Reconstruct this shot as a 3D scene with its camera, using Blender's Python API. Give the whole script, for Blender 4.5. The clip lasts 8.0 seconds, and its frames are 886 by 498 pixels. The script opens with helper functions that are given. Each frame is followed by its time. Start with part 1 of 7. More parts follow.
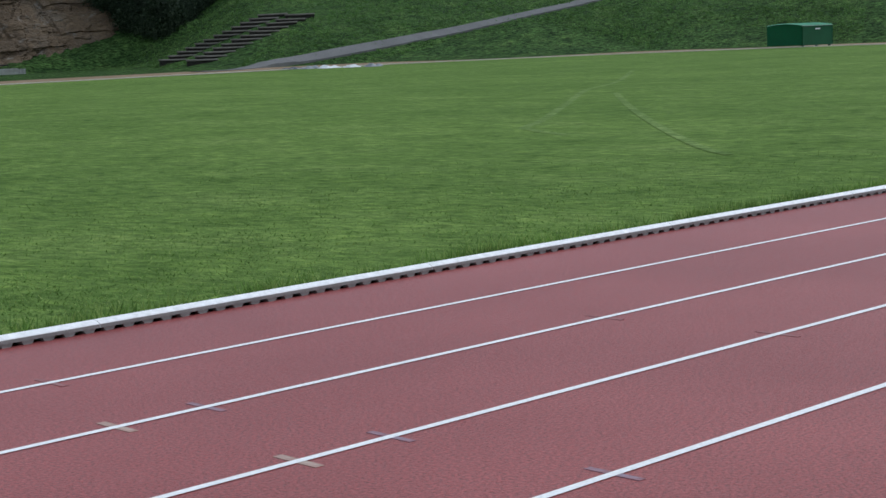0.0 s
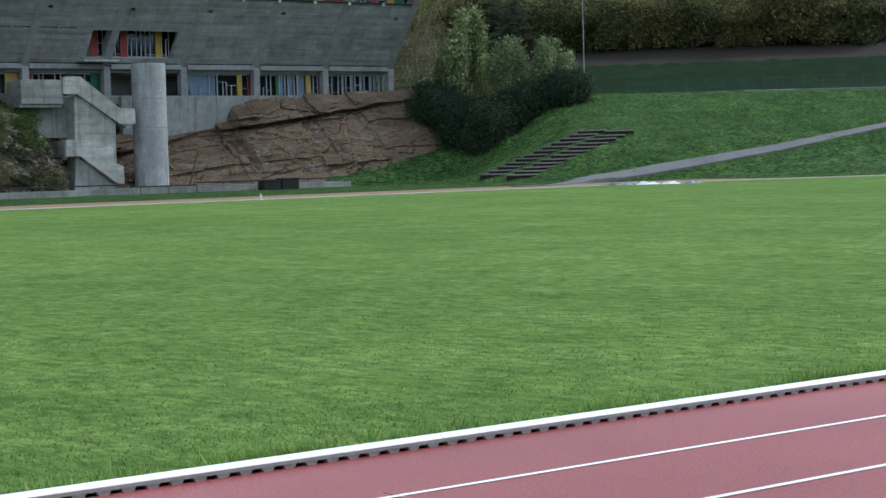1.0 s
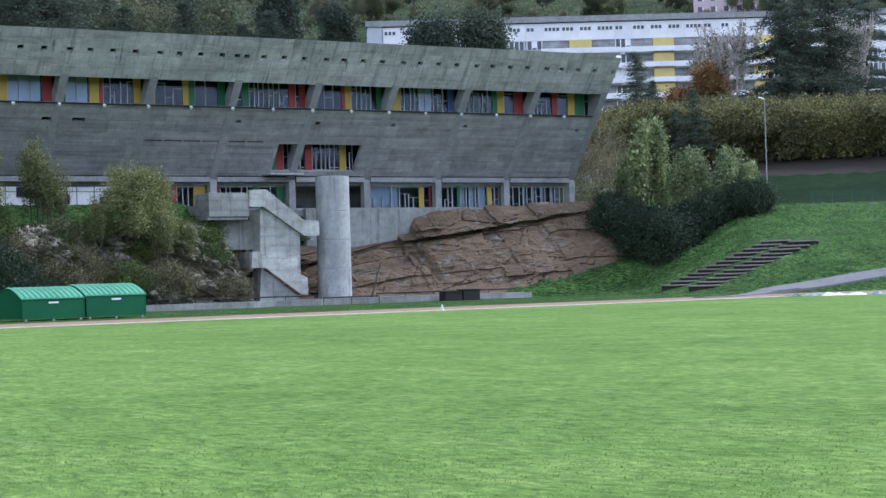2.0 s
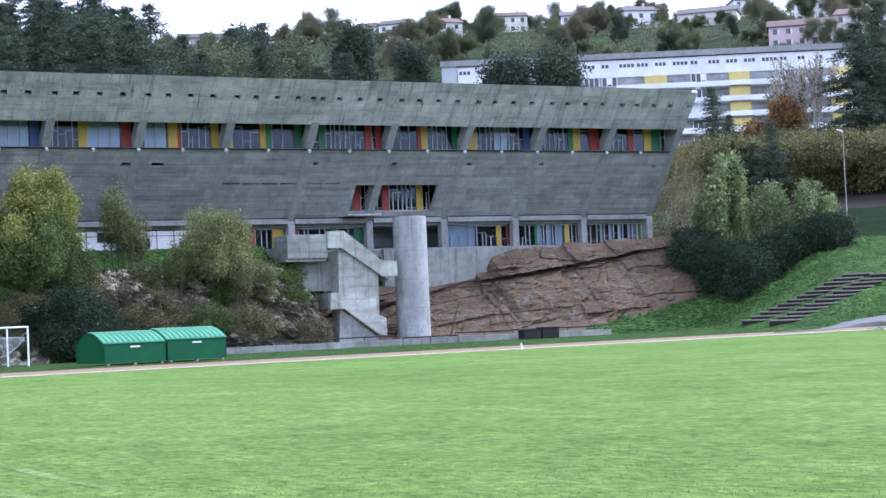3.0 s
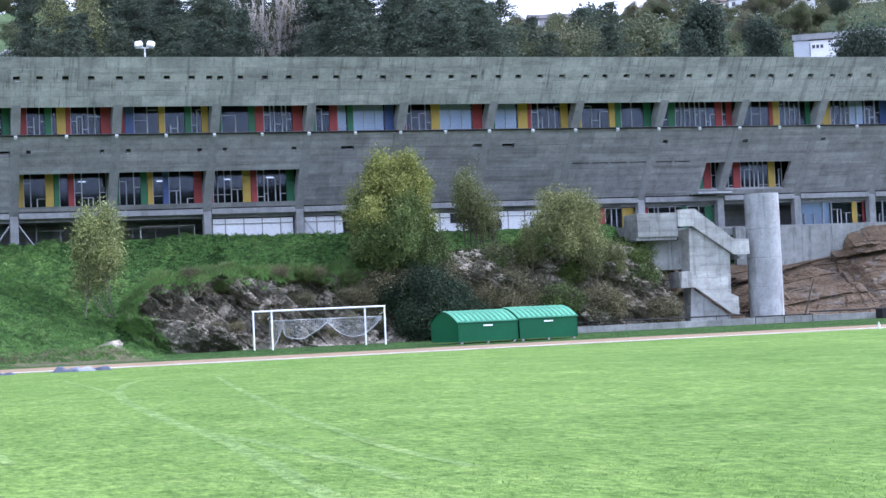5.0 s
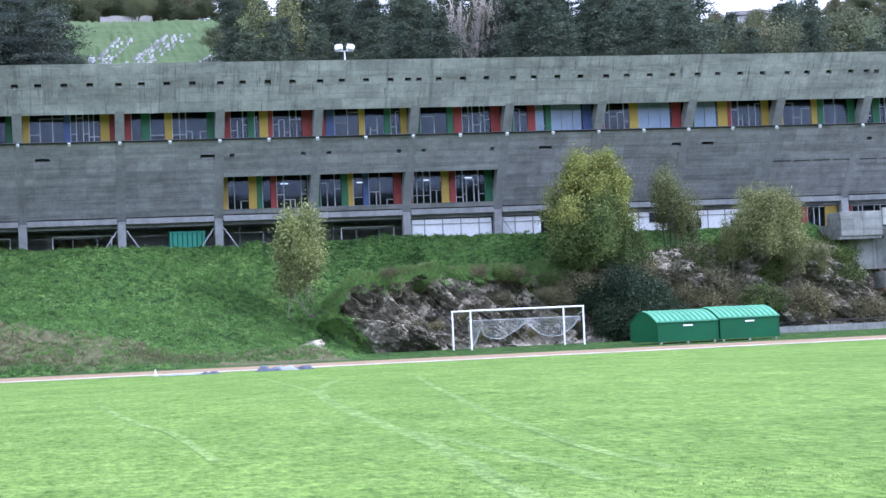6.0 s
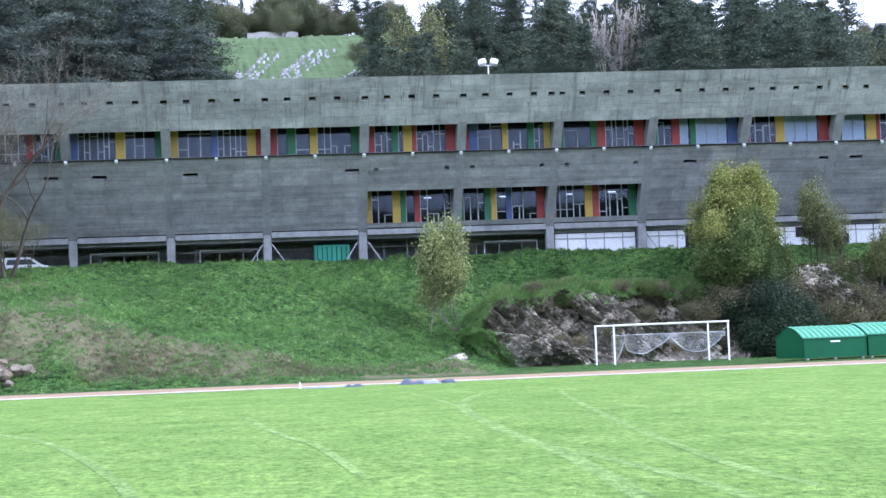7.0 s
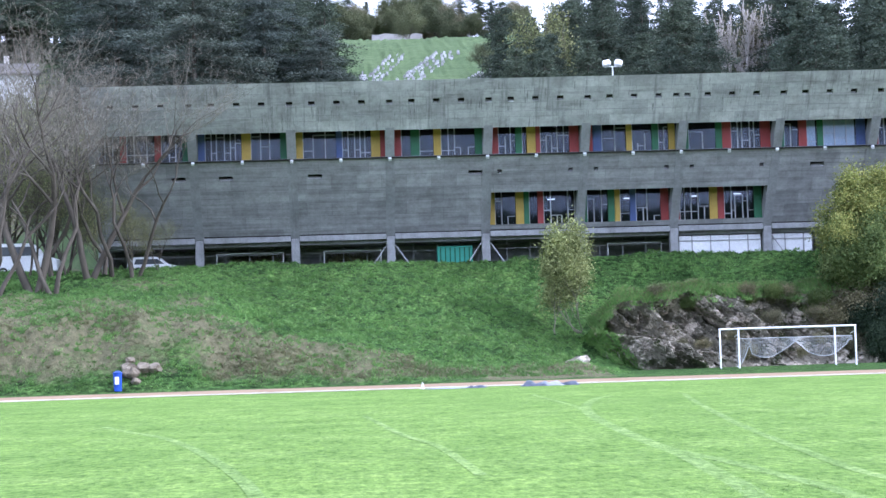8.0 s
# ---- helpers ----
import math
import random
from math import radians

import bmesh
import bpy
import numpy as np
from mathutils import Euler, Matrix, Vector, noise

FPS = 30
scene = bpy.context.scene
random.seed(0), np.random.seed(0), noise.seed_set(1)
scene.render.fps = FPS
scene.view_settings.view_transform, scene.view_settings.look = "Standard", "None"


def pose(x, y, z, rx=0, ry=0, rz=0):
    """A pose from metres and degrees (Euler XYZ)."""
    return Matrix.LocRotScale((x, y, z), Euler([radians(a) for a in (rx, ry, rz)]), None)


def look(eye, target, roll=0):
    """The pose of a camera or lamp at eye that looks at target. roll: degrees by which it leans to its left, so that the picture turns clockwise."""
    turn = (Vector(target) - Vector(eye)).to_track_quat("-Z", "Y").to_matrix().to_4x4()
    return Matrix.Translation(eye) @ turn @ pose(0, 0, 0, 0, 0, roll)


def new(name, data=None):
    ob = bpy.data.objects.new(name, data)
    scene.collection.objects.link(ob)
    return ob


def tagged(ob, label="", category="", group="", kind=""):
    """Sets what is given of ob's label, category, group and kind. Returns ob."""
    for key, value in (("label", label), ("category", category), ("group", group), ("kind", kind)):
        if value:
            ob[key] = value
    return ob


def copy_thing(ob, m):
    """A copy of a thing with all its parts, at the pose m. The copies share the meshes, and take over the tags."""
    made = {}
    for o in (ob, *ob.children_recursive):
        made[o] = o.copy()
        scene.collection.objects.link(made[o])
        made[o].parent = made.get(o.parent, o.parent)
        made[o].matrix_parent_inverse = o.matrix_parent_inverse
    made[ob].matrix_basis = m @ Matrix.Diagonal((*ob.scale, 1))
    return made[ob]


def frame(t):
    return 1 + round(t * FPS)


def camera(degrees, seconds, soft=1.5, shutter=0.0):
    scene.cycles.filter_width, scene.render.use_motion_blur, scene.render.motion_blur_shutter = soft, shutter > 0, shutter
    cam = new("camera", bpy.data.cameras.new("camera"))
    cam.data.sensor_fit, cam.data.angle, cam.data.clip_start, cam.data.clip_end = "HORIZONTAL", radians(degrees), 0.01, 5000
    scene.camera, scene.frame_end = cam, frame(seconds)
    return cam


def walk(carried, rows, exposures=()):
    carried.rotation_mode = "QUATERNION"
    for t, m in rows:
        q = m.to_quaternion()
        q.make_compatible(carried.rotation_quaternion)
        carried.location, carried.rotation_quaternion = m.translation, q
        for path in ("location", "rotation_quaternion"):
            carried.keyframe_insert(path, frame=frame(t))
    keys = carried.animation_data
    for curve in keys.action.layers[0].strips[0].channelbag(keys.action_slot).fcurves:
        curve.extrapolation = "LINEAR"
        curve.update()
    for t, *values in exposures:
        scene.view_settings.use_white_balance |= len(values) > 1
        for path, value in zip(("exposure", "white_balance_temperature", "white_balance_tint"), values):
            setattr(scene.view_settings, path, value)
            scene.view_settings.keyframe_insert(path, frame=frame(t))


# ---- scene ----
LENS = 27.505
EYE = Vector((0.0, 0.0, 1.745))
# seconds, yaw, pitch and roll in degrees; the camera pans on one spot
PATH = [
    (0, -46.679, -6.74, -2.183),
    (0.5, -41.709, -4.764, -1.77),
    (1, -36.908, -2.778, -1.628),
    (1.5, -33.003, -0.974, -1.53),
    (1.7, -32.133, -0.184, -1.56),
    (2.8, -29.608, 2.37, -2.399),
    (3, -28.877, 2.218, -2.556),
    (3.5, -26.523, 2.031, -2.925),
    (4, -23.319, 1.842, -2.791),
    (4.2, -22.015, 1.779, -2.424),
    (5.3, -16.153, 2.184, -2.628),
    (5.5, -14.886, 2.216, -2.448),
    (6, -11.532, 2.334, -2.604),
    (6.5, -9.016, 2.664, -2.417),
    (7, -7.026, 2.97, -2.25),
    (7.5, -5.04, 3.104, -1.969),
    (8, -3.131, 3.15, -1.768),
]


def aim(t, yaw, pitch, roll):
    """The camera swings a little forward and up as it turns."""
    k = min(1.0, t)
    eye = EYE + Vector((-0.12, 0.17, 0.03)) * k * k * (3 - 2 * k)
    y, p = radians(yaw), radians(pitch)
    ahead = Vector((-math.sin(y) * math.cos(p), math.cos(y) * math.cos(p), math.sin(p)))
    return look(eye, eye + ahead * 100, roll)


EXPOSURES = [(0.0, -0.4, 5850, 10), (0.5, -0.22, 5800, 9), (1.0, 0.17, 5650, 9), (1.5, 0.53, 5500, 14), (2.8, 1.19, 5350, 24), (3.5, 1.24, 5350, 25), (5.5, 1.44, 5320, 26), (8.0, 1.62, 5320, 26)]
cam = camera(LENS, 8.0)
walk(cam, [(t, aim(t, a, b, c)) for t, a, b, c in PATH], EXPOSURES)

# ---- world, sun ----
world = bpy.data.worlds.new("sky")
scene.world = world
world.use_nodes = True
wn = world.node_tree
wn.nodes.clear()
sky = wn.nodes.new("ShaderNodeTexSky")
sky.sky_type, sky.sun_disc = "NISHITA", False
SUN_EL, SUN_AZ = radians(36), radians(102)   # azimuth clockwise from +y
sky.sun_elevation, sky.sun_rotation = SUN_EL, SUN_AZ
sky.dust_density, sky.air_density = 3.0, 1.0
bg = wn.nodes.new("ShaderNodeBackground")
bg.inputs["Strength"].default_value = 0.10
cloud = wn.nodes.new("ShaderNodeBackground")
cloud.inputs["Color"].default_value = (0.88, 0.94, 1.0, 1)
cloud.inputs["Strength"].default_value = 1.15
cn = wn.nodes.new("ShaderNodeTexNoise")
cn.inputs["Scale"].default_value, cn.inputs["Detail"].default_value = 2.5, 5
cr = wn.nodes.new("ShaderNodeMapRange")
cr.inputs[1].default_value, cr.inputs[2].default_value = 0.3, 0.62
cr.inputs[3].default_value, cr.inputs[4].default_value = 0.55, 1.0
mixw = wn.nodes.new("ShaderNodeMixShader")
wout = wn.nodes.new("ShaderNodeOutputWorld")
wn.links.new(sky.outputs[0], bg.inputs[0])
wn.links.new(cn.outputs[0], cr.inputs[0])
wn.links.new(cr.outputs[0], mixw.inputs[0])
wn.links.new(bg.outputs[0], mixw.inputs[1])
wn.links.new(cloud.outputs[0], mixw.inputs[2])
wn.links.new(mixw.outputs[0], wout.inputs[0])

sun = new("sun", bpy.data.lights.new("sun", "SUN"))
sun.data.energy, sun.data.angle, sun.data.color = 1.75, radians(14), (1.0, 0.97, 0.92)
sdir = Vector((math.sin(SUN_AZ) * math.cos(SUN_EL), math.cos(SUN_AZ) * math.cos(SUN_EL), math.sin(SUN_EL)))
sun.matrix_world = look(sdir * 50, (0, 0, 0))


# ---- materials ----
def nodes_of(m):
    m.use_nodes = True
    nt = m.node_tree
    nt.nodes.clear()
    out = nt.nodes.new("ShaderNodeOutputMaterial")
    b = nt.nodes.new("ShaderNodeBsdfPrincipled")
    nt.links.new(b.outputs[0], out.inputs[0])
    return nt, b


def noise_node(nt, scale, detail=4, rough=0.55, stretch=(1, 1, 1), src=None):
    if src is None:
        src = nt.nodes.new("ShaderNodeTexCoord").outputs["Object"]
    mp = nt.nodes.new("ShaderNodeMapping")
    mp.inputs["Scale"].default_value = stretch
    nt.links.new(src, mp.inputs[0])
    n = nt.nodes.new("ShaderNodeTexNoise")
    n.inputs["Scale"].default_value, n.inputs["Detail"].default_value, n.inputs["Roughness"].default_value = scale, detail, rough
    nt.links.new(mp.outputs[0], n.inputs["Vector"])
    return n.outputs[0]


def ramp(nt, fac, stops):
    r = nt.nodes.new("ShaderNodeValToRGB")
    e = r.color_ramp.elements
    while len(e) > 1:
        e.remove(e[-1])
    e[0].position, e[0].color = stops[0][0], (*stops[0][1], 1)
    for p, c in stops[1:]:
        x = e.new(p)
        x.color = (*c, 1)
    nt.links.new(fac, r.inputs[0])
    return r.outputs[0]


def mixc(nt, fac, a, b, kind="MIX"):
    m = nt.nodes.new("ShaderNodeMix")
    m.data_type, m.blend_type = "RGBA", kind
    for sock, v in ((m.inputs[0], fac), (m.inputs[6], a), (m.inputs[7], b)):
        if isinstance(v, (int, float)):
            sock.default_value = v
        elif isinstance(v, tuple):
            sock.default_value = (*v, 1)
        else:
            nt.links.new(v, sock)
    return m.outputs[2]


def bump(nt, b, height, strength, dist):
    n = nt.nodes.new("ShaderNodeBump")
    n.inputs["Strength"].default_value, n.inputs["Distance"].default_value = strength, dist
    nt.links.new(height, n.inputs["Height"])
    nt.links.new(n.outputs[0], b.inputs["Normal"])


def surf(name, c1, c2, rough=0.8, metal=0.0, big=0.6, fine=9.0, bump_d=0.01, stretch=(1, 1, 1), vary=0.0, spec=0.3, grain=0.0):
    """A worn surface: two colours mixed by noise at two scales, with fine relief."""
    m = bpy.data.materials.new(name)
    nt, b = nodes_of(m)
    n1, n2 = noise_node(nt, big, 4, 0.6, stretch), noise_node(nt, fine, 6, 0.65, stretch)
    col = ramp(nt, n1, [(0.3, c1), (0.7, c2)])
    dark = ramp(nt, n2, [(0.25 + grain * 0.3, (0.72 - grain,) * 3), (0.75 - grain * 0.3, (1.15 + grain,) * 3)])
    col = mixc(nt, 0.8, col, dark, "MULTIPLY")
    if vary:
        oi = nt.nodes.new("ShaderNodeObjectInfo")
        v = ramp(nt, oi.outputs["Random"], [(0, (1 - vary,) * 3), (1, (1 + vary,) * 3)])
        col = mixc(nt, 1.0, col, v, "MULTIPLY")
    nt.links.new(col, b.inputs["Base Color"])
    b.inputs["Roughness"].default_value, b.inputs["Metallic"].default_value = rough, metal
    b.inputs["Specular IOR Level"].default_value = spec
    if bump_d:
        bump(nt, b, n2, 0.6, bump_d)
    return m


def leaf_mat(name, c1, c2, c3=None, scale=0.5):
    m = bpy.data.materials.new(name)
    nt, b = nodes_of(m)
    g = nt.nodes.new("ShaderNodeNewGeometry")
    oi = nt.nodes.new("ShaderNodeObjectInfo")
    col = ramp(nt, g.outputs["Random Per Island"], [(0, c1), (0.6, c2), (1, c3 or c2)])
    n1 = noise_node(nt, scale, 3)
    tone = ramp(nt, n1, [(0.3, (0.6, 0.62, 0.6)), (0.7, (1.25, 1.25, 1.2))])
    col = mixc(nt, 0.9, col, tone, "MULTIPLY")
    v = ramp(nt, oi.outputs["Random"], [(0, (0.75, 0.78, 0.8)), (1, (1.25, 1.2, 1.1))])
    col = mixc(nt, 0.8, col, v, "MULTIPLY")
    nt.links.new(col, b.inputs["Base Color"])
    b.inputs["Roughness"].default_value = 0.7
    b.inputs["Specular IOR Level"].default_value = 0.2
    tr = nt.nodes.new("ShaderNodeBsdfTranslucent")
    nt.links.new(col, tr.inputs[0])
    mx = nt.nodes.new("ShaderNodeMixShader")
    mx.inputs[0].default_value = 0.25
    nt.links.new(b.outputs[0], mx.inputs[1])
    nt.links.new(tr.outputs[0], mx.inputs[2])
    for n in nt.nodes:
        if n.type == "OUTPUT_MATERIAL":
            nt.links.new(mx.outputs[0], n.inputs[0])
    return m


def grass_mat(name, dark, mid, light, dry=None, streak=(1, 1, 1), wild=0.0, lawn=False, straw=None, clump=False):
    m = bpy.data.materials.new(name)
    nt, b = nodes_of(m)
    big, med = noise_node(nt, 0.09, 3, 0.6, streak), noise_node(nt, 0.55, 5, 0.65, streak)
    fine, tiny = noise_node(nt, 4.0, 6, 0.7), noise_node(nt, 28.0, 5, 0.7)
    col = ramp(nt, med, [(0.28, dark), (0.5, mid), (0.74, light)])
    tone = ramp(nt, big, [(0.3, (0.82, 0.86, 0.8)), (0.7, (1.15, 1.12, 1.1))])
    col = mixc(nt, 0.9, col, tone, "MULTIPLY")
    if dry:
        d = ramp(nt, noise_node(nt, 0.21, 5, 0.7), [(0.52 - wild, (0, 0, 0)), (0.62 - wild, (1, 1, 1))])
        col = mixc(nt, d, col, dry)
    if clump:
        for sc, lo, hi in ((0.45, 0.74, 1.15), (2.3, 0.36, 1.5), (6.0, 0.6, 1.3)):
            f = ramp(nt, noise_node(nt, sc, 5, 0.7, (1, 1.4, 2.6)), [(0.4, (lo, lo * 1.04, lo * 1.1)), (0.6, (hi * 1.03, hi, hi * 0.95))])
            col = mixc(nt, 1.0, col, f, "MULTIPLY")
    if straw:
        at = nt.nodes.new("ShaderNodeAttribute")
        at.attribute_name = "dryness"
        mot = nt.nodes.new("ShaderNodeMath")
        mot.operation = "MULTIPLY_ADD"
        mot.inputs[1].default_value = 1.5
        nt.links.new(noise_node(nt, 0.8, 6, 0.75, (1, 1, 1.5)), mot.inputs[0])
        nt.links.new(at.outputs["Fac"], mot.inputs[2])
        sub = nt.nodes.new("ShaderNodeMapRange")
        sub.inputs[1].default_value, sub.inputs[2].default_value = 0.95, 1.4
        nt.links.new(mot.outputs[0], sub.inputs[0])
        tone2 = ramp(nt, noise_node(nt, 2.6, 5, 0.7), [(0.3, tuple(c * 0.6 for c in straw)), (0.7, tuple(c * 1.25 for c in straw))])
        col = mixc(nt, sub.outputs[0], col, tone2)
    if lawn:
        for sc, k in ((1.5, 0.45), (7.0, 1.0), (20.0, 0.6)):
            st = noise_node(nt, sc, 5, 0.7, (1.0, 0.36, 1))
            f = ramp(nt, st, [(0.32, (0.5, 0.56, 0.46)), (0.5, (1, 1, 1)), (0.66, (1.4, 1.3, 1.3))])
            col = mixc(nt, k, col, f, "MULTIPLY")
    f = ramp(nt, fine, [(0.25, (0.55, 0.58, 0.55)), (0.75, (1.35, 1.3, 1.3))])
    col = mixc(nt, 0.8, col, f, "MULTIPLY")
    f2 = ramp(nt, tiny, [(0.25, (0.55, 0.55, 0.55)), (0.75, (1.4, 1.4, 1.35))])
    col = mixc(nt, 0.6, col, f2, "MULTIPLY")
    nt.links.new(col, b.inputs["Base Color"])
    b.inputs["Roughness"].default_value = 1.0
    b.inputs["Specular IOR Level"].default_value = 0.06
    add = nt.nodes.new("ShaderNodeMath")
    add.operation = "MULTIPLY_ADD"
    add.inputs[1].default_value = 0.25
    nt.links.new(tiny, add.inputs[0])
    nt.links.new(fine, add.inputs[2])
    bump(nt, b, add.outputs[0], 0.7, 0.3 if clump else 0.08 + wild * 0.5)
    return m


def concrete_mat(name, c1, c2, board=0.0, stain=0.5, streaks=False):
    """Board-marked concrete with joints, patches and rain streaks."""
    m = bpy.data.materials.new(name)
    nt, b = nodes_of(m)
    n1, n2 = noise_node(nt, 0.35, 5, 0.65), noise_node(nt, 5, 6, 0.7)
    col = ramp(nt, n1, [(0.3, c1), (0.7, c2)])
    run = noise_node(nt, 1.0, 5, 0.75, (2.2, 0.14, 0.14))
    r = ramp(nt, run, [(0.53, (1, 1, 1)), (0.66, (1 - stain,) * 3)])
    col = mixc(nt, 0.7, col, r, "MULTIPLY")
    blot = ramp(nt, noise_node(nt, 1.3, 5, 0.7), [(0.36, (0.8, 0.79, 0.77)), (0.5, (1, 1, 1)), (0.64, (1.16, 1.17, 1.17))])
    col = mixc(nt, 0.75, col, blot, "MULTIPLY")
    if streaks:
        # narrow black weather streaks that come in groups
        thin = ramp(nt, noise_node(nt, 1.0, 3, 0.6, (7.5, 0.5, 0.55)), [(0.57, (0, 0, 0)), (0.66, (1, 1, 1))])
        group = ramp(nt, noise_node(nt, 0.6, 3, 0.6, (1, 1, 1.6)), [(0.48, (0, 0, 0)), (0.6, (1, 1, 1))])
        both = mixc(nt, 1.0, thin, group, "MULTIPLY")
        col = mixc(nt, both, col, tuple(c * 0.5 for c in c1))
    f = ramp(nt, n2, [(0.25, (0.82, 0.82, 0.82)), (0.75, (1.12, 1.12, 1.12))])
    col = mixc(nt, 1.0, col, f, "MULTIPLY")
    h = n2
    if board:
        bd = noise_node(nt, 1.0, 4, 0.6, (0.1, board, board))
        g = ramp(nt, bd, [(0.32, (0.72, 0.72, 0.72)), (0.5, (1, 1, 1)), (0.68, (1.2, 1.2, 1.2))])
        col = mixc(nt, 0.85, col, g, "MULTIPLY")
        edge = ramp(nt, noise_node(nt, 1.0, 3, 0.7, (0.22, board * 3.2, board * 3.2)), [(0.35, (0.66, 0.66, 0.66)), (0.44, (1, 1, 1))])
        col = mixc(nt, 0.6, col, edge, "MULTIPLY")
        patch = nt.nodes.new("ShaderNodeTexBrick")
        patch.inputs["Scale"].default_value = 0.28
        patch.inputs["Mortar Size"].default_value = 0.004
        patch.inputs["Color1"].default_value = (0.78, 0.78, 0.78, 1)
        patch.inputs["Color2"].default_value = (1.16, 1.16, 1.15, 1)
        patch.inputs["Mortar"].default_value = (0.72, 0.72, 0.72, 1)
        tc = nt.nodes.new("ShaderNodeTexCoord")
        mp = nt.nodes.new("ShaderNodeMapping")
        mp.inputs["Rotation"].default_value = (radians(90), 0, 0)
        nt.links.new(tc.outputs["Object"], mp.inputs[0])
        nt.links.new(mp.outputs[0], patch.inputs["Vector"])
        col = mixc(nt, 0.75, col, patch.outputs[0], "MULTIPLY")
        h = bd
    nt.links.new(col, b.inputs["Base Color"])
    b.inputs["Roughness"].default_value = 0.88
    b.inputs["Specular IOR Level"].default_value = 0.2
    bump(nt, b, h, 0.5, 0.02)
    return m


def glass_mat(name, tint=(0.75, 0.8, 0.85)):
    m = bpy.data.materials.new(name)
    nt, b = nodes_of(m)
    nt.nodes.remove(b)
    t, g = nt.nodes.new("ShaderNodeBsdfTransparent"), nt.nodes.new("ShaderNodeBsdfGlossy")
    t.inputs[0].default_value = (*tint, 1)
    g.inputs[0].default_value = (0.74, 0.85, 1.0, 1)
    g.inputs["Roughness"].default_value = 0.03
    fr = nt.nodes.new("ShaderNodeFresnel")
    fr.inputs[0].default_value = 1.34
    mx = nt.nodes.new("ShaderNodeMixShader")
    nt.links.new(fr.outputs[0], mx.inputs[0])
    nt.links.new(t.outputs[0], mx.inputs[1])
    nt.links.new(g.outputs[0], mx.inputs[2])
    for n in nt.nodes:
        if n.type == "OUTPUT_MATERIAL":
            nt.links.new(mx.outputs[0], n.inputs[0])
    return m


M_TURF = grass_mat("turf", (0.0943, 0.166, 0.036), (0.124, 0.208, 0.05), (0.158, 0.241, 0.0679), streak=(1, 0.75, 1), lawn=True)
M_BANK = grass_mat("bank_grass", (0.03, 0.066, 0.021), (0.05, 0.106, 0.032), (0.088, 0.155, 0.048), straw=(0.1305, 0.1261, 0.0741), clump=True)
# shade over the upper lawn is mixed into this darker green
M_LAWN_SHADED = grass_mat("upper_lawn_shade", (0.00756, 0.019, 0.00756), (0.0118, 0.0274, 0.0101), (0.019, 0.0379, 0.0143))
M_HILL = grass_mat("hill_grass", (0.022, 0.038, 0.019), (0.033, 0.053, 0.025), (0.05, 0.07, 0.035), dry=(0.08, 0.07, 0.05))
M_YARD = grass_mat("graveyard_grass", (0.05, 0.082, 0.036), (0.072, 0.11, 0.05), (0.098, 0.138, 0.068))
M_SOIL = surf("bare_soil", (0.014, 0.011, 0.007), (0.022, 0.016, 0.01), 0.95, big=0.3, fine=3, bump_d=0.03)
M_BLADE = leaf_mat("blades", (0.0909, 0.182, 0.0356), (0.171, 0.293, 0.0653), (0.307, 0.398, 0.119), 0.8)
M_TRACK = surf("track_rubber", (0.252, 0.0532, 0.0507), (0.328, 0.0784, 0.0739), 0.45, big=0.35, fine=55, bump_d=0.01, spec=0.36, grain=0.38)
M_FARTRACK = surf("far_track", (0.2, 0.13, 0.0738), (0.267, 0.191, 0.114), 0.9, big=0.4, fine=10)
M_LINE = surf("line_paint", (0.84, 0.84, 0.83), (0.92, 0.92, 0.91), 0.5, big=1.5, fine=40, bump_d=0.002)
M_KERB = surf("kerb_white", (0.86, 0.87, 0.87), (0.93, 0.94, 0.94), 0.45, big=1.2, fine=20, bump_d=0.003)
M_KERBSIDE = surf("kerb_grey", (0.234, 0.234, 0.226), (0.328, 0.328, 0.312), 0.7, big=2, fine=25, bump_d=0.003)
M_BLACK = surf("dark_gap", (0.012, 0.012, 0.012), (0.02, 0.02, 0.02), 0.8)
M_CONC = concrete_mat("board_concrete", (0.248, 0.253, 0.256), (0.342, 0.347, 0.35), board=2.2, stain=0.08)
M_PARAPET = concrete_mat("parapet_concrete", (0.36, 0.378, 0.358), (0.46, 0.475, 0.45), board=0.5, stain=0.5, streaks=True)
M_RIB = concrete_mat("rib_concrete", (0.232, 0.24, 0.242), (0.318, 0.327, 0.328), stain=0.25)
M_PALE = concrete_mat("pale_concrete", (0.296, 0.312, 0.32), (0.39, 0.406, 0.413), board=1.0, stain=0.25)
# shade of the unlit rooms as a colour; plain dark fittings use it too
M_DARKROOM = surf("dark_fittings_and_room_shade", (0.018, 0.018, 0.019), (0.035, 0.033, 0.032), 0.9)
M_SMOOTHPALE = concrete_mat("cast_concrete", (0.265, 0.277, 0.275), (0.35, 0.363, 0.36), stain=0.45)
M_AGED = concrete_mat("aged_concrete", (0.2, 0.21, 0.2), (0.3, 0.314, 0.3), stain=0.7)
M_BALUSTRADE = concrete_mat("stair_concrete", (0.26, 0.27, 0.25), (0.4, 0.41, 0.38), board=0.8, stain=0.5)
M_LANDING = concrete_mat("landing_concrete", (0.19, 0.2, 0.188), (0.275, 0.288, 0.27), board=1.6, stain=0.45)
M_GLASS = glass_mat("pane_glass")
M_MULL = surf("mullion_concrete", (0.36, 0.37, 0.385), (0.5, 0.51, 0.525), 0.8)
M_RED = surf("red_panel", (0.234, 0.0351, 0.0351), (0.289, 0.0468, 0.0429), 0.5, bump_d=0.002)
M_YELLOW = surf("yellow_panel", (0.39, 0.273, 0.0468), (0.452, 0.32, 0.0624), 0.5, bump_d=0.002)
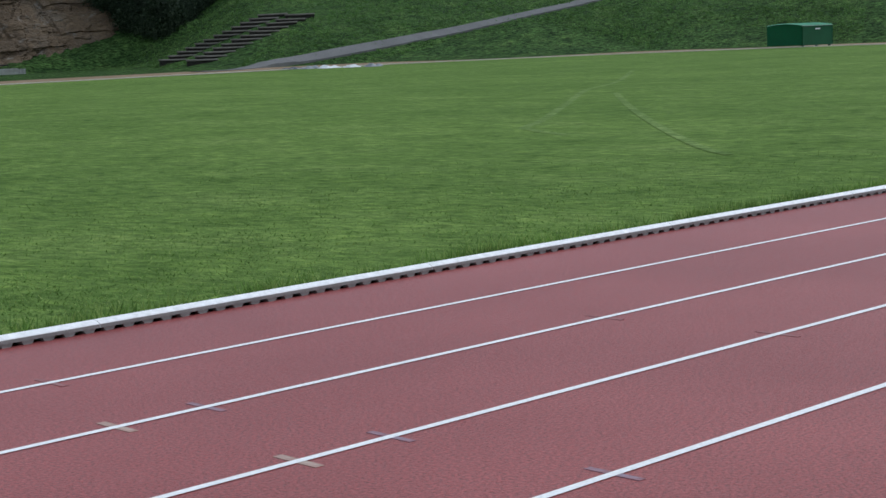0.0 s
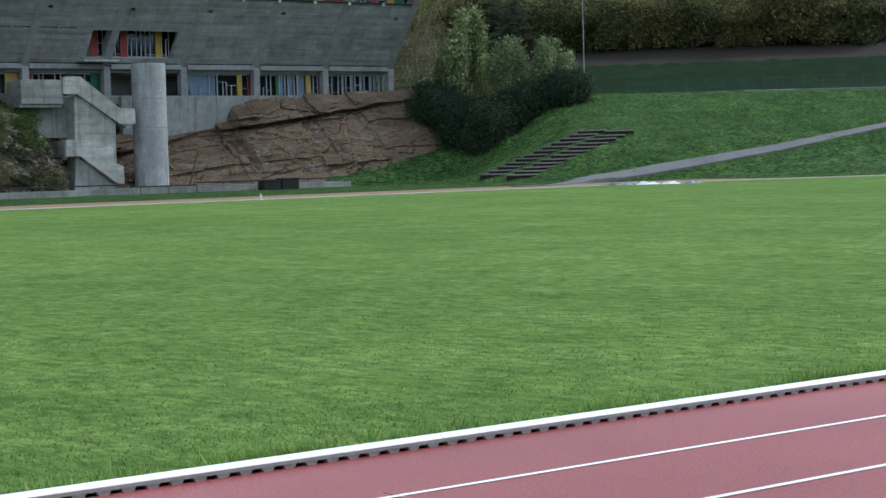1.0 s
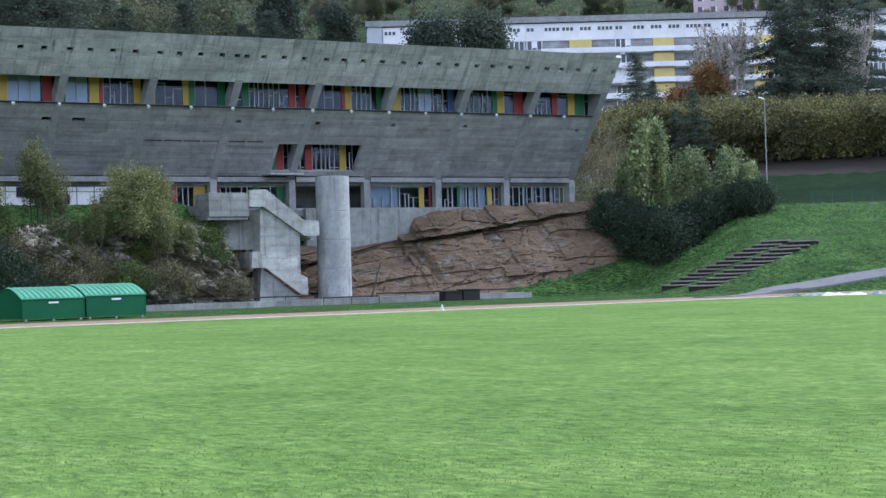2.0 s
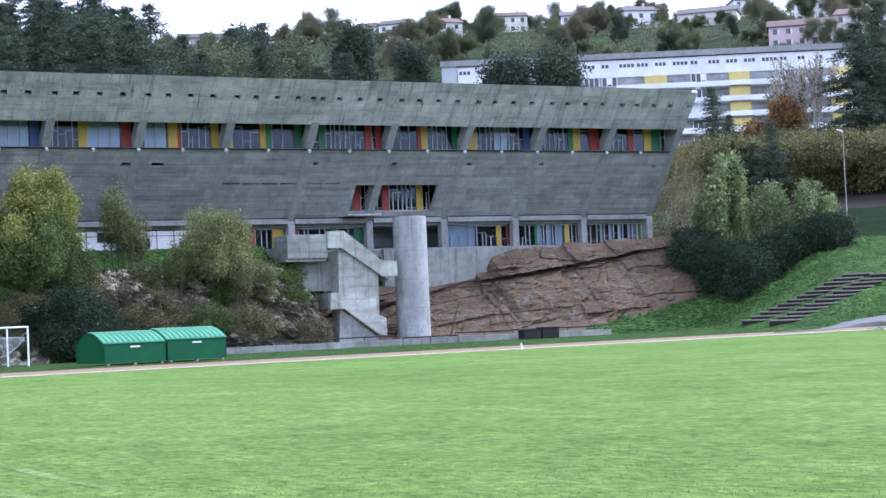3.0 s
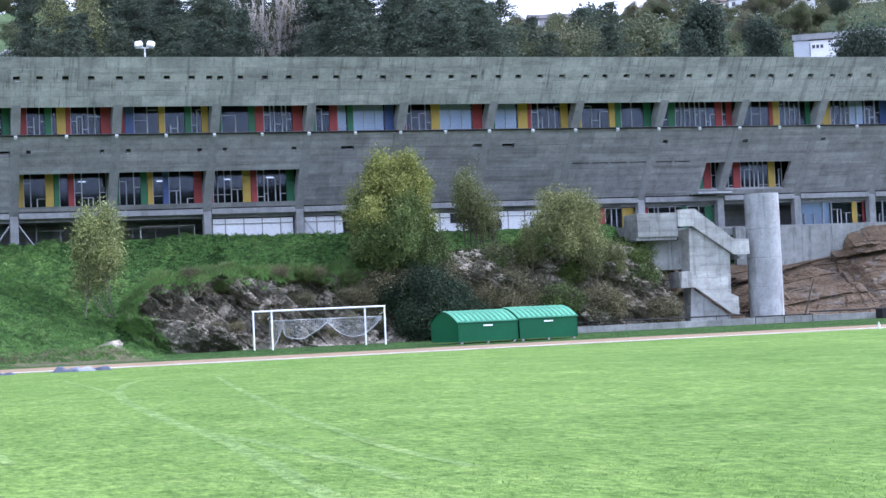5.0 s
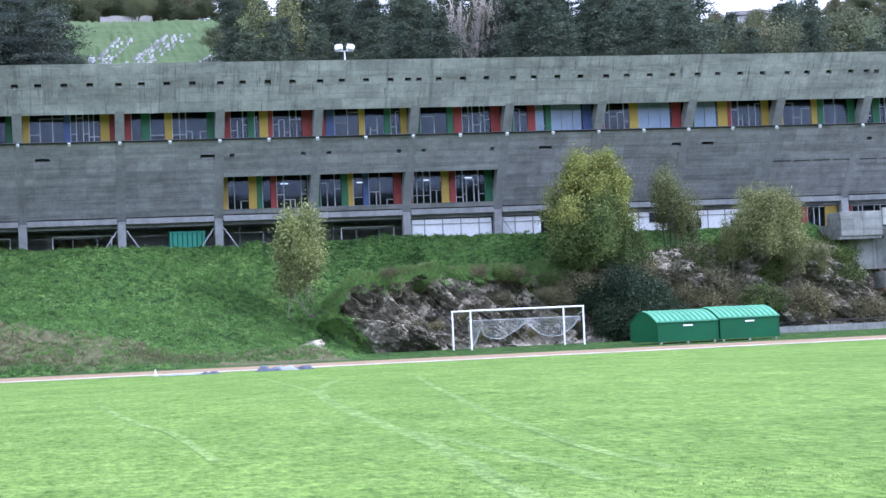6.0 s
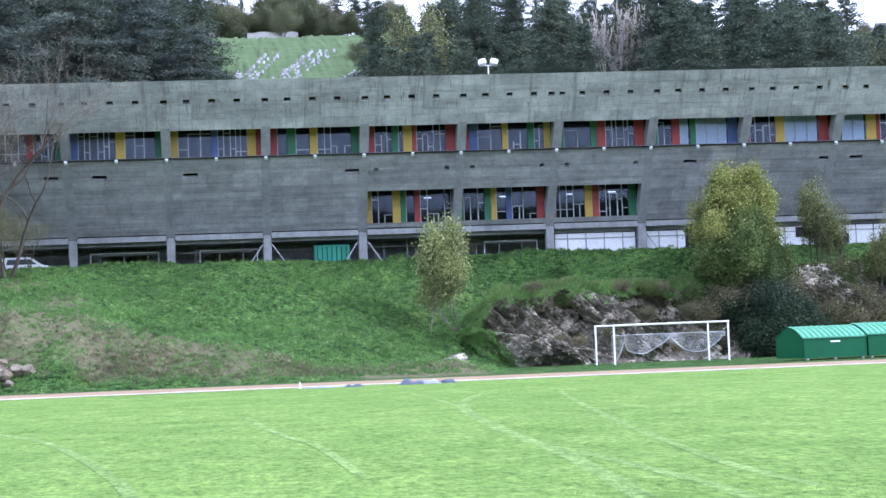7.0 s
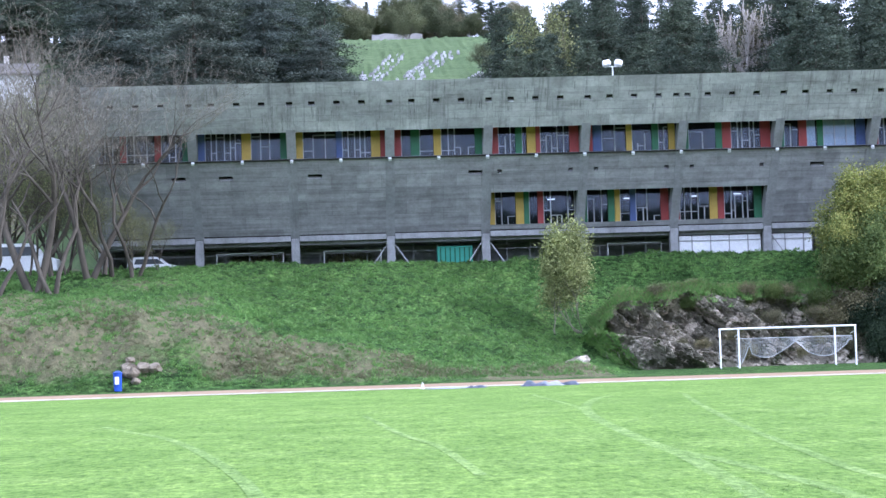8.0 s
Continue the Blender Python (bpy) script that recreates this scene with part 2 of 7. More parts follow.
M_GREEN = surf("green_panel", (0.0234, 0.117, 0.0585), (0.0312, 0.148, 0.0702), 0.5, bump_d=0.002)
M_BLUE = surf("blue_panel", (0.0546, 0.0858, 0.211), (0.0702, 0.109, 0.257), 0.5, bump_d=0.002)
M_WHITE = surf("white_panel", (0.66, 0.68, 0.7), (0.78, 0.8, 0.8), 0.55, bump_d=0.002)
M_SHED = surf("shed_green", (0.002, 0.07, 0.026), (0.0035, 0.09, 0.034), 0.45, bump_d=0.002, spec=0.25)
# light on the roof and its ribs is painted as paler greens
M_SHEDROOF_LIT = surf("shed_roof_lit_green", (0.008, 0.12, 0.055), (0.014, 0.155, 0.072), 0.4, bump_d=0.003, spec=0.3)
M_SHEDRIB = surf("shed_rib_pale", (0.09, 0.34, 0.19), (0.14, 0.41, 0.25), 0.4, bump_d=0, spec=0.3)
M_STEEL = surf("white_steel", (0.74, 0.75, 0.74), (0.84, 0.85, 0.84), 0.4, bump_d=0.0)
M_NET = surf("net_cord", (0.413, 0.427, 0.427), (0.51, 0.525, 0.525), 0.8, bump_d=0)
M_PATH = surf("path_asphalt", (0.105, 0.107, 0.106), (0.155, 0.155, 0.153), 0.85, big=0.3, fine=8)
M_BARK = surf("bark", (0.05, 0.043, 0.032), (0.1, 0.088, 0.068), 0.9, big=2, fine=14, stretch=(1, 1, 0.25))
M_PALEBARK = surf("pale_bark", (0.31, 0.285, 0.25), (0.46, 0.43, 0.39), 0.9, big=2, fine=14, stretch=(1, 1, 0.25))
M_TWIG = surf("twig_bark", (0.12, 0.11, 0.084), (0.2, 0.186, 0.146), 0.9, big=2, fine=14, stretch=(1, 1, 0.25))
M_NEEDLE = leaf_mat("needles", (0.039, 0.056, 0.042), (0.062, 0.086, 0.06), (0.092, 0.119, 0.08), 0.12)
M_NEEDLE2 = leaf_mat("blue_needles", (0.062, 0.082, 0.072), (0.085, 0.108, 0.092), (0.11, 0.134, 0.11), 0.12)
M_LEAF = leaf_mat("leaves_green", (0.0538, 0.0897, 0.0269), (0.099, 0.144, 0.0448), (0.179, 0.215, 0.0718))
M_LEAFPALE = leaf_mat("leaves_pale", (0.11, 0.155, 0.066), (0.235, 0.29, 0.135), (0.41, 0.45, 0.24))
M_LEAFOLIVE = leaf_mat("leaves_olive", (0.1, 0.115, 0.05), (0.19, 0.21, 0.09), (0.31, 0.32, 0.145))
M_LEAFYOUNG = leaf_mat("leaves_young", (0.12, 0.15, 0.058), (0.24, 0.272, 0.11), (0.39, 0.41, 0.18))
M_LEAFGOLD = leaf_mat("leaves_gold", (0.12, 0.16, 0.045), (0.24, 0.265, 0.075), (0.42, 0.4, 0.125))
M_HILLLEAF = leaf_mat("hill_leaves", (0.07, 0.088, 0.046), (0.115, 0.135, 0.07), (0.19, 0.19, 0.105), 0.06)
M_HILLBROWN = leaf_mat("hill_brown_leaves", (0.1, 0.1, 0.062), (0.155, 0.148, 0.092), (0.22, 0.2, 0.13), 0.06)
M_LEAFBROWN = leaf_mat("leaves_brown", (0.0803, 0.0803, 0.0428), (0.151, 0.139, 0.0803), (0.257, 0.235, 0.139))
M_LEAFDARK = leaf_mat("leaves_dark", (0.016, 0.03, 0.018), (0.032, 0.054, 0.032), (0.07, 0.1, 0.06))
M_HEDGE = leaf_mat("hedge_leaves", (0.066, 0.073, 0.034), (0.145, 0.148, 0.064), (0.31, 0.27, 0.105), 0.12)


def rock_mat(name, c1, c2, c3, layer=0.5, dip=0.0, pale=None, pale_at=0.55):
    """Bedded stone: broad colour fields, tilted bands, blotches with sharp edges and fine relief."""
    m = bpy.data.materials.new(name)
    nt, b = nodes_of(m)
    tc = nt.nodes.new("ShaderNodeTexCoord")
    turn = nt.nodes.new("ShaderNodeMapping")
    turn.inputs["Rotation"].default_value = (0, dip, 0)
    nt.links.new(tc.outputs["Object"], turn.inputs[0])
    bed = turn.outputs[0]
    st, n1, n2 = noise_node(nt, 0.8, 6, 0.7, (0.18, 0.3, layer * 4), bed), noise_node(nt, 0.3, 4, 0.6), noise_node(nt, 3.5, 7, 0.72)
    n3 = noise_node(nt, 1.1, 5, 0.7, (0.6, 1, 1.3), bed)
    col = ramp(nt, n1, [(0.3, c1), (0.52, c2), (0.7, c3)])
    if pale:
        col = mixc(nt, ramp(nt, n3, [(pale_at, (0, 0, 0)), (pale_at + 0.07, (1, 1, 1))]), col, pale)
    s = ramp(nt, st, [(0.3, (0.5, 0.47, 0.45)), (0.46, (0.92, 0.9, 0.88)), (0.6, (1.05, 1.05, 1.05)), (0.75, (1.3, 1.28, 1.25))])
    col = mixc(nt, 0.9, col, s, "MULTIPLY")
    f = ramp(nt, n2, [(0.3, (0.5, 0.49, 0.48)), (0.7, (1.3, 1.3, 1.3))])
    col = mixc(nt, 0.9, col, f, "MULTIPLY")
    nt.links.new(col, b.inputs["Base Color"])
    b.inputs["Roughness"].default_value = 0.9
    bump(nt, b, n2, 0.9, 0.12)
    return m


M_ROCK = rock_mat("brown_rock", (0.075, 0.053, 0.033), (0.137, 0.096, 0.056), (0.125, 0.1, 0.072), 0.5, 0.14, (0.17, 0.152, 0.128), 0.57)
M_GREYROCK = rock_mat("grey_rock", (0.086, 0.082, 0.056), (0.172, 0.16, 0.118), (0.275, 0.26, 0.2), 0.3, 0.7, (0.5, 0.45, 0.37), 0.52)


# ---- mesh helpers ----
def link(name, me, mat, parent=None, label="", smooth=False):
    ob = new(name, me)
    if mat is not None and not me.materials:
        me.materials.append(mat)
    if smooth:
        me.polygons.foreach_set("use_smooth", [True] * len(me.polygons))
    if parent is not None:
        ob.parent = parent
    if label:
        tagged(ob, label)
    return ob


def part(name, bm, mat, parent=None, label="", smooth=False):
    me = bpy.data.meshes.new(name)
    bmesh.ops.recalc_face_normals(bm, faces=bm.faces)
    bm.to_mesh(me)
    bm.free()
    return link(name, me, mat, parent, label, smooth)


def raw(name, verts, faces, mat, parent=None, label="", smooth=False):
    me = bpy.data.meshes.new(name)
    me.from_pydata([tuple(v) for v in verts], [], [tuple(f) for f in faces])
    me.update()
    return link(name, me, mat, parent, label, smooth)


def quads_mesh(name, v, mat, parent=None, label=""):
    """v: an array (n, k, 3) of separate faces with k corners."""
    n, k = v.shape[:2]
    me = bpy.data.meshes.new(name)
    me.vertices.add(n * k)
    me.vertices.foreach_set("co", v.reshape(-1).astype(np.float32))
    me.loops.add(n * k)
    me.loops.foreach_set("vertex_index", np.arange(n * k, dtype=np.int32))
    me.polygons.add(n)
    me.polygons.foreach_set("loop_start", np.arange(0, n * k, k, dtype=np.int32))
    me.update()
    me.validate()
    return link(name, me, mat, parent, label)


def box(bm, x0, x1, y0, y1, z0, z1, m=None, bevel=0.0):
    vs = [bm.verts.new((x, y, z)) for x in (x0, x1) for y in (y0, y1) for z in (z0, z1)]
    fs = [bm.faces.new([vs[i] for i in q]) for q in ((0, 1, 3, 2), (4, 6, 7, 5), (0, 4, 5, 1), (2, 3, 7, 6), (0, 2, 6, 4), (1, 5, 7, 3))]
    if bevel:
        es = list({e for f in fs for e in f.edges})
        r = bmesh.ops.bevel(bm, geom=es, offset=bevel, segments=1, affect="EDGES")
        vs = list({v for f in r["faces"] for v in f.verts} | {v for v in vs if v.is_valid})
    if m is not None:
        for v in vs:
            v.co = m @ v.co
    return vs


def boxpart(name, b6, mat, parent=None, label="", m=None, bevel=0.0):
    bm = bmesh.new()
    box(bm, *b6, m=m, bevel=bevel)
    return part(name, bm, mat, parent, label)


def prism(bm, poly, h0, h1, m=None):
    """A polygon of (x, y) pulled from z = h0 to h1."""
    lo = [bm.verts.new((x, y, h0)) for x, y in poly]
    hi = [bm.verts.new((x, y, h1)) for x, y in poly]
    bm.faces.new(lo[::-1]), bm.faces.new(hi)
    for i in range(len(poly)):
        j = (i + 1) % len(poly)
        bm.faces.new((lo[i], lo[j], hi[j], hi[i]))
    if m is not None:
        for v in lo + hi:
            v.co = m @ v.co


def tube(bm, pts, radii, sides=6):
    rings = []
    for i, p in enumerate(pts):
        d = Vector(pts[min(i + 1, len(pts) - 1)]) - Vector(pts[max(i - 1, 0)])
        q = d.to_track_quat("Z", "Y")
        rings.append([bm.verts.new(Vector(p) + q @ Vector((math.cos(a) * radii[i], math.sin(a) * radii[i], 0)))
                      for a in [2 * math.pi * k / sides for k in range(sides)]])
    for a, b in zip(rings, rings[1:]):
        for k in range(sides):
            bm.faces.new((a[k], a[(k + 1) % sides], b[(k + 1) % sides], b[k]))
    bm.faces.new(rings[0][::-1]), bm.faces.new(rings[-1])


def empty(name, x=0, y=0, z=0, rz=0.0):
    ob = new(name)
    ob.matrix_world = pose(x, y, z, 0, 0, rz)
    return ob


def structure(ob, label=""):
    return tagged(ob, label, kind="structure")


# ---- the lie of the land ----
CX, CY, R_IN = 76.0, 45.7, 36.5      # east bend of the running track
CX_W = -8.4
R_OUT = R_IN + 9.8


def ss(a, b, x):
    t = np.clip((x - a) / (b - a), 0, 1)
    return t * t * (3 - 2 * t)


def wobble(x, y, s, seed=0.0):
    """Smooth cheap noise, about -1 to 1."""
    x, y = x / s + seed * 1.7, y / s - seed * 2.3
    return (np.sin(1.1 * x + 0.7 * y + 1.3) + np.sin(-0.8 * x + 1.3 * y + 2.1 + np.sin(0.6 * x)) + np.sin(1.9 * x - 0.5 * y + np.sin(1.4 * y))) / 3


def outside(x, y):
    """Metres beyond the outer edge of the track."""
    dx = np.where(x > CX, x - CX, np.where(x < CX_W, x - CX_W, 0))
    return np.hypot(dx, y - CY) - R_OUT


def hill(x, y):
    r, az = np.hypot(x, y), np.degrees(np.arctan2(x, np.maximum(y, 1)))
    west = np.interp(r, [140, 150, 230, 290, 340, 600, 1500], [8.1, 9, 36, 52, 58, 72, 80])
    east = np.interp(r, [160, 180, 212, 260, 350, 480, 570, 1500], [7.4, 7.6, 14.2, 19, 33, 74, 92, 104])
    k = ss(10, 26, az)
    return west * (1 - k) + east * k


def land(x, y):
    """Height of the ground."""
    x, y = np.asarray(x, float), np.asarray(y, float)
    y0 = np.interp(x, [-60, 4, 8, 15, 20, 32, 50, 56, 60, 66, 92, 97, 102], [95.5, 96.5, 101, 113, 118.5, 119.5, 120, 122, 130.2, 130.4, 130.4, 124, 118])
    y1 = np.interp(x, [-60, 4, 8, 15, 20, 32, 50, 56, 60, 66, 92, 97, 102], [127.5, 127.5, 128, 128.5, 129, 127.5, 127, 128, 131.2, 131.3, 131.3, 131.5, 132])
    t = np.clip((y - y0) / (y1 - y0), 0, 1)
    left = np.interp(x, [54, 58, 92, 95], [7.85, 7.2, 7.3, 8.1]) * np.where(x < 24, 0.25 * t + 0.75 * np.maximum(t, 0) ** 1.9, 0.45 * t + 0.55 * ss(0, 1, t))
    left = left + np.interp(x, [4, 7, 13, 16], [0, 0.6, 0.7, 0]) * np.exp(-((y - 101.0) / 2.3) ** 2)
    # west bank: a steep front, a break of slope, then a hollow beside a spur
    crest = np.interp(x, [-60, -20, -11.5, -9, -6.2, -1.8, 1.7, 3.5, 5.3, 9], [3.6, 4.1, 4.05, 3.75, 3.1, 2.45, 1.9, 1.45, 0.8, 0.6])
    crest = crest * (1 + 0.07 * wobble(x, 0 * x, 0.9, 3))
    ridge = x - np.interp(y, [101.5, 112, 121, 127], [-6.2, -7.6, -8.8, -9.6])
    front = np.sin(np.pi / 2 * np.clip((y - 95.2 - 0.5 * wobble(x, y, 1.1, 6)) / 6.3, 0, 1)) ** 1.15
    rise = np.clip((y - 101.5) / 25.5, 0, 1)
    bow = np.interp(ridge, [-14, -4, -0.6, 2.6, 7, 20], [1.05, 0.95, 0.78, 2.1, 2.0, 1.8])
    west = front * crest + (7.85 - crest) * (0.8 * rise ** bow + 0.2 * ss(0, 1, rise) * rise)
    kw = 1 - ss(3, 9, x)
    left = left * (1 - kw) + west * kw
    left = left + 0.75 * ss(119, 121, y) * (1 - ss(126, 129, y)) * ss(78, 82, x)
    s = outside(x, y)
    right = np.interp(s, [2.2, 3.6, 5, 9.4, 15.4, 24.3, 33, 40], [0, 0.55, 1.15, 2.6, 4.0, 5.6, 7.1, 7.4])
    k = ss(78, 93, x - 0.55 * (y - 100))
    z = left * (1 - k) + right * k
    far = ss(0, 22, np.hypot(x, y) - np.where(x > 95, 172, 146))
    far = far * (y > 60)
    z = z * (1 - far) + np.maximum(hill(x, y), z) * far
    lump = np.clip(wobble(x, y, 0.3, 2) + wobble(x * 0.7, y * 1.3, 0.17, 7), -0.4, 2)
    rough = (0.3 * lump + 0.08 * wobble(x, y, 0.13, 5)) * (0.65 + 0.5 * wobble(x, y, 2.9, 8)) + 0.10 * wobble(x, y, 1.3) + 0.2 * wobble(x, y, 4.7, 3)
    even = ss(71, 79, x - 0.55 * (y - 100))
    z = z + rough * ss(2, 8, s) * ss(0.1, 1.5, z) * (1 - 0.82 * even)
    back = ss(6, 40, -y) + ss(60, 140, np.maximum(-x, 0)) * (y < 90)
    z = z + np.clip(back, 0, 1) * 3.0 * ss(8, 30, s)
    # unseen rise added behind the camera to darken what the window glass reflects
    z = z + 42 * ss(70, 420, -y) * (1 + 0.12 * wobble(x, y, 40, 2))
    return np.where(s < 0.6, -0.05, z)


def z_at(x, y):
    return float(land(np.array([x]), np.array([y]))[0])


def axis(*spans):
    out = []
    for a, b, d in spans:
        out += list(np.arange(a, b, d))
    return np.array(out + [spans[-1][1]])


gx = axis((-3000, -400, 400), (-400, -60, 40), (-60, -24, 3), (-24, 22, 0.3), (22, 100, 0.45), (100, 165, 0.7), (165, 240, 2), (240, 300, 6), (300, 700, 25), (700, 3000, 400))
gy = axis((-3000, -500, 400), (-500, -40, 40), (-40, 92, 11), (92, 134, 0.3), (134, 180, 2), (180, 320, 6), (320, 700, 20), (700, 3000, 300))
GX, GY = np.meshgrid(gx, gy)
GZ = land(GX, GY)
nx, ny = len(gx), len(gy)
verts = np.stack([GX, GY, GZ], -1).reshape(-1, 3)
faces = [(j * nx + i, j * nx + i + 1, (j + 1) * nx + i + 1, (j + 1) * nx + i) for j in range(ny - 1) for i in range(nx - 1)]
ground = raw("ground", verts, faces, M_BANK, smooth=True)
top_ = np.interp(GX, [-40, -16, -11, -7, 0, 6, 14, 15], [112, 112, 105, 102.5, 101.8, 102, 101.5, 90])
dry_ = ss(1.5, -2.5, GY - top_ - 2.0 * wobble(GX, GY, 1.9)) * ss(94.8, 97.5, GY) * (GX > -60) * (0.62 + 0.3 * wobble(GX, GY, 2.6, 4) + 0.18 * wobble(GX, GY, 0.9, 6))
for px_, py_, sx_, sy_, k_ in ((-13, 118, 2.6, 3.5, 0.6), (-9.4, 109, 1.6, 3.0, 0.75), (-7.0, 104, 1.4, 2.5, 0.7), (-16, 108, 2.0, 5.0, 0.7), (-20, 112, 3.0, 3.0, 0.6)):
    dry_ = np.maximum(dry_, k_ * np.exp(-(((GX - px_) / sx_) ** 2 + ((GY - py_) / sy_) ** 2)))
ground.data.attributes.new("dryness", "FLOAT", "POINT").data.foreach_set("value", dry_.astype(np.float32).ravel())
ground.data.materials.append(M_LAWN_SHADED)
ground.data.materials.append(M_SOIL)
ground.data.materials.append(M_HILL)
ground.data.materials.append(M_YARD)
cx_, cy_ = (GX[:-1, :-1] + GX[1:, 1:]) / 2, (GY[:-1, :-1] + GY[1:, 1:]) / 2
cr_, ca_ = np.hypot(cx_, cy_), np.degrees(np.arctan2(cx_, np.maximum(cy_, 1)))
# beyond the walk the ground takes the shade-darkened lawn colour
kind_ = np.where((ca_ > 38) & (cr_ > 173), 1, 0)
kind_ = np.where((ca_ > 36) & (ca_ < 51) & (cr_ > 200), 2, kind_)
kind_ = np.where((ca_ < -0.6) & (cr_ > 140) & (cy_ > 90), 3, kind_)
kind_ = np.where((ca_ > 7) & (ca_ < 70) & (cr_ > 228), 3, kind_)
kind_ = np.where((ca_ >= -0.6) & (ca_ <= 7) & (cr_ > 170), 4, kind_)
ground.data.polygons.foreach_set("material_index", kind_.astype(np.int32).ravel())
structure(ground, "grassy ground rising into a bank and a hillside")


# ---- running track, kerb and lines ----
def ring_pts(r, n_bend=40, x_lo=CX_W, x_hi=CX):
    """The closed line at distance r from the track's long axis, counter-clockwise from the near straight."""
    pts = [(x, CY - r) for x in np.linspace(x_lo, x_hi, 60)]
    pts += [(x_hi + r * math.sin(a), CY - r * math.cos(a)) for a in np.linspace(0, math.pi, n_bend)[1:]]
    pts += [(x, CY + r) for x in np.linspace(x_hi, x_lo, 60)[1:]]
    pts += [(x_lo - r * math.sin(a), CY + r * math.cos(a)) for a in np.linspace(0, math.pi, n_bend)[1:-1]]
    return pts


def band(name, r0, r1, z, mat, parent=None, thick=0.0):
    a, b = ring_pts(r0), ring_pts(r1)
    n = len(a)
    v = [(x, y, z) for x, y in a] + [(x, y, z) for x, y in b]
    f = [(i, (i + 1) % n, n + (i + 1) % n, n + i) for i in range(n)]
    if thick:
        v += [(x, y, z - thick) for x, y in a] + [(x, y, z - thick) for x, y in b]
        f += [(i, 2 * n + i, 2 * n + (i + 1) % n, (i + 1) % n) for i in range(n)]
        f += [(n + i, n + (i + 1) % n, 3 * n + (i + 1) % n, 3 * n + i) for i in range(n)]
    return raw(name, v, f, mat, parent)


infield = raw("infield", [(x, y, 0.002) for x, y in ring_pts(R_IN - 0.05)], [tuple(range(len(ring_pts(R_IN - 0.05))))], M_TURF)
structure(infield, "mown green turf of the sports field")
track = band("running_track", R_IN + 0.0, R_OUT, 0.0, M_TRACK, thick=0.04)
structure(track, "dark red rubber running track with white lane lines")
apron = band("track_apron", R_OUT + 0.02, R_OUT + 0.55, -0.004, M_TRACK)
structure(apron, "red rubber apron beside the outer lanes")
for k in range(8):
    d = 7.984 - 1.22 * k
    r = CY - d
    ln = band("lane_line", r - 0.025, r + 0.025, 0.004, M_LINE, track)


def kerb_segment(length=3.0, pitch=0.15):
    """A hollow rail on small feet, along +x, its track side towards -y."""
    k = empty("kerb_rail")
    tagged(k, "white painted hollow kerb rail on small feet along the track", "kerb", "kerb rails round the infield")
    bm = bmesh.new()
    prism(bm, [(0.0, 0.024), (0.0, 0.05), (0.03, 0.066), (0.075, 0.07), (0.11, 0.06), (0.115, 0.024)], 0.004, length - 0.004,
          Matrix(((0, 0, 1, 0), (1, 0, 0, 0), (0, 1, 0, 0), (0, 0, 0, 1))))
    part("rail", bm, M_KERB, k)
    bm = bmesh.new()
    n = round(length / pitch)
    for i in range(n):
        c = (i + 0.5) * pitch
        prism(bm, [(c - 0.03, 0), (c + 0.03, 0), (c + 0.046, 0.0245), (c - 0.046, 0.0245)], 0.003, 0.11, Matrix(((1, 0, 0, 0), (0, 0, 1, 0), (0, 1, 0, 0), (0, 0, 0, 1))))
    # feet and front carry the shade on the white rail as grey colour
    feet = part("foot_strip", bm, M_KERBSIDE, k)
    tagged(feet, kind="stuff")
    boxpart("front_shade_strip", (0.004, length - 0.004, -0.003, -0.0005, 0.0246, 0.046), M_KERBSIDE, k, "front of the rail, painted grey for its shade")
    # added black plate, gives the gaps between the feet their shade
    boxpart("gap_shade_plate", (0, length, 0.116, 0.12, -0.02, 0.05), M_BLACK, k)
    return k


seg = kerb_segment()
seg.matrix_world = pose(CX_W, CY - R_IN - 0.03, 0)
for i in range(28):
    if i:
        copy_thing(seg, pose(CX_W + 3.0 * i, CY - R_IN - 0.03, 0))
for i in range(16):
    a0, a1 = math.pi * i / 38, math.pi * (i + 1) / 38
    for cx, sg in ((CX, 1),):
        r = R_IN + 0.03
        p = (cx + sg * r * math.sin(a0), CY - sg * r * math.cos(a0))
        copy_thing(seg, pose(*p, 0, 0, 0, math.degrees((a0 + a1) / 2) + (0 if sg > 0 else 180)))

# tape crosses stuck over the lane lines
M_TAPE = surf("cream_tape", (0.34, 0.19, 0.16), (0.5, 0.4, 0.33), 0.7, big=9, fine=40, bump_d=0.0)
M_TAPEBLUE = surf("blue_tape", (0.27, 0.1, 0.11), (0.3, 0.25, 0.31), 0.7, big=9, fine=40, bump_d=0.0)
M_TAPEGREY = surf("worn_tape", (0.28, 0.09, 0.09), (0.32, 0.18, 0.18), 0.8, big=9, fine=40, bump_d=0.0)
TAPES = [(4.93, 1, 0.05, M_TAPE, "cream"), (4.95, 2, 0.05, M_TAPE, "cream"), (5.46, 1, 0.04, M_TAPEBLUE, "faded blue"), (5.5, 2, 0.04, M_TAPEBLUE, "faded blue"),
         (5.52, 3, 0.04, M_TAPEBLUE, "faded blue"), (5.41, 0, 0.035, M_TAPEGREY, "worn grey"), (8.6, 2, 0.035, M_TAPEGREY, "worn grey"), (8.58, 1, 0.035, M_TAPEGREY, "worn grey")]
for x, lane, w, mat, what in TAPES:
    y = 7.984 - 1.22 * lane
    t = boxpart("tape_mark", (-w / 2, w / 2, -0.15, 0.15, 0.0005, 0.003), mat)
    t.matrix_world = pose(x, y, 0, 0, 0, -6)
    tagged(t, what + " tape strip stuck across a white lane line", "tape", "lane tape marks")


M_FARKERB = surf("worn_kerb", (0.58, 0.55, 0.5), (0.86, 0.85, 0.82), 0.7, big=0.5, fine=6)


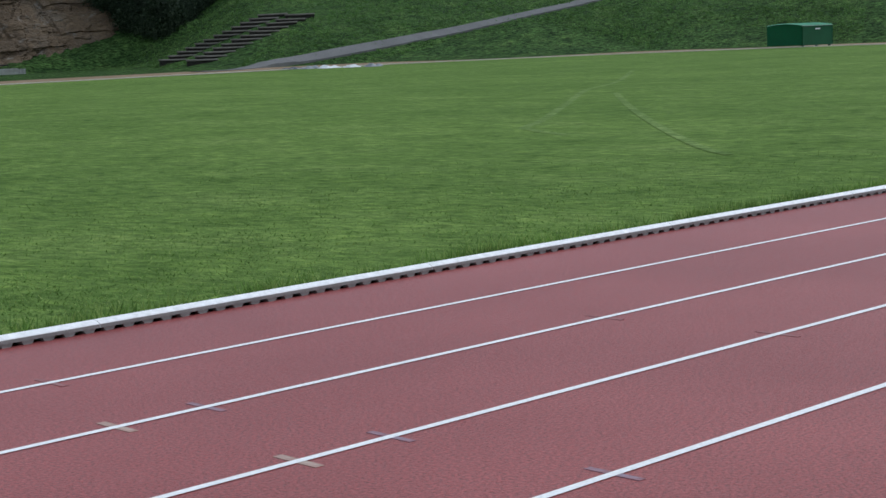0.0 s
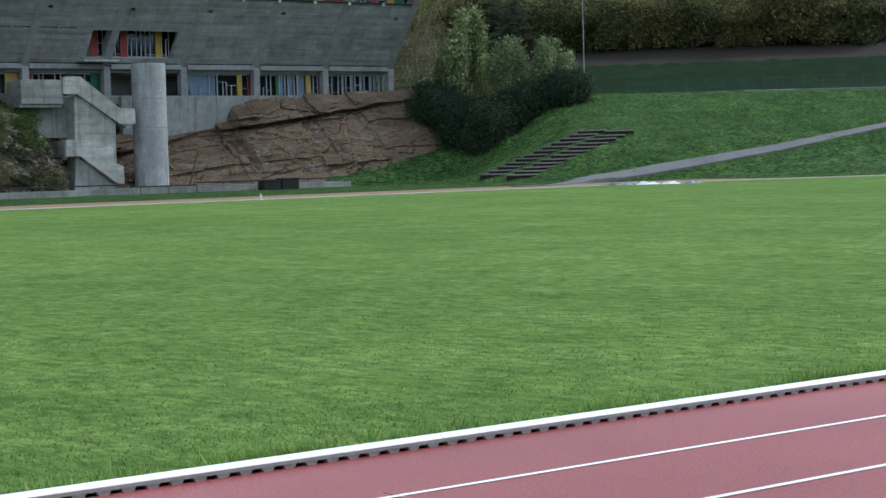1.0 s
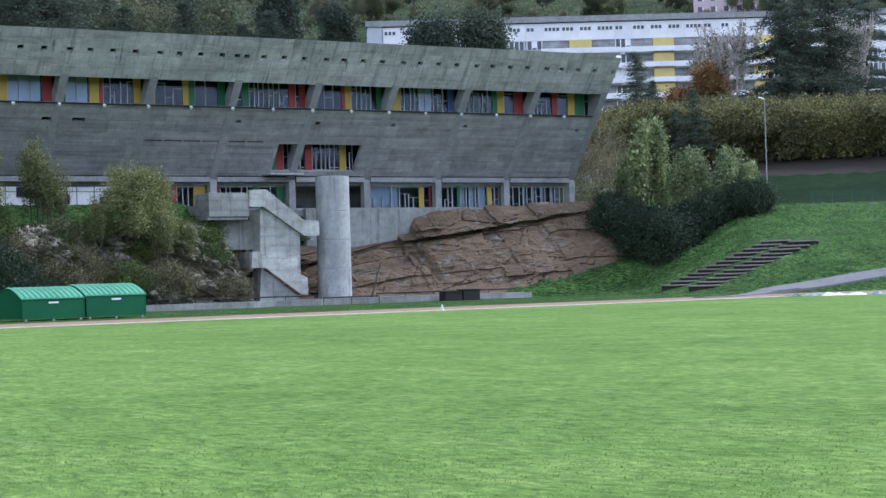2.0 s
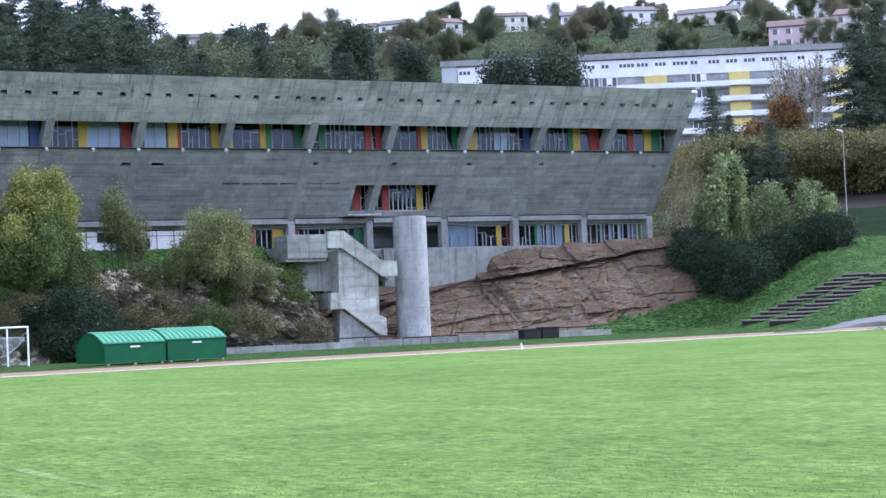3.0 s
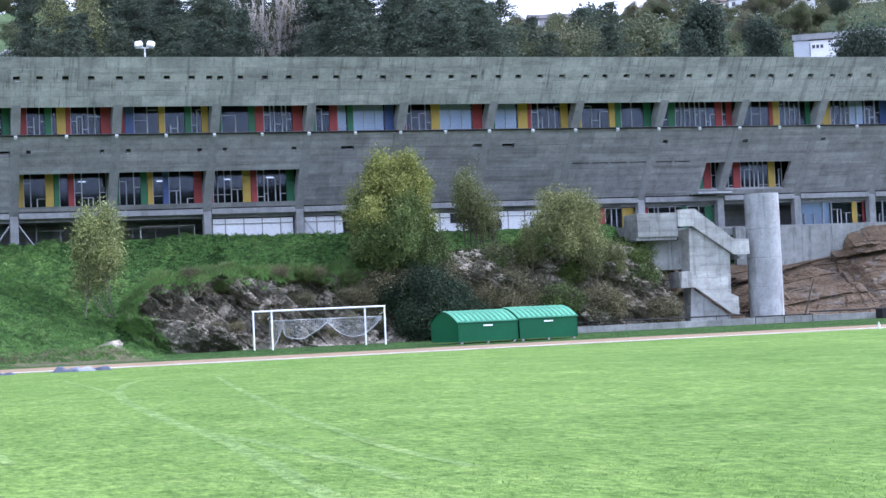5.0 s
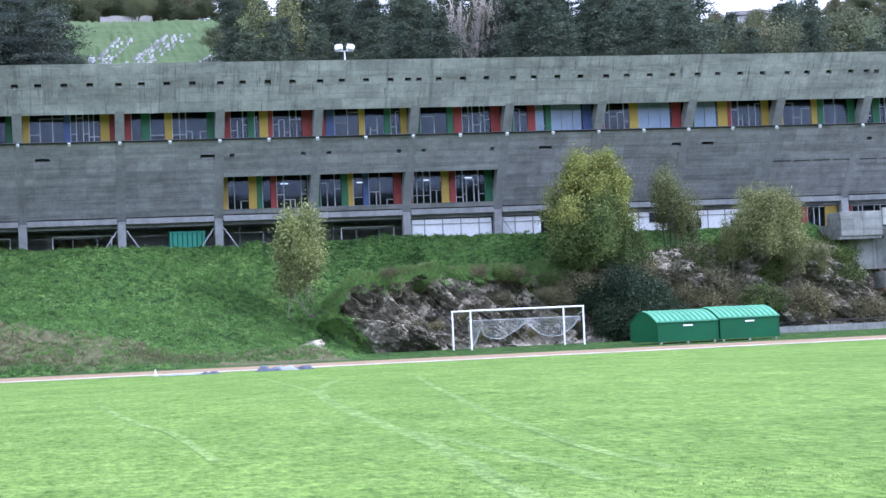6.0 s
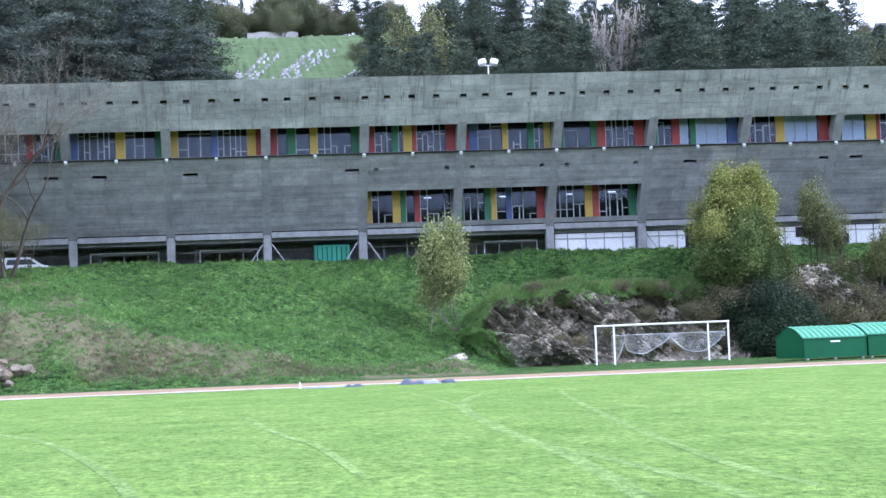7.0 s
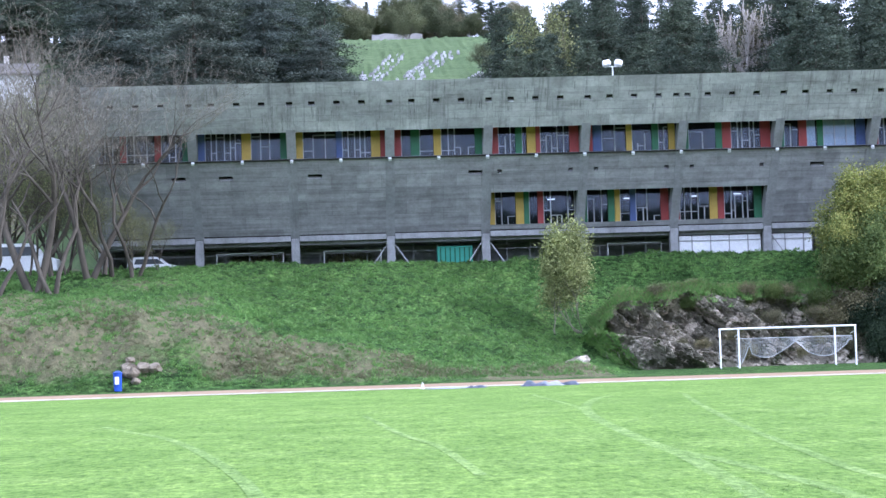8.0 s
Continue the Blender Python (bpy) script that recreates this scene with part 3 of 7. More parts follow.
def far_band(name, r0, r1, z, mat, y_min):
    pts = [(a, b) for a, b in zip(ring_pts(r0), ring_pts(r1))]
    keep = [(a, b) for a, b in pts if a[1] > y_min]
    keep.sort(key=lambda q: -math.atan2(q[0][1] - CY, q[0][0] - (CX + CX_W) / 2))
    n = len(keep)
    v = [(*a, z) for a, _ in keep] + [(*b, z) for _, b in keep]
    ob = raw(name, v, [(i, i + 1, n + i + 1, n + i) for i in range(n - 1)], mat)
    structure(ob)
    return ob


# orange-beige surface over the far half of the ring
tagged(far_band("far_straight_surface", R_IN + 0.06, R_OUT + 0.5, 0.008, M_FARTRACK, 50), "orange-beige surface of the far straight")
fk = far_band("far_kerb", R_IN - 0.04, R_IN + 0.07, 0.055, M_FARKERB, 50)
n = len(fk.data.vertices) // 2
bm = bmesh.new()
bm.from_mesh(fk.data)
bmesh.ops.solidify(bm, geom=list(bm.faces), thickness=0.03)
bm.to_mesh(fk.data)
bm.free()
tagged(fk, "white painted kerb of the far straight")


# ---- the concrete arts centre on the rock ----
BAY, X0 = 6.93, -17.49
LEAN = 0.765
YB, ZB = 131.8, 10.1                      # lower edge of the leaning wall
VL = math.hypot(1, LEAN)
WALL = Matrix(((1, 0, 0, 0), (0, -LEAN / VL, -1 / VL, YB), (0, 1 / VL, -LEAN / VL, ZB), (0, 0, 0, 1)))   # u along, v up the slope, n outward
V_SILL, V_HEAD, V_TOP = 6.76, 8.92, 12.62
W2_SILL, W2_HEAD = 0.72, 3.5


def bx(k):
    return X0 + k * BAY


arts = empty("arts_centre", 0, 0, 0)
tagged(arts, "long leaning raw-concrete arts building with coloured window panels", "building")
COLOURS = {"R": M_RED, "Y": M_YELLOW, "G": M_GREEN, "B": M_BLUE}
COLNAME = {"R": "red", "Y": "yellow", "G": "green", "B": "blue"}


def wbox(name, u0, u1, v0, v1, n0, n1, mat, parent, label="", bevel=0.0):
    return boxpart(name, (u0, u1, v0, v1, n0, n1), mat, parent, label, WALL, bevel)


def holed(name, u0, u1, v0, v1, n0, n1, holes, mat, parent):
    """A leaning slab with rectangular holes right through it; holes: (u0, u1, v0, v1)."""
    us = sorted({u0, u1, *[h[0] for h in holes], *[h[1] for h in holes]})
    vs = sorted({v0, v1, *[h[2] for h in holes], *[h[3] for h in holes]})
    bm = bmesh.new()

    def is_hole(a, b):
        return any(h[0] - 1e-6 < a < h[1] + 1e-6 and h[2] - 1e-6 < b < h[3] + 1e-6 for h in holes)

    solid = {(i, j): not is_hole((us[i] + us[i + 1]) / 2, (vs[j] + vs[j + 1]) / 2) for i in range(len(us) - 1) for j in range(len(vs) - 1)}
    cache = {}

    def vert(u, v, n):
        key = (round(u, 4), round(v, 4), n)
        if key not in cache:
            cache[key] = bm.verts.new(WALL @ Vector((u, v, n)))
        return cache[key]

    for (i, j), full in solid.items():
        if not full:
            continue
        a, b, c, d = us[i], us[i + 1], vs[j], vs[j + 1]
        bm.faces.new([vert(a, c, n1), vert(b, c, n1), vert(b, d, n1), vert(a, d, n1)])
        bm.faces.new([vert(a, c, n0), vert(a, d, n0), vert(b, d, n0), vert(b, c, n0)])
        for di, dj, p, q in ((-1, 0, (a, c), (a, d)), (1, 0, (b, c), (b, d)), (0, -1, (a, c), (b, c)), (0, 1, (a, d), (b, d))):
            if not solid.get((i + di, j + dj), False):
                bm.faces.new([vert(*p, n0), vert(*q, n0), vert(*q, n1), vert(*p, n1)])
    return part(name, bm, mat, parent)


def window(x0, x1, y, z0, z1, code, seed, blinds=False):
    """An upright band of glass with uneven concrete mullions and coloured shutters. code: letter and width, g glass, m close mullions, w blind behind."""
    rnd = random.Random(seed)
    bm = bmesh.new()
    box(bm, x0, x1, y - 0.06, y + 0.06, z0, z0 + 0.07)
    box(bm, x0, x1, y - 0.06, y + 0.06, z1 - 0.07, z1)
    box(bm, x0, x0 + 0.05, y - 0.06, y + 0.06, z0 + 0.07, z1 - 0.07)
    box(bm, x1 - 0.05, x1, y - 0.06, y + 0.06, z0 + 0.07, z1 - 0.07)
    win = part("window", bm, M_MULL, arts)
    total = sum(float(c[1:]) for c in code.split())
    k, x = (x1 - x0) / total, x0
    shutters, panes = [], []
    for c in code.split():
        w = float(c[1:]) * k
        if c[0] in COLOURS:
            shutters.append((c[0], x, x + w))
        else:
            step = 0.44 if c[0] == "m" else 0.8
            n = max(1, round(w / step))
            cuts = [x + w * i / n + (rnd.uniform(-0.09, 0.09) if 0 < i < n else 0) for i in range(n + 1)]
            rails = [z0 + (z1 - z0) * rnd.choice((0.18, 0.26, 0.4, 0.52, 0.68)) for _ in cuts]
            for i, a in enumerate(cuts[:-1]):
                high = z1 - 0.07 if rnd.random() < 0.6 or i == 0 else max(rails[i], rails[i - 1])
                boxpart("mullion", (a - 0.032, a + 0.032, y - 0.07, y + 0.07, z0 + 0.07, high), M_MULL, win)
            for i, (a, b) in enumerate(zip(cuts, cuts[1:])):
                if b - a > 0.2 and rnd.random() < 0.8:
                    h = rails[i]
                    boxpart("transom", (a + 0.033, b - 0.033, y - 0.05, y + 0.05, h - 0.022, h + 0.022), M_MULL, win)
            panes.append((x + 0.02, x + w - 0.02, c[0]))
        x += w
    for a, b, kind in panes:
        boxpart("glass_pane", (a, b, y - 0.008, y + 0.008, z0 + 0.05, z1 - 0.05), M_GLASS, win)
        if kind == "w" or (blinds and kind == "g"):
            boxpart("blind", (a + 0.05, b - 0.05, y + 0.14, y + 0.16, z0 + 0.05, z1 - 0.05), M_WHITE, win, "white drawn blind behind the glass")
    for c, a, b in shutters:
        boxpart("shutter", (a + 0.01, b - 0.01, y - 0.09, y + 0.03, z0 + 0.03, z1 - 0.03), COLOURS[c], win, COLNAME[c] + " painted ventilation shutter", bevel=0.012)
    return win


def wedge(name, u0, u1, v_top, depth, mat, parent):
    """The level top of a leaning slab: its front edge at v_top, its back lower by the lean."""
    drop = depth * LEAN
    pts = [WALL @ Vector((0, v_top - drop, 0.0)), WALL @ Vector((0, v_top, 0.0)), WALL @ Vector((0, v_top - drop, -depth))]
    bm = bmesh.new()
    prism(bm, [(p.y, p.z) for p in pts], u0, u1, Matrix(((0, 0, 1, 0), (1, 0, 0, 0), (0, 1, 0, 0), (0, 0, 0, 1))))
    return part(name, bm, mat, parent)


UPPER = ["m3 R1 m4 R1 m3 G1", "B1 m5 Y1.3 g4 G1", "Y1 g4.6 B.9 m4 Y1.3 R.7", "R1 g1.2 G1.2 g1.8 Y1 m4.4 G1", "R1 m2.2 G.9 g.6 Y1.2 R.6 m3.8 R1.3",
         "R.7 B1.2 g3.2 Y.8 m2.6 G.9 m1.3 Y.9", "G.7 g3.6 G.9 R1.2 m3.9 R1.4", "G.7 m1.8 R1.1 w1.3 G.8 w4.2 B1.2", "R.6 m3.3 Y1.2 w4.4 R1.3",
         "G.7 w3 Y1.3 R.5 m3.9 Y1", "Y.8 g3.6 Y.8 G.8 g3 G1", "g1.2 G1 m5.2 R.9 g.5 R.8", "R.5 g3.6 R.5 Y.9 m3.6 G.7", "B.5 Y.9 m2 w1.6 m1.6 B.7",
         "R.6 m3.4 G.6 Y.9 g1.2 R1.2", "m2.8 R.8 g1.2 Y.9 G1.2 g.6"]
LOWER = {4: "Y.9 m3 Y1.2 G.8 g1.2 R.9 m4.6", 5: "G.6 m3 G1 Y.8 g1.4 B.9 m3.6 R1.2", 6: "R.4 m4 Y1.1 R.9 m4 G1.1"}
SLOTS = {0: [5.3], 1: [1.7], 2: [1.1], 3: [5.6], 7: [2.6], 8: [5.9], 9: [1.3]}

for k in range(16):
    a, b = bx(k) + 0.32, bx(k + 1) - 0.32
    # parapet with rain holes
    spots_u = [bx(k) + (q / 4 - 0.03) * BAY for q in (1, 2, 3)]
    if k in (5, 10):
        spots_u.append(bx(k) + 0.9 * BAY)
    holes = [(u - 0.23, u + 0.23, 11.0, 11.37) for u in spots_u if a < u - 0.23 and u + 0.23 < b]
    holed("parapet_panel", a, b, V_HEAD, V_TOP, -0.32, 0.0, holes, M_PARAPET, arts)
    wbox("parapet_joint", a, b, 10.2, 10.235, 0.0, 0.006, M_CONC, arts)
    wedge("parapet_coping", bx(k) - 0.32, bx(k + 1) - 0.32, V_TOP + 0.32 * LEAN, 0.32, M_PARAPET, arts)
    # black backing added so the rain holes look deep and shaded
    wbox("drain_channel", bx(k) - 0.32, bx(k + 1) - 0.33, 10.85, 11.5, -0.38, -0.335, M_BLACK, arts)
    # wall below the long window
    holes = []
    if k in LOWER:
        holes.append((a, b, W2_SILL - 0.35 * LEAN, W2_HEAD))
        holes += [(a + 0.42, a + 0.74, 5.1, 5.45), (b - 0.78, b - 0.46, 5.1, 5.45)]
    for u in SLOTS.get(k, ()):
        holes.append((bx(k) + u, bx(k) + u + 1.0, 5.05, 5.42))
    if k == 12:
        holes.append((a, bx(12) + 5.55, 0.75, 3.36))
    if k == 11:
        holes.append((bx(11) + 4.95, b, 0.75, 3.36))
    if k in (10, 11):
        n = 4 if k == 10 else 3
        holes += [(bx(10) + (0.45 if k == 10 else 7.45) + i * 1.6, bx(10) + (0.45 if k == 10 else 7.45) + i * 1.6 + 1.38, 3.42, 3.58)
                  for i in range(n) if k == 10 or i < 2]
    if k in (11, 12, 13, 14):
        holes.append((bx(k) + 0.7, bx(k) + 1.12, 5.15, 5.5))
    if k == 15:
        holes.append((bx(k) + 5.3, bx(k) + 5.7, 5.0, 5.3))
    wedge("panel_top", a, b, V_SILL, 0.35, M_CONC, arts)
    holed("wall_panel", a, b, 0.3, V_SILL - 0.35 * LEAN, -0.35, 0.0, holes, M_CONC, arts)
    # sill lip and drain blocks of the long window
    wbox("sill_rail", bx(k) - 0.35, bx(k + 1) - 0.35, V_SILL - 0.1, V_SILL - 0.01, 0.031, 0.1, M_DARKROOM, arts, "dark strip along the sill")
    for u in (0.0, BAY / 2):
        wbox("drain_block", bx(k) + u - 0.12, bx(k) + u + 0.1, V_SILL - 0.2, V_SILL + 0.01, 0.11, 0.32, M_WHITE, arts, "white drain spout block", 0.02)
    window(a - 0.02, b + 0.02, 128.35, 15.38, 18.0, UPPER[k], 100 + k)
    if k in LOWER:
        window(a - 0.02, b + 0.02, 131.85, 10.6, 13.25, LOWER[k], 200 + k)
        wedge("sill", a, b, W2_SILL, 0.35, M_CONC, arts)
    # edge beam under the leaning wall
    boxpart("edge_beam", (a, b, 131.5, 132.1, 9.84, 10.25), M_RIB, arts, "pale edge beam under the leaning wall", bevel=0.02)
window(bx(12) + 0.3, bx(12) + 5.6, 131.6, 10.6, 13.1, "m.9 R.7 m2.6 Y.6 m.7", 300)
window(bx(11) + 4.9, bx(12) - 0.3, 131.6, 10.6, 13.1, "G1 R1.2 m.8", 301)
boxpart("canopy", (bx(12) - 2.7, bx(12) + 0.3, 130.0, 132.0, 10.35, 10.5), M_PALE, arts, "thin pale concrete canopy slab")

for k in range(17):
    u = bx(k)
    bm = bmesh.new()
    box(bm, u - 0.32, u + 0.32, 0.0, V_HEAD + 0.2, -0.95, 0.03, WALL)
    part("rib", bm, M_RIB, arts)
    mouth = [(u - 0.25, u + 0.21, 11.0, 11.37)] if k not in (6, 11) else [(u - 0.14, u + 0.3, 11.0, 11.37)]
    holed("parapet_rib", u - 0.32, u + 0.32, V_HEAD + 0.2, V_TOP, -0.32, 0.03, mouth, M_PARAPET, arts)
    boxpart("column", (u - 0.3, u + 0.3, 131.6, 132.25, 7.0, 10.06), M_RIB, arts, "short bare concrete column", bevel=0.03)

# near-black slabs painted as room shade behind the glass, floors, roof, ends and back
xa, xb = bx(0), bx(16)
boxpart("upper_room_shade", (xa, xb, 131.0, 131.2, 14.9, 19.0), M_DARKROOM, arts)
boxpart("upper_floor", (xa, xb, 128.1, 146.0, 15.0, 15.34), M_CONC, arts)
boxpart("upper_soffit", (xa, xb, 126.6, 146.0, 18.05, 18.3), M_CONC, arts)
boxpart("lower_room_shade", (xa, xb, 134.6, 134.8, 10.0, 14.9), M_DARKROOM, arts)
boxpart("lower_floor", (xa, xb, 132.15, 146.0, 9.6, 10.08), M_CONC, arts)
boxpart("back_wall", (xa, xb, 146.0, 146.4, 7.0, 20.0), M_CONC, arts)
bm = bmesh.new()
n = 12
top = [(124.7 + (147 - 124.7) * i / n, 19.35 - 0.7 * math.sin(math.pi * i / n)) for i in range(n + 1)]
for i in range(n):
    (ya, za), (yb, zb) = top[i], top[i + 1]
    f = [bm.verts.new(c) for c in ((xa, ya, za), (xb, ya, za), (xb, yb, zb), (xa, yb, zb))]
    bm.faces.new(f)
r = bmesh.ops.solidify(bm, geom=list(bm.faces), thickness=0.2)
part("roof", bm, M_CONC, arts, "sagging concrete roof")
for x in (xa - 0.05, xb - 0.2):
    bm = bmesh.new()
    prism(bm, [(YB + 0.35, ZB), (124.75, 19.35), (147, 19.4), (146.2, 7.0), (134, 7.0), (134, 9.6)], x, x + 0.25, Matrix(((0, 0, 1, 0), (1, 0, 0, 0), (0, 1, 0, 0), (0, 0, 0, 1))))
    part("end_wall", bm, M_CONC, arts)
# ground floor set back under the overhang
boxpart("rear_wall", (xa, xb, 137.0, 137.3, 7.0, 9.7), M_CONC, arts)
boxpart("terrace_slab", (57.5, 93.3, 130.42, 131.6, 7.0, 7.56), M_AGED, arts)
boxpart("ground_slab", (xa, xb, 131.4, 137.0, 7.0, 7.72), M_CONC, arts)
for k in range(0, 7):
    for i in range(1, 4):
        x = bx(k) + BAY * i / 4
        boxpart("glazing_bar", (x - 0.04, x + 0.04, 134.0, 134.1, 7.7, 9.6), M_RIB, arts)
boxpart("glazing_rail", (xa, bx(6), 133.97, 134.13, 9.05, 9.13), M_RIB, arts)
for k, fill in {6: (0.45, 6.5), 7: (0.45, 3.4), 8: (0.5, 6.4), 9: (0.4, 6.5)}.items():
    boxpart("white_screen", (bx(k) + fill[0], bx(k) + fill[1], 132.14, 132.24, 7.7, 9.5), M_WHITE, arts, "white ground-floor screen panel")
window(bx(10) + 2.6, bx(11) - 0.3, 132.5, 7.2, 9.55, "m2 R1.2 m3 Y2.2", 401)
window(bx(11) + 0.3, bx(12) - 0.3, 132.5, 7.4, 9.55, "R1 m4.5 G.9 m2.4 G1.2", 402)
window(bx(13) + 0.3, bx(14) - 0.3, 132.5, 7.6, 9.55, "w3.6 m2.1 Y.5 m.6 R.2", 403)
window(bx(14) + 0.3, bx(15) - 0.3, 132.5, 7.7, 9.55, "m2.3 G.35 w.7 m.35 w.7 m.35 w1 Y.5 m.9", 404)
window(bx(15) + 0.3, bx(16) - 0.3, 132.5, 7.7, 9.55, "G.4 m1.3 w.35 m.45 w.4 m.45 w.4 m.5 w.4 m.9", 405)

# stays at the columns, bars before the white screens, lamps under the ceilings
for k, way in ((3, -1), (3, 1), (4, -1), (4, 1), (7, 1)):
    bm = bmesh.new()
    tube(bm, [(bx(k) + 0.34 * way, 131.8, 9.4), (bx(k) + 1.5 * way, 131.8, 7.72)], [0.05, 0.05], 6)
    part("stay", bm, M_MULL, arts, "pale slanting stay at a column")
for k in (6, 7, 8, 9):
    for i in range(1, 5):
        x = bx(k) + BAY * i / 5
        boxpart("screen_bar", (x - 0.03, x + 0.03, 132.06, 132.12, 7.7, 9.56), M_RIB, arts)
    boxpart("screen_rail", (bx(k) + 0.4, bx(k + 1) - 0.4, 132.06, 132.12, 9.1, 9.16), M_RIB, arts)
for x, z in ((bx(9) + 1.0, 8.15), (bx(9) + 4.6, 7.95), (bx(8) + 5.0, 8.7)):
    boxpart("dark_pane", (x, x + 1.2, 132.05, 132.13, z, z + 0.75), M_DARKROOM, arts, "dark window pane in the white screen")
M_TUBE = bpy.data.materials.new("lamp_tube")
nt_, b_ = nodes_of(M_TUBE)
b_.inputs["Emission Color"].default_value, b_.inputs["Emission Strength"].default_value = (1.0, 0.97, 0.9, 1), 0.9
for x, y, z in ((bx(6) + 1.6, 133.2, 12.5), (bx(6) + 4.9, 133.4, 12.6), (bx(4) + 4.8, 133.4, 12.55), (bx(5) + 3.6, 133.6, 12.5), (bx(6) + 1.2, 129.6, 17.6), (bx(6) + 3.6, 129.8, 17.65), (bx(3) + 2.0, 129.8, 17.6)):
    boxpart("ceiling_lamp", (x, x + 0.55, y, y + 0.1, z, z + 0.07), M_TUBE, arts, "lit ceiling tube inside the rooms")

# ---- stair block and round shaft against the rock ----
boxpart("footing_wall", (66.0, 82.5, 129.9, 130.4, 4.3, 7.62), M_AGED, arts, "pale concrete footing wall")


def shaft():
    sh = empty("round_shaft", 65.3, 124.0, 0.4)
    tagged(sh, "pale round concrete shaft standing before the rock", "shaft")
    n, r = 48, 1.3
    cuts = [0.0, 2.3, 4.5, 6.7, 9.4]
    for lo, hi in zip(cuts, cuts[1:]):
        bm = bmesh.new()
        prof = [(lo, r - 0.03), (lo + 0.03, r), (hi - 0.03, r), (hi, r - 0.03)]
        rings = [[bm.verts.new((rr * math.cos(2 * math.pi * i / n), rr * math.sin(2 * math.pi * i / n), z)) for i in range(n)] for z, rr in prof]
        for a, b in zip(rings, rings[1:]):
            for i in range(n):
                bm.faces.new((a[i], a[(i + 1) % n], b[(i + 1) % n], b[i]))
        bm.faces.new(rings[-1])
        bm.faces.new(rings[0][::-1])
        part("drum", bm, M_SMOOTHPALE, sh)


shaft()


def strip(poly, y0, y1, name, mat, parent, label=""):
    """A plate cut to an outline in x and z, y0 to y1 deep."""
    bm = bmesh.new()
    prism(bm, poly, y0, y1, Matrix(((1, 0, 0, 0), (0, 0, 1, 0), (0, 1, 0, 0), (0, 0, 0, 1))))
    return part(name, bm, mat, parent, label)


def stairs():
    st = empty("outdoor_stair", 60, 124, 0.8)
    tagged(st, "folded raw-concrete outdoor stair with solid balustrades", "stair")
    st.matrix_world = Matrix()
    yf = 122.6
    strip([(57.6, 7.46), (57.6, 8.7), (58.97, 8.75), (62.09, 6.42), (63.34, 6.36), (63.36, 5.24), (62.1, 5.22), (58.72, 7.46)], yf, yf + 0.25, "balustrade", M_BALUSTRADE, st, "sloping pale concrete balustrade")
    strip([(57.6, 2.87), (57.7, 4.1), (58.25, 4.12), (61.65, 2.32), (62.25, 2.06), (62.25, 0.76), (61.68, 0.82), (58.74, 2.9)], yf, yf + 0.25, "balustrade", M_BALUSTRADE, st, "sloping pale concrete balustrade")
    strip([(58.6, 7.3), (59.2, 7.2), (61.85, 5.35), (61.8, 1.6), (58.5, 3.7)], yf + 0.3, yf + 2.2, "core_wall", M_BALUSTRADE, st, "stained pale concrete core wall")
    strip([(58.4, 0.4), (58.6, 2.9), (61.7, 0.6), (61.7, 0.4)], yf + 0.4, yf + 1.8, "stair_foot", M_AGED, st)
    # landings and the bridge to the building
    boxpart("landing", (54.35, 57.59, 122.7, 125.3, 6.72, 8.5), M_LANDING, st, "concrete landing with solid parapet", bevel=0.03)
    boxpart("landing", (57.62, 58.6, 122.86, 124.8, 2.9, 4.08), M_LANDING, st, "concrete landing with solid parapet", bevel=0.03)
    boxpart("landing_slab", (54.3, 57.55, 122.86, 125.0, 6.5, 6.715), M_AGED, st)
    boxpart("bridge", (54.6, 57.5, 125.31, 131.3, 7.0, 7.7), M_LANDING, st, "concrete bridge slab to the building")
    boxpart("support_wall", (55.1, 59.1, 124.2, 124.9, 4.3, 6.49), M_AGED, st, "weathered support wall under the landing")
    boxpart("support_wall", (55.1, 57.2, 125.0, 125.6, 1.0, 4.6), M_AGED, st, "weathered support wall under the landing")
    for zz in (7.28, 7.62, 8.02):
        boxpart("board_joint", (54.38, 57.56, 122.692, 122.699, zz, zz + 0.03), M_AGED, st)
    bm = bmesh.new()
    for i in range(14):
        box(bm, 59.2 + i * 0.27, 59.5 + i * 0.27, yf + 0.3, yf + 1.9, 7.25 - i * 0.18, 7.4 - i * 0.18)
        box(bm, 58.9 + i * 0.25, 59.2 + i * 0.25, yf + 0.3, yf + 1.9, 3.3 - i * 0.17, 3.45 - i * 0.17)
    part("steps", bm, M_PALE, st)


stairs()
boxpart("terrace_wall", (43.5, 78.6, 117.6, 117.95, -0.1, 0.46), M_LANDING)
structure(boxpart("terrace_floor", (43.5, 79.5, 117.96, 128.0, -0.1, 0.4), M_AGED), "worn grey concrete terrace below the rock")
structure(bpy.data.objects["terrace_wall"], "low concrete terrace wall below the rock")


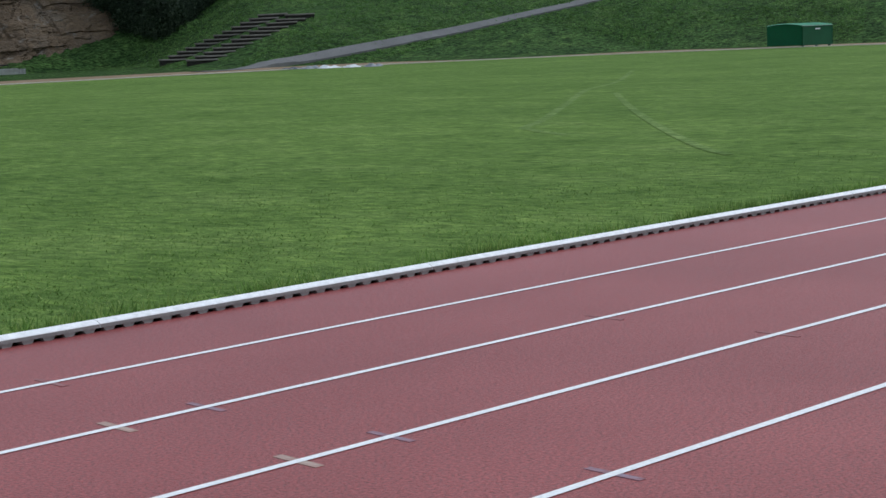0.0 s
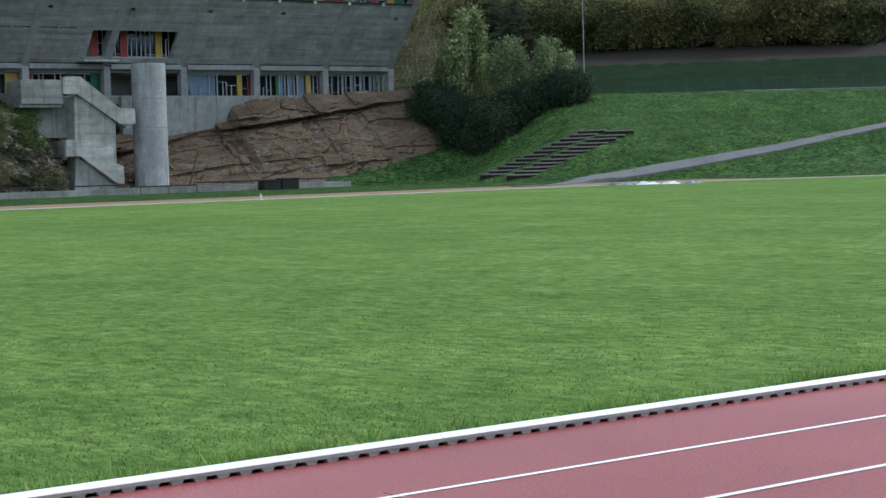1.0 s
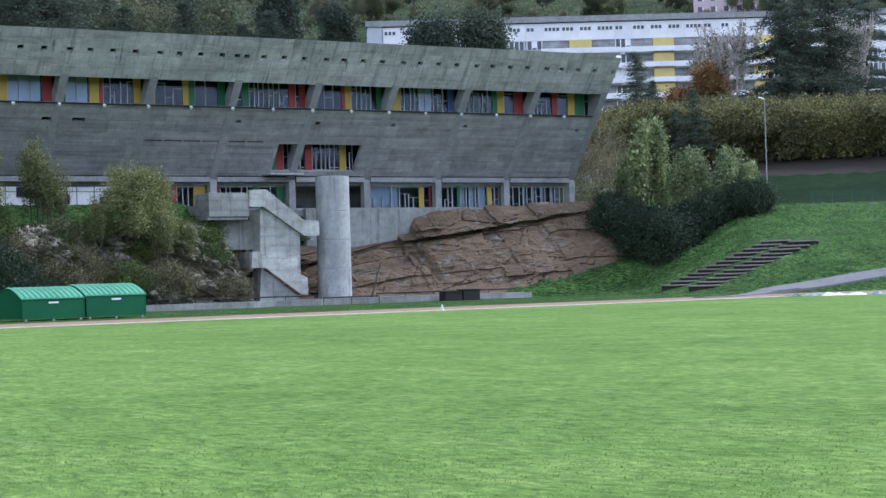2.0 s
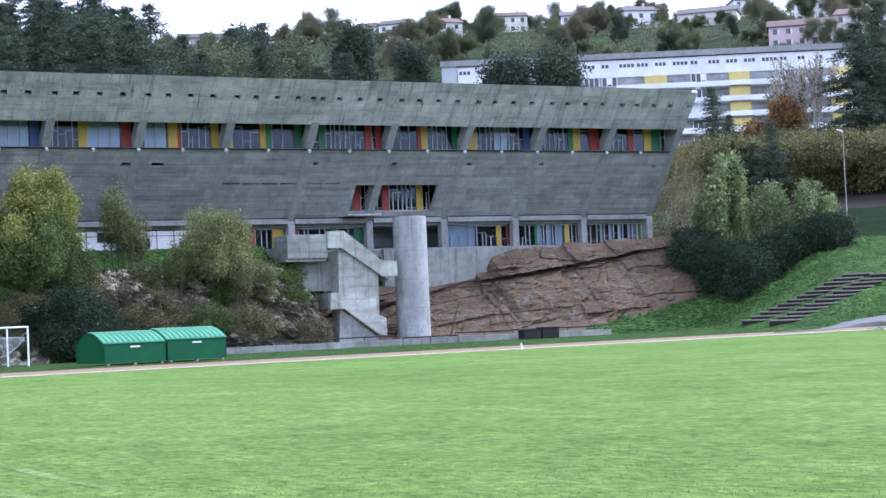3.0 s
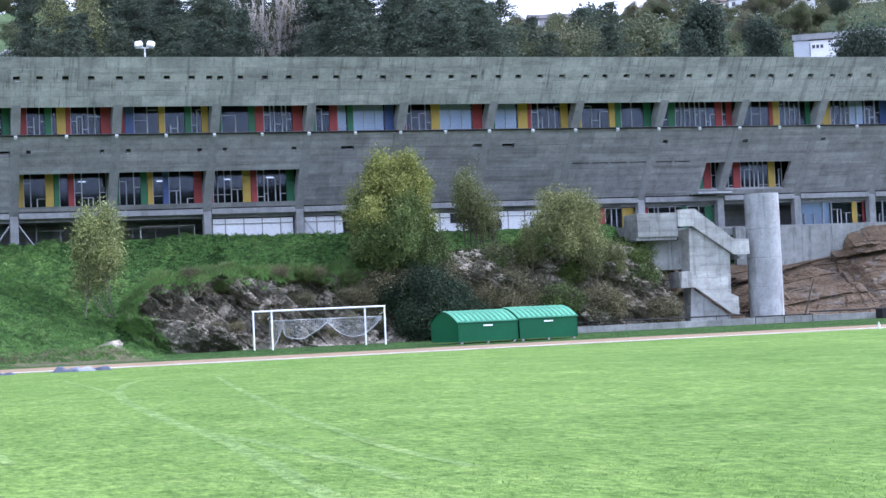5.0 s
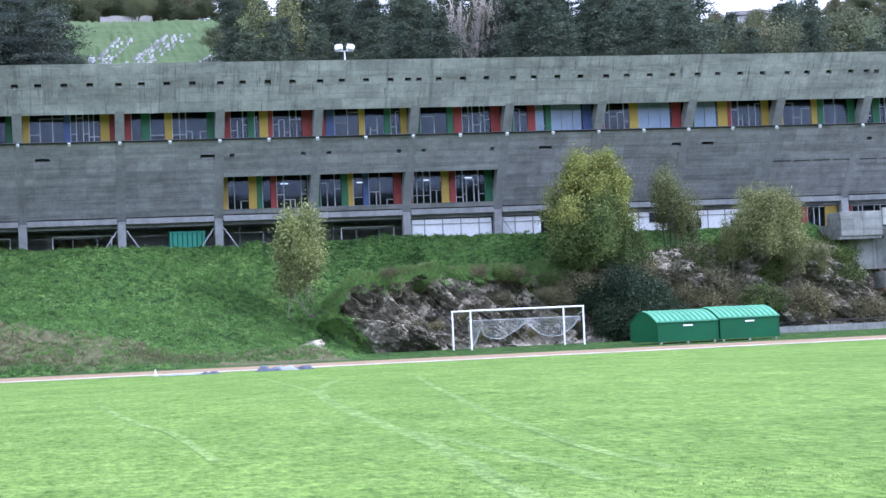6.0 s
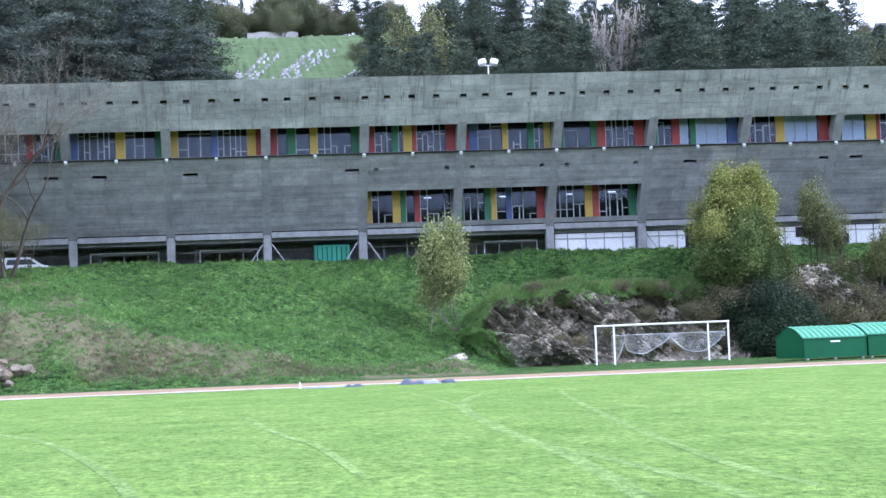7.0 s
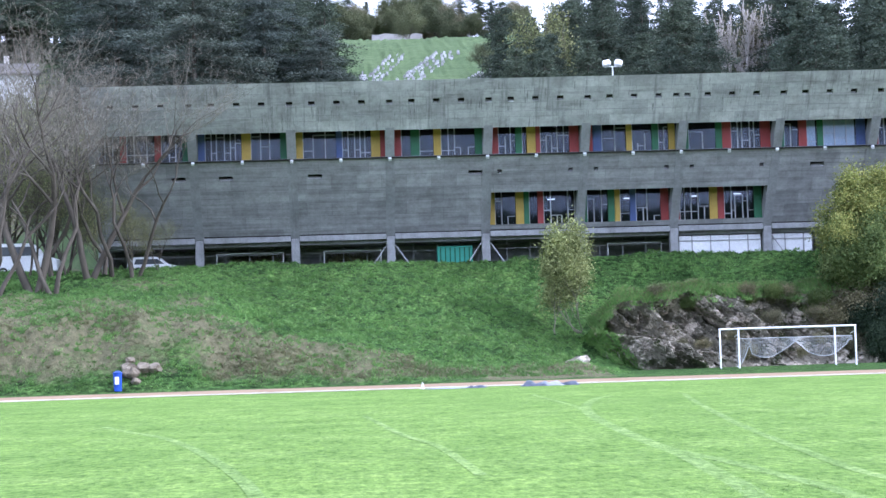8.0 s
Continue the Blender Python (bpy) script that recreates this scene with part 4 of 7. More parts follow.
# ---- rock ----
def rock_face(name, x0, x1, base, top, mat, seed, label, nu=150, nv=44, amp=0.5, ledge=0.35, layer=1.0, tilt=0.0, crack=0.0, masses=4, SCALES=((0.28, 1.0), (0.75, 0.45), (1.9, 0.18)), strata=None):
    """base(x), top(x): (y, z) of the foot and the head of the face."""
    v = []
    for j in range(nv + 1):
        t = j / nv
        for i in range(nu + 1):
            x = x0 + (x1 - x0) * i / nu
            (ya, za), (yb, zb) = base(x), top(x)
            y, z = ya + (yb - ya) * t, za + (zb - za) * t
            d = amp * 0.6 * noise.fractal(Vector((x * 0.2, seed, z * 0.35)), 0.9, 2.1, 4)
            for sc, k in SCALES:
                p = Vector((x * sc, y * sc * 0.5 + seed, (z - tilt * x) * sc * layer))
                dist, pts = noise.voronoi(p)
                c = pts[0]
                r = noise.cell_vector(c * 7.31)
                gap = max(0.0, 1 - (dist[1] - dist[0]) / 0.09)
                d -= k * crack * gap * gap
                d += k * ledge * (2.0 * noise.cell(c * 3.7) + 2.2 * (p - c).dot(r))
            if strata:
                d += strata(x, z)
            edge = min(1, 6 * t, 4 * (1 - t) + 0.02)
            v.append((x + 0.15 * noise.noise(Vector((x, z, seed))), y - d * edge, z))
    ob = empty(name)
    tagged(ob, label, "rock")
    step = nu // masses
    for a in range(0, nu, step):
        b = min(a + step, nu)
        w = b - a + 1
        vv = [v[j * (nu + 1) + i] for j in range(nv + 1) for i in range(a, b + 1)]
        f = [(j * w + i, j * w + i + 1, (j + 1) * w + i + 1, (j + 1) * w + i) for j in range(nv) for i in range(w - 1)]
        raw("rock_mass", vv, f, mat, ob)
    return np.array(v)


def cliff_beds(x, z):
    """Thin stepped beds over a deep open joint, and a smooth face with a few ledges below it."""
    s = z - np.interp(x, [60, 67, 73, 78, 84, 90, 98], [2.6, 3.5, 4.7, 5.3, 6.1, 6.95, 7.6]) + 0.12 * noise.noise(Vector((x * 0.5, 1.0, 2.0)))
    if s > 0:
        bed = math.floor(s / 0.3 + 0.4 * noise.noise(Vector((x * 0.3, 5.0, s))))
        return 0.5 + 0.45 * noise.noise(Vector((bed * 3.1, x * 0.35, 0.5))) - 0.22 * s + 0.25 * noise.cell(Vector((bed * 1.7, x * 0.4, 3.0)))
    if s > -0.32:
        return -0.75
    low = math.floor((s + 0.06 * x) / 0.8)
    return 0.2 * noise.cell(Vector((low * 2.3, x * 0.16, 9.0))) + 0.14 * noise.noise(Vector((x * 0.9, z * 2.5, 4.0)))


rock_face("rock_cliff", 54.0, 98.5,
                  lambda x: (float(np.interp(x, [54, 62, 70, 80, 88, 93, 98.5], [127.5, 126.5, 124, 122, 120.5, 120, 121])), 0.0),
                  lambda x: (float(np.interp(x, [54, 63, 70, 90, 95, 98.5], [129.8, 130.0, 129.7, 129.9, 127.5, 124.0])),
                             float(np.interp(x, [54, 63, 70, 73, 75.4, 75.9, 78.6, 82.5, 88, 93, 94.5, 98.5], [6.5, 5.0, 4.6, 5.0, 5.3, 6.7, 7.3, 7.6, 8.0, 8.1, 7.0, 3.0])) + 0.22 * noise.cell(Vector((x * 0.7, 2.0, 0.0)))),
                  M_ROCK, 3.1, "bare brown layered rock face cut below the building", 380, 110, 0.5, 0.3, 2.2, 0.13, 0.05, 4, ((0.09, 1.0), (0.22, 0.35), (0.7, 0.2), (1.8, 0.1)), cliff_beds)
CRAG = rock_face("rock_outcrop", 15.5, 57.5,
                 lambda x: (float(np.interp(x, [15.5, 20, 32, 50, 57.5], [118.6, 117.0, 117.4, 118.2, 121.5])), -0.1),
                 lambda x: (float(np.interp(x, [15.5, 20, 32, 50, 57.5], [119.6, 119.8, 121.0, 122.0, 124.5])), float(np.interp(x, [15.5, 18, 22, 30, 40, 50, 55, 57.5], [2.0, 4.5, 5.0, 4.8, 6.2, 6.6, 6.0, 3.5]))),
                 M_GREYROCK, 8.7, "rugged grey rock outcrop overgrown with scrub", 460, 90, 0.8, 0.42, 1.5, -0.75, 0.1, 4, ((0.16, 1.1), (0.42, 0.75), (1.0, 0.42), (2.4, 0.2)))


# ---- sheds, goals ----
def shed(x, y, rz, length=3.9, depth=3.6, h=1.25, rise=0.62):
    sh = empty("green_shed", x, y, 0, rz)
    tagged(sh, "dark green sheet-metal storage shed with curved ribbed roof", "shed")
    bm = bmesh.new()
    n = 10
    arc = [(depth * i / n, h + rise * math.sin(math.pi * i / n)) for i in range(n + 1)]
    m = Matrix(((0, 0, 1, 0), (1, 0, 0, 0), (0, 1, 0, 0), (0, 0, 0, 1)))
    prism(bm, [(0, 0.12)] + arc + [(depth, 0.12)], 0.02, length - 0.02, m)
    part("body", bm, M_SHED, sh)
    bm = bmesh.new()
    up = [(a - 0.0, b + 0.012) for a, b in arc]
    prism(bm, [(-0.06, h - 0.03)] + up + [(depth + 0.06, h - 0.03)] + [(a, b - 0.004 + 0.004) for a, b in reversed(arc)], -0.04, length + 0.04, m)
    roof = part("roof", bm, M_SHEDROOF_LIT, sh, "ribbed green roof sheet, painted lighter as if lit")
    bm = bmesh.new()
    for i in range(12):
        xx = 0.12 + (length - 0.24) * i / 11
        for (ya, za), (yb, zb) in zip(up, up[1:]):
            vs = [bm.verts.new(c) for c in ((xx - 0.08, ya, za), (xx + 0.08, ya, za), (xx + 0.08, yb, zb), (xx - 0.08, yb, zb), (xx, ya, za + 0.05), (xx, yb, zb + 0.05))]
            for q in ((0, 4, 5, 3), (4, 1, 2, 5)):
                bm.faces.new([vs[i2] for i2 in q])
    tagged(part("rib_strip", bm, M_SHEDRIB, roof), kind="stuff")
    boxpart("sign_plate", (length * 0.5 - 0.3, length * 0.5 + 0.3, -0.02, -0.004, h - 0.28, h - 0.19), M_WHITE, sh, "small white plate")
    for xx in (0.25, length / 2, length - 0.25):
        boxpart("foot", (xx - 0.07, xx + 0.07, 0.02, 0.2, 0, 0.13), M_KERBSIDE, sh)
    for xx in (0.02, length - 0.08):
        boxpart("corner_post", (xx, xx + 0.06, -0.015, 0.05, 0.12, h), M_SHED, sh)
    return sh


shed(32.05, 98.3, 8.0)
shed(35.98, 98.85, 8.0, h=1.33)
shed(106.1, 66.1, 0.0, 3.9, 2.8, 1.45, 0.12)


def goal(x, y, net):
    g = empty("football_goal", x, y, 0)
    tagged(g, "white steel football goal" + (" with a sagging net" if net else " standing behind another"), "goal")
    w, h, r = 7.32, 2.44, 0.06
    for xx in (0, w):
        bm = bmesh.new()
        tube(bm, [(xx, 0, 0), (xx, 0, h)], [r, r], 10)
        part("post", bm, M_STEEL, g)
    bm = bmesh.new()
    tube(bm, [(-r, 0, h), (w + r, 0, h)], [r, r], 10)
    part("crossbar", bm, M_STEEL, g)
    if net:
        bm = bmesh.new()
        for xx in (0, w):
            tube(bm, [(xx, 0, h - 0.3), (xx, 1.2, h - 0.5)], [0.02, 0.02], 6)
        part("net_arms", bm, M_STEEL, g)
        bm = bmesh.new()

        def p(u, v):
            sag = abs(math.sin(math.pi * u * 2.0 / w * 1.0)) if 0.5 < u < w - 0.2 else 0
            top_z = h - 0.62
            bot = top_z - 0.25 - 0.95 * sag
            if u < 0.9:
                bot = 0.1 + (u / 0.9) ** 2 * 1.5
            return Vector((u, 0.7 + 0.25 * math.sin(3 * u), top_z + (bot - top_z) * v))
        nu, nv = 60, 12
        for i in range(nu + 1):
            tube(bm, [p(w * i / nu, j / 6) for j in range(7)], [0.007] * 7, 3)
        for j in range(nv + 1):
            tube(bm, [p(w * i / 44, j / nv) for i in range(45)], [0.007 if j not in (0, nv) else 0.028] * 45, 3)
        part("net", bm, M_NET, g, "grey-white cord net hitched up in loops")


goal(24.05, 111.0, True)
goal(23.3, 113.0, False)


# ---- plants ----
def tubes_mesh(name, segs, mat, parent, sides=5):
    """segs: (p0, p1, r0, r1); one mesh of tapered limbs that grow out of one another."""
    v, f, ends = [], [], {}
    for p0, p1, r0, r1 in segs:
        d = (p1 - p0)
        if d.length < 1e-4:
            continue
        q = d.to_track_quat("Z", "Y")
        k = sides if r0 > 0.03 else 3
        turn = [q @ Vector((math.cos(2 * math.pi * i / k), math.sin(2 * math.pi * i / k), 0)) for i in range(k)]
        key = (round(p0.x, 3), round(p0.y, 3), round(p0.z, 3))
        base = ends.get(key)
        if base is None or len(base) != k:
            base = list(range(len(v), len(v) + k))
            v += [p0 + o * r0 for o in turn]
        else:
            first = v[base[0]] - p0
            o = max(range(k), key=lambda i: turn[i].dot(first))
            turn = turn[o:] + turn[:o]
        tip = list(range(len(v), len(v) + k))
        v += [p1 + o * r1 for o in turn]
        ends[(round(p1.x, 3), round(p1.y, 3), round(p1.z, 3))] = tip
        f += [(base[i], base[(i + 1) % k], tip[(i + 1) % k], tip[i]) for i in range(k)]
    return raw(name, v, f, mat, parent, smooth=True)


def limbs(rnd, p, d, length, r, level, segs, tips, bend=0.25, ratio=0.62, kids=4, up=0.15, angle=0.8, clear=1):
    n = 4 if level > 1 else 3
    pts = [p]
    for i in range(n):
        d = (d + Vector((rnd.gauss(0, bend), rnd.gauss(0, bend), rnd.gauss(0, bend) * 0.6 + up * 0.3))).normalized()
        q = p + d * length / n
        r2 = r * (1 - 0.55 / n)
        segs.append((p, q, r, r2))
        p, r = q, r2
        pts.append(p)
        if level > 0 and i >= (clear if level > 1 else 0):
            for _ in range(max(1, round(kids * rnd.uniform(0.5, 1.1) / (n - 1)))):
                side = Vector((rnd.gauss(0, 1), rnd.gauss(0, 1), rnd.gauss(0, 0.6)))
                side = (side - d * side.dot(d)).normalized()
                nd = (d * math.cos(angle) + side * math.sin(angle) + Vector((0, 0, up))).normalized()
                limbs(rnd, p, nd, length * ratio * rnd.uniform(0.7, 1.15), r * 0.6, level - 1, segs, tips, bend, ratio, kids, up, angle)
        if level == 0:
            tips.append(p)
    if level > 0:
        limbs(rnd, p, d, length * ratio, r * 0.75, level - 1, segs, tips, bend, ratio, kids, up, angle)


def leaf_faces(rng, centres, per, spread, size, flat=0.0, layer=1.0):
    c = np.repeat(np.array(centres, float), per, axis=0)
    n = len(c)
    c = c + rng.normal(0, spread, (n, 3)) * (1, 1, layer)
    a = rng.normal(0, 1, (n, 3))
    a[:, 2] *= 1 - flat
    a /= np.linalg.norm(a, axis=1)[:, None]
    b = np.cross(a, rng.normal(0, 1, (n, 3)))
    b /= np.linalg.norm(b, axis=1)[:, None] + 1e-6
    s = size * rng.uniform(0.5, 1.25, (n, 1))
    w = s * 0.55
    return np.stack([c - a * s * 0.5, c + b * w * 0.5, c + a * s * 0.5, c - b * w * 0.5], 1)


def tree(name, label, seed, height, trunk_r, leaf, per, size, spread=0.3, levels=3, kids=5, up=0.2, angle=0.75, stems=1, bark=None, ratio=0.62, first=0.42, group="", category="tree", bend=0.16, squash=None, twig=0.0, twig_mat=None, taper=0.0, splay=0.16, hair=0.0, clear=1):
    rnd, rng = random.Random(seed), np.random.default_rng(seed)
    segs, tips = [], []
    for s in range(stems):
        base = Vector((rnd.gauss(0, 0.18 * (stems > 1)), rnd.gauss(0, 0.18 * (stems > 1)), -0.3))
        d = Vector((rnd.gauss(0, 0.08 + splay * (stems > 1)), rnd.gauss(0, 0.08 + splay * (stems > 1)), 1)).normalized()
        limbs(rnd, base, d, height * first, trunk_r, levels, segs, tips, bend, ratio, kids, up, angle, clear)
    top = max(t.z for t in tips)
    k = height / top
    fx = squash or 1.0

    def sc(p):
        w = k * fx * (1 + taper * (0.45 - max(p.z, 0) / top))
        return Vector((p.x * w, p.y * w, p.z * k if p.z > 0 else p.z))

    segs = [(sc(a), sc(b), ra, rb) for a, b, ra, rb in segs]
    tips = [sc(t) for t in tips]
    t = empty(name)
    tagged(t, label, category, group)
    thick = trunk_r * 0.11 if twig_mat else 0.004
    tubes_mesh("trunk", [(a, b, max(ra, twig), max(rb, twig * 0.7)) for a, b, ra, rb in segs if ra > thick], bark or M_BARK, t)
    if twig_mat:
        tubes_mesh("bough", [(a, b, max(ra, twig), max(rb, twig * 0.7)) for a, b, ra, rb in segs if 0.004 < ra <= thick], twig_mat, t)
    if hair:
        c = np.array([tuple(p) for p in tips])
        c = c[rng.uniform(0, 1, len(c)) < hair]
        way = rng.normal(0, 1, c.shape) * (1, 1, 0.7) + (0, 0, 0.35)
        way *= rng.uniform(0.25, 0.75, (len(c), 1)) / np.linalg.norm(way, axis=1)[:, None]
        side = np.cross(way, rng.normal(0, 1, c.shape))
        side *= 0.009 / (np.linalg.norm(side, axis=1)[:, None] + 1e-6)
        quads_mesh("twig_spray", np.stack([c - side, c + side, c + way], 1), twig_mat, t)
    if leaf is not None:
        quads_mesh("crown", leaf_faces(rng, [tuple(p) for p in tips], per, spread, size), leaf, t)
    return t


def conifer(name, label, seed, height, radius, leaf, droop=0.25, bare=0.12, group="", whorl=0.62, per=30, size=0.38):
    rnd, rng = random.Random(seed), np.random.default_rng(seed)
    segs, c = [(Vector((0, 0, -0.5)), Vector((0, 0, height * 0.6)), height * 0.016, height * 0.009), (Vector((0, 0, height * 0.6)), Vector((0, 0, height)), height * 0.009, 0.02)], []
    z = height * bare
    while z < height * 0.99:
        t = (z - height * bare) / (height * (1 - bare))
        reach = radius * (1 - t) ** 0.7 * rnd.uniform(0.75, 1.1) + 0.15
        for i in range(rnd.randint(5, 7)):
            a = rnd.uniform(0, 2 * math.pi)
            rr = reach * rnd.uniform(0.55, 1.15)
            tip = Vector((math.cos(a) * rr, math.sin(a) * rr, z - droop * rr + rnd.gauss(0, 0.15)))
            root = Vector((0, 0, z))
            segs.append((root, tip, 0.05 * (1 - t) + 0.02, 0.012))
            m = max(2, int(rr / 0.5))
            for j in range(m):
                p = root.lerp(tip, (j + 0.7) / m)
                c.append((p.x, p.y, p.z - 0.1))
        z += whorl * rnd.uniform(0.7, 1.2)
    t = empty(name)
    tagged(t, label, "tree", group)
    tubes_mesh("trunk", segs, M_BARK, t)
    quads_mesh("crown", leaf_faces(rng, c, per, 0.38, size, 0.6, 0.4)[:, :3], leaf, t)
    return t


def polar(az, r):
    return r * math.sin(radians(az)), r * math.cos(radians(az))


def plant(proto, spots, used=[]):
    """spots: x, y, scale, turn, optional z. The first spot takes the prototype itself."""
    for i, (x, y, s, rz, *zz) in enumerate(spots):
        z = zz[0] if zz else z_at(x, y)
        m = pose(x, y, z - 0.05, 0, 0, rz) @ Matrix.Diagonal((s, s, s, 1))
        if proto.name not in used:
            used.append(proto.name)
            proto.matrix_world = m
        else:
            c = copy_thing(proto, pose(x, y, z - 0.05, 0, 0, rz))
            c.scale = (s, s, s)


# forest behind the building
RF = random.Random(5)
fir_a = conifer("fir_tree", "tall dark green fir in the wood behind the building", 1, 20, 5.6, M_NEEDLE, 0.25, 0.42, "conifer wood")
fir_b = conifer("fir_tree", "tall dark green fir in the wood behind the building", 2, 22, 5.2, M_NEEDLE, 0.12, 0.45, "conifer wood")
cedar = conifer("cedar_tree", "broad dark bluish cedar on the slope", 3, 20, 8.8, M_NEEDLE2, 0.16, 0.3, "conifer wood", 0.85, 78, 0.3)
pine = tree("pine_tree", "round-crowned dark green pine on the hillside", 4, 13, 0.28, M_NEEDLE, 80, 0.26, 0.5, 3, 6, 0.1, 0.9, group="conifer wood", squash=0.5)


def el_height(az, r, el):
    x, y = polar(az, r)
    return math.tan(radians(el)) * r + 1.745 - z_at(x, y)


def wood(proto_list, natural, spots):
    per = {}
    for az, r, el, j in spots:
        h = max(4.0, el_height(az, r, el)) * 1.2
        x, y = polar(az, r)
        per.setdefault(j % len(proto_list), []).append((x, y, h / natural[j % len(proto_list)], RF.uniform(0, 360), z_at(x, y) - h / 6))
    for j, s in per.items():
        plant(proto_list[j], s)


spots = []
for i in range(330):
    az = RF.uniform(-16, 27)
    if -0.3 < az < 4.9:
        continue
    r = RF.uniform(185, 285)
    if (az < -8.2 and r < 252) or (11.8 < az < 13.6 and r < 205):
        continue
    el = np.interp(az, [-16, -2.6, -1, 5, 8, 13, 18, 22, 27], [13.6, 12.8, 11.2, 10.3, 11.3, 10.9, 10.4, 9.4, 8.8]) + RF.uniform(-1.1, 0.35)
    if az > 20 and RF.random() < 0.6:
        continue
    spots.append((az, r, el, RF.randint(0, 1)))
spots += [(az, r, el, j) for az, r, el, j in ((5.2, 200, 10.9, 0), (6.1, 190, 10.4, 1), (7.3, 196, 11.4, 0), (8.4, 205, 11.2, 1), (14.5, 190, 10.9, 0), (15.7, 196, 10.7, 1), (17.0, 188, 10.4, 0), (18.2, 200, 10.2, 1), (19.2, 190, 9.7, 0))]
spots += [(37.5, 235, 6.9, 1), (38.0, 239, 6.0, 0), (39.25, 203, 5.7, 1), (38.7, 206, 5.1, 0), (42.0, 232, 8.6, 0), (42.7, 236, 9.2, 1), (43.5, 240, 8.9, 0)]
spots += [(-7.6 - 0.21 * q, 256 + 11 * (q % 4), 11.2 + 0.3 * ((q * 5) % 4), q % 2) for q in range(30)]
spots += [(az, RF.uniform(165, 190), RF.uniform(8.9, 10.0), RF.randint(0, 1)) for az in [RF.uniform(5, 20) for _ in range(46)] if not 11.8 < az < 13.6]
spots += [(0.3, 328, 11.3, 0), (0.9, 336, 11.0, 1), (2.6, 334, 11.5, 1), (3.9, 325, 11.2, 0), (4.5, 330, 11.6, 1), (4.9, 322, 11.0, 0)]
wood([fir_a, fir_b], [20, 22], spots)
wood([cedar], [20], [(az, r, el, 0) for az, r, el in ((-0.6, 178, 10.4), (-2.4, 176, 11.8), (-4.6, 172, 12.6), (-7.0, 182, 12.6), (-9.8, 262, 11.3), (-3.4, 205, 11.6), (-6.0, 210, 11.8), (-12.0, 262, 11.5), (-1.3, 215, 11.1), (-7.6, 215, 11.6), (-14.6, 262, 11.5), (46.0, 262, 7.6), (47.6, 270, 7.9), (44.6, 275, 8.4), (49.2, 265, 7.2), (42.6, 290, 8.6), (50.8, 262, 6.8))])
wood([pine], [13], [(31.5, 250, 8.2, 0), (33.15, 255, 8.3, 0), (25.8, 330, 9.2, 0), (23.4, 320, 9.3, 0), (34.8, 470, 9.3, 0), (28.4, 360, 8.6, 0), (38.3, 470, 9.0, 0), (30.6, 480, 9.6, 0)])

# broad-leaved trees on the hill
hill_a = tree("hill_tree", "autumn tree with thinning green-brown leaves on the hillside", 11, 12, 0.22, M_HILLLEAF, 70, 0.24, 0.5, 3, 6, group="hillside trees", first=0.28, bend=0.26, taper=0.5)
hill_b = tree("hill_tree", "autumn tree with brownish leaves on the hillside", 12, 11, 0.2, M_HILLBROWN, 60, 0.22, 0.5, 3, 6, group="hillside trees", first=0.34, bend=0.3, taper=0.3)
hill_c = tree("hill_tree", "half-bare brown-green tree on the hillside", 13, 12, 0.2, M_HILLLEAF, 36, 0.18, 0.5, 3, 5, group="hillside trees")
spots = []
for i in range(170):
    az = RF.uniform(18, 52)
    r = RF.choice((RF.uniform(270, 320), RF.uniform(400, 620), RF.uniform(400, 620)))
    if az > 28 and r < 380:
        continue
    g = math.degrees(math.atan2(z_at(*polar(az, r)) - 1.7, r))
    spots.append((az, r, g + RF.uniform(0.7, 1.3) * (1.9 if r < 330 else 0.85), i % 3))
for i in range(230):
    az, r = RF.uniform(22, 52), RF.uniform(375, 620)
    spots.append((az, r, math.degrees(math.atan2(z_at(*polar(az, r)) - 1.7, r)) + RF.uniform(0.25, 0.55), i % 3))
wood([hill_a, hill_b, hill_c], [12, 11, 12], spots)
wood([hill_a, hill_b, hill_c], [12, 11, 12], [(21.5, 215, 8.6, 0), (22.8, 225, 9.0, 2), (24.0, 220, 8.7, 1), (25.0, 240, 8.7, 0), *[(-0.5 + 0.42 * q, 318 + 9 * (q % 3), 10.55 + 0.35 * ((q * 7) % 4) / 3, q) for q in range(17)], (2.2, 300, 10.9, 2), (3.2, 330, 11.3, 0), (5.6, 225, 9.4, 1), (4.5, 236, 9.3, 2), (1.6, 330, 11.2, 0), (0.4, 320, 11.0, 0), (20.2, 215, 8.9, 1)])
orange = tree("orange_tree", "rounded tree with rusty orange autumn leaves", 15, 11, 0.22, leaf_mat("leaves_orange", (0.13, 0.075, 0.032), (0.22, 0.125, 0.052), (0.3, 0.185, 0.085)), 36, 0.36, 0.5, 3, 6)
plant(orange, [(*polar(40.25, 245), 1.05, 20)])
bare_bg = tree("bare_tree", "pale leafless birch among dark conifers", 16, 14, 0.2, M_LEAFBROWN, 1, 0.3, 0.4, 3, 6, 0.6, 0.4, 4, M_PALEBARK, twig=0.06, squash=0.8)
plant(bare_bg, [(*polar(12.75, 196), 1.02, 0), (*polar(44.0, 255), 1.3, 70), (*polar(40.3, 248), 1.25, 140)])

larch = tree("larch_tree", "slim larch turning yellow-green before dark firs", 17, 15, 0.16, M_LEAFOLIVE, 10, 0.2, 0.34, 3, 7, 0.15, 0.95, bark=M_BARK, first=0.5, taper=0.9, squash=0.55)
wood([larch], [15], [(6.75, 181, 11.0, 0)])

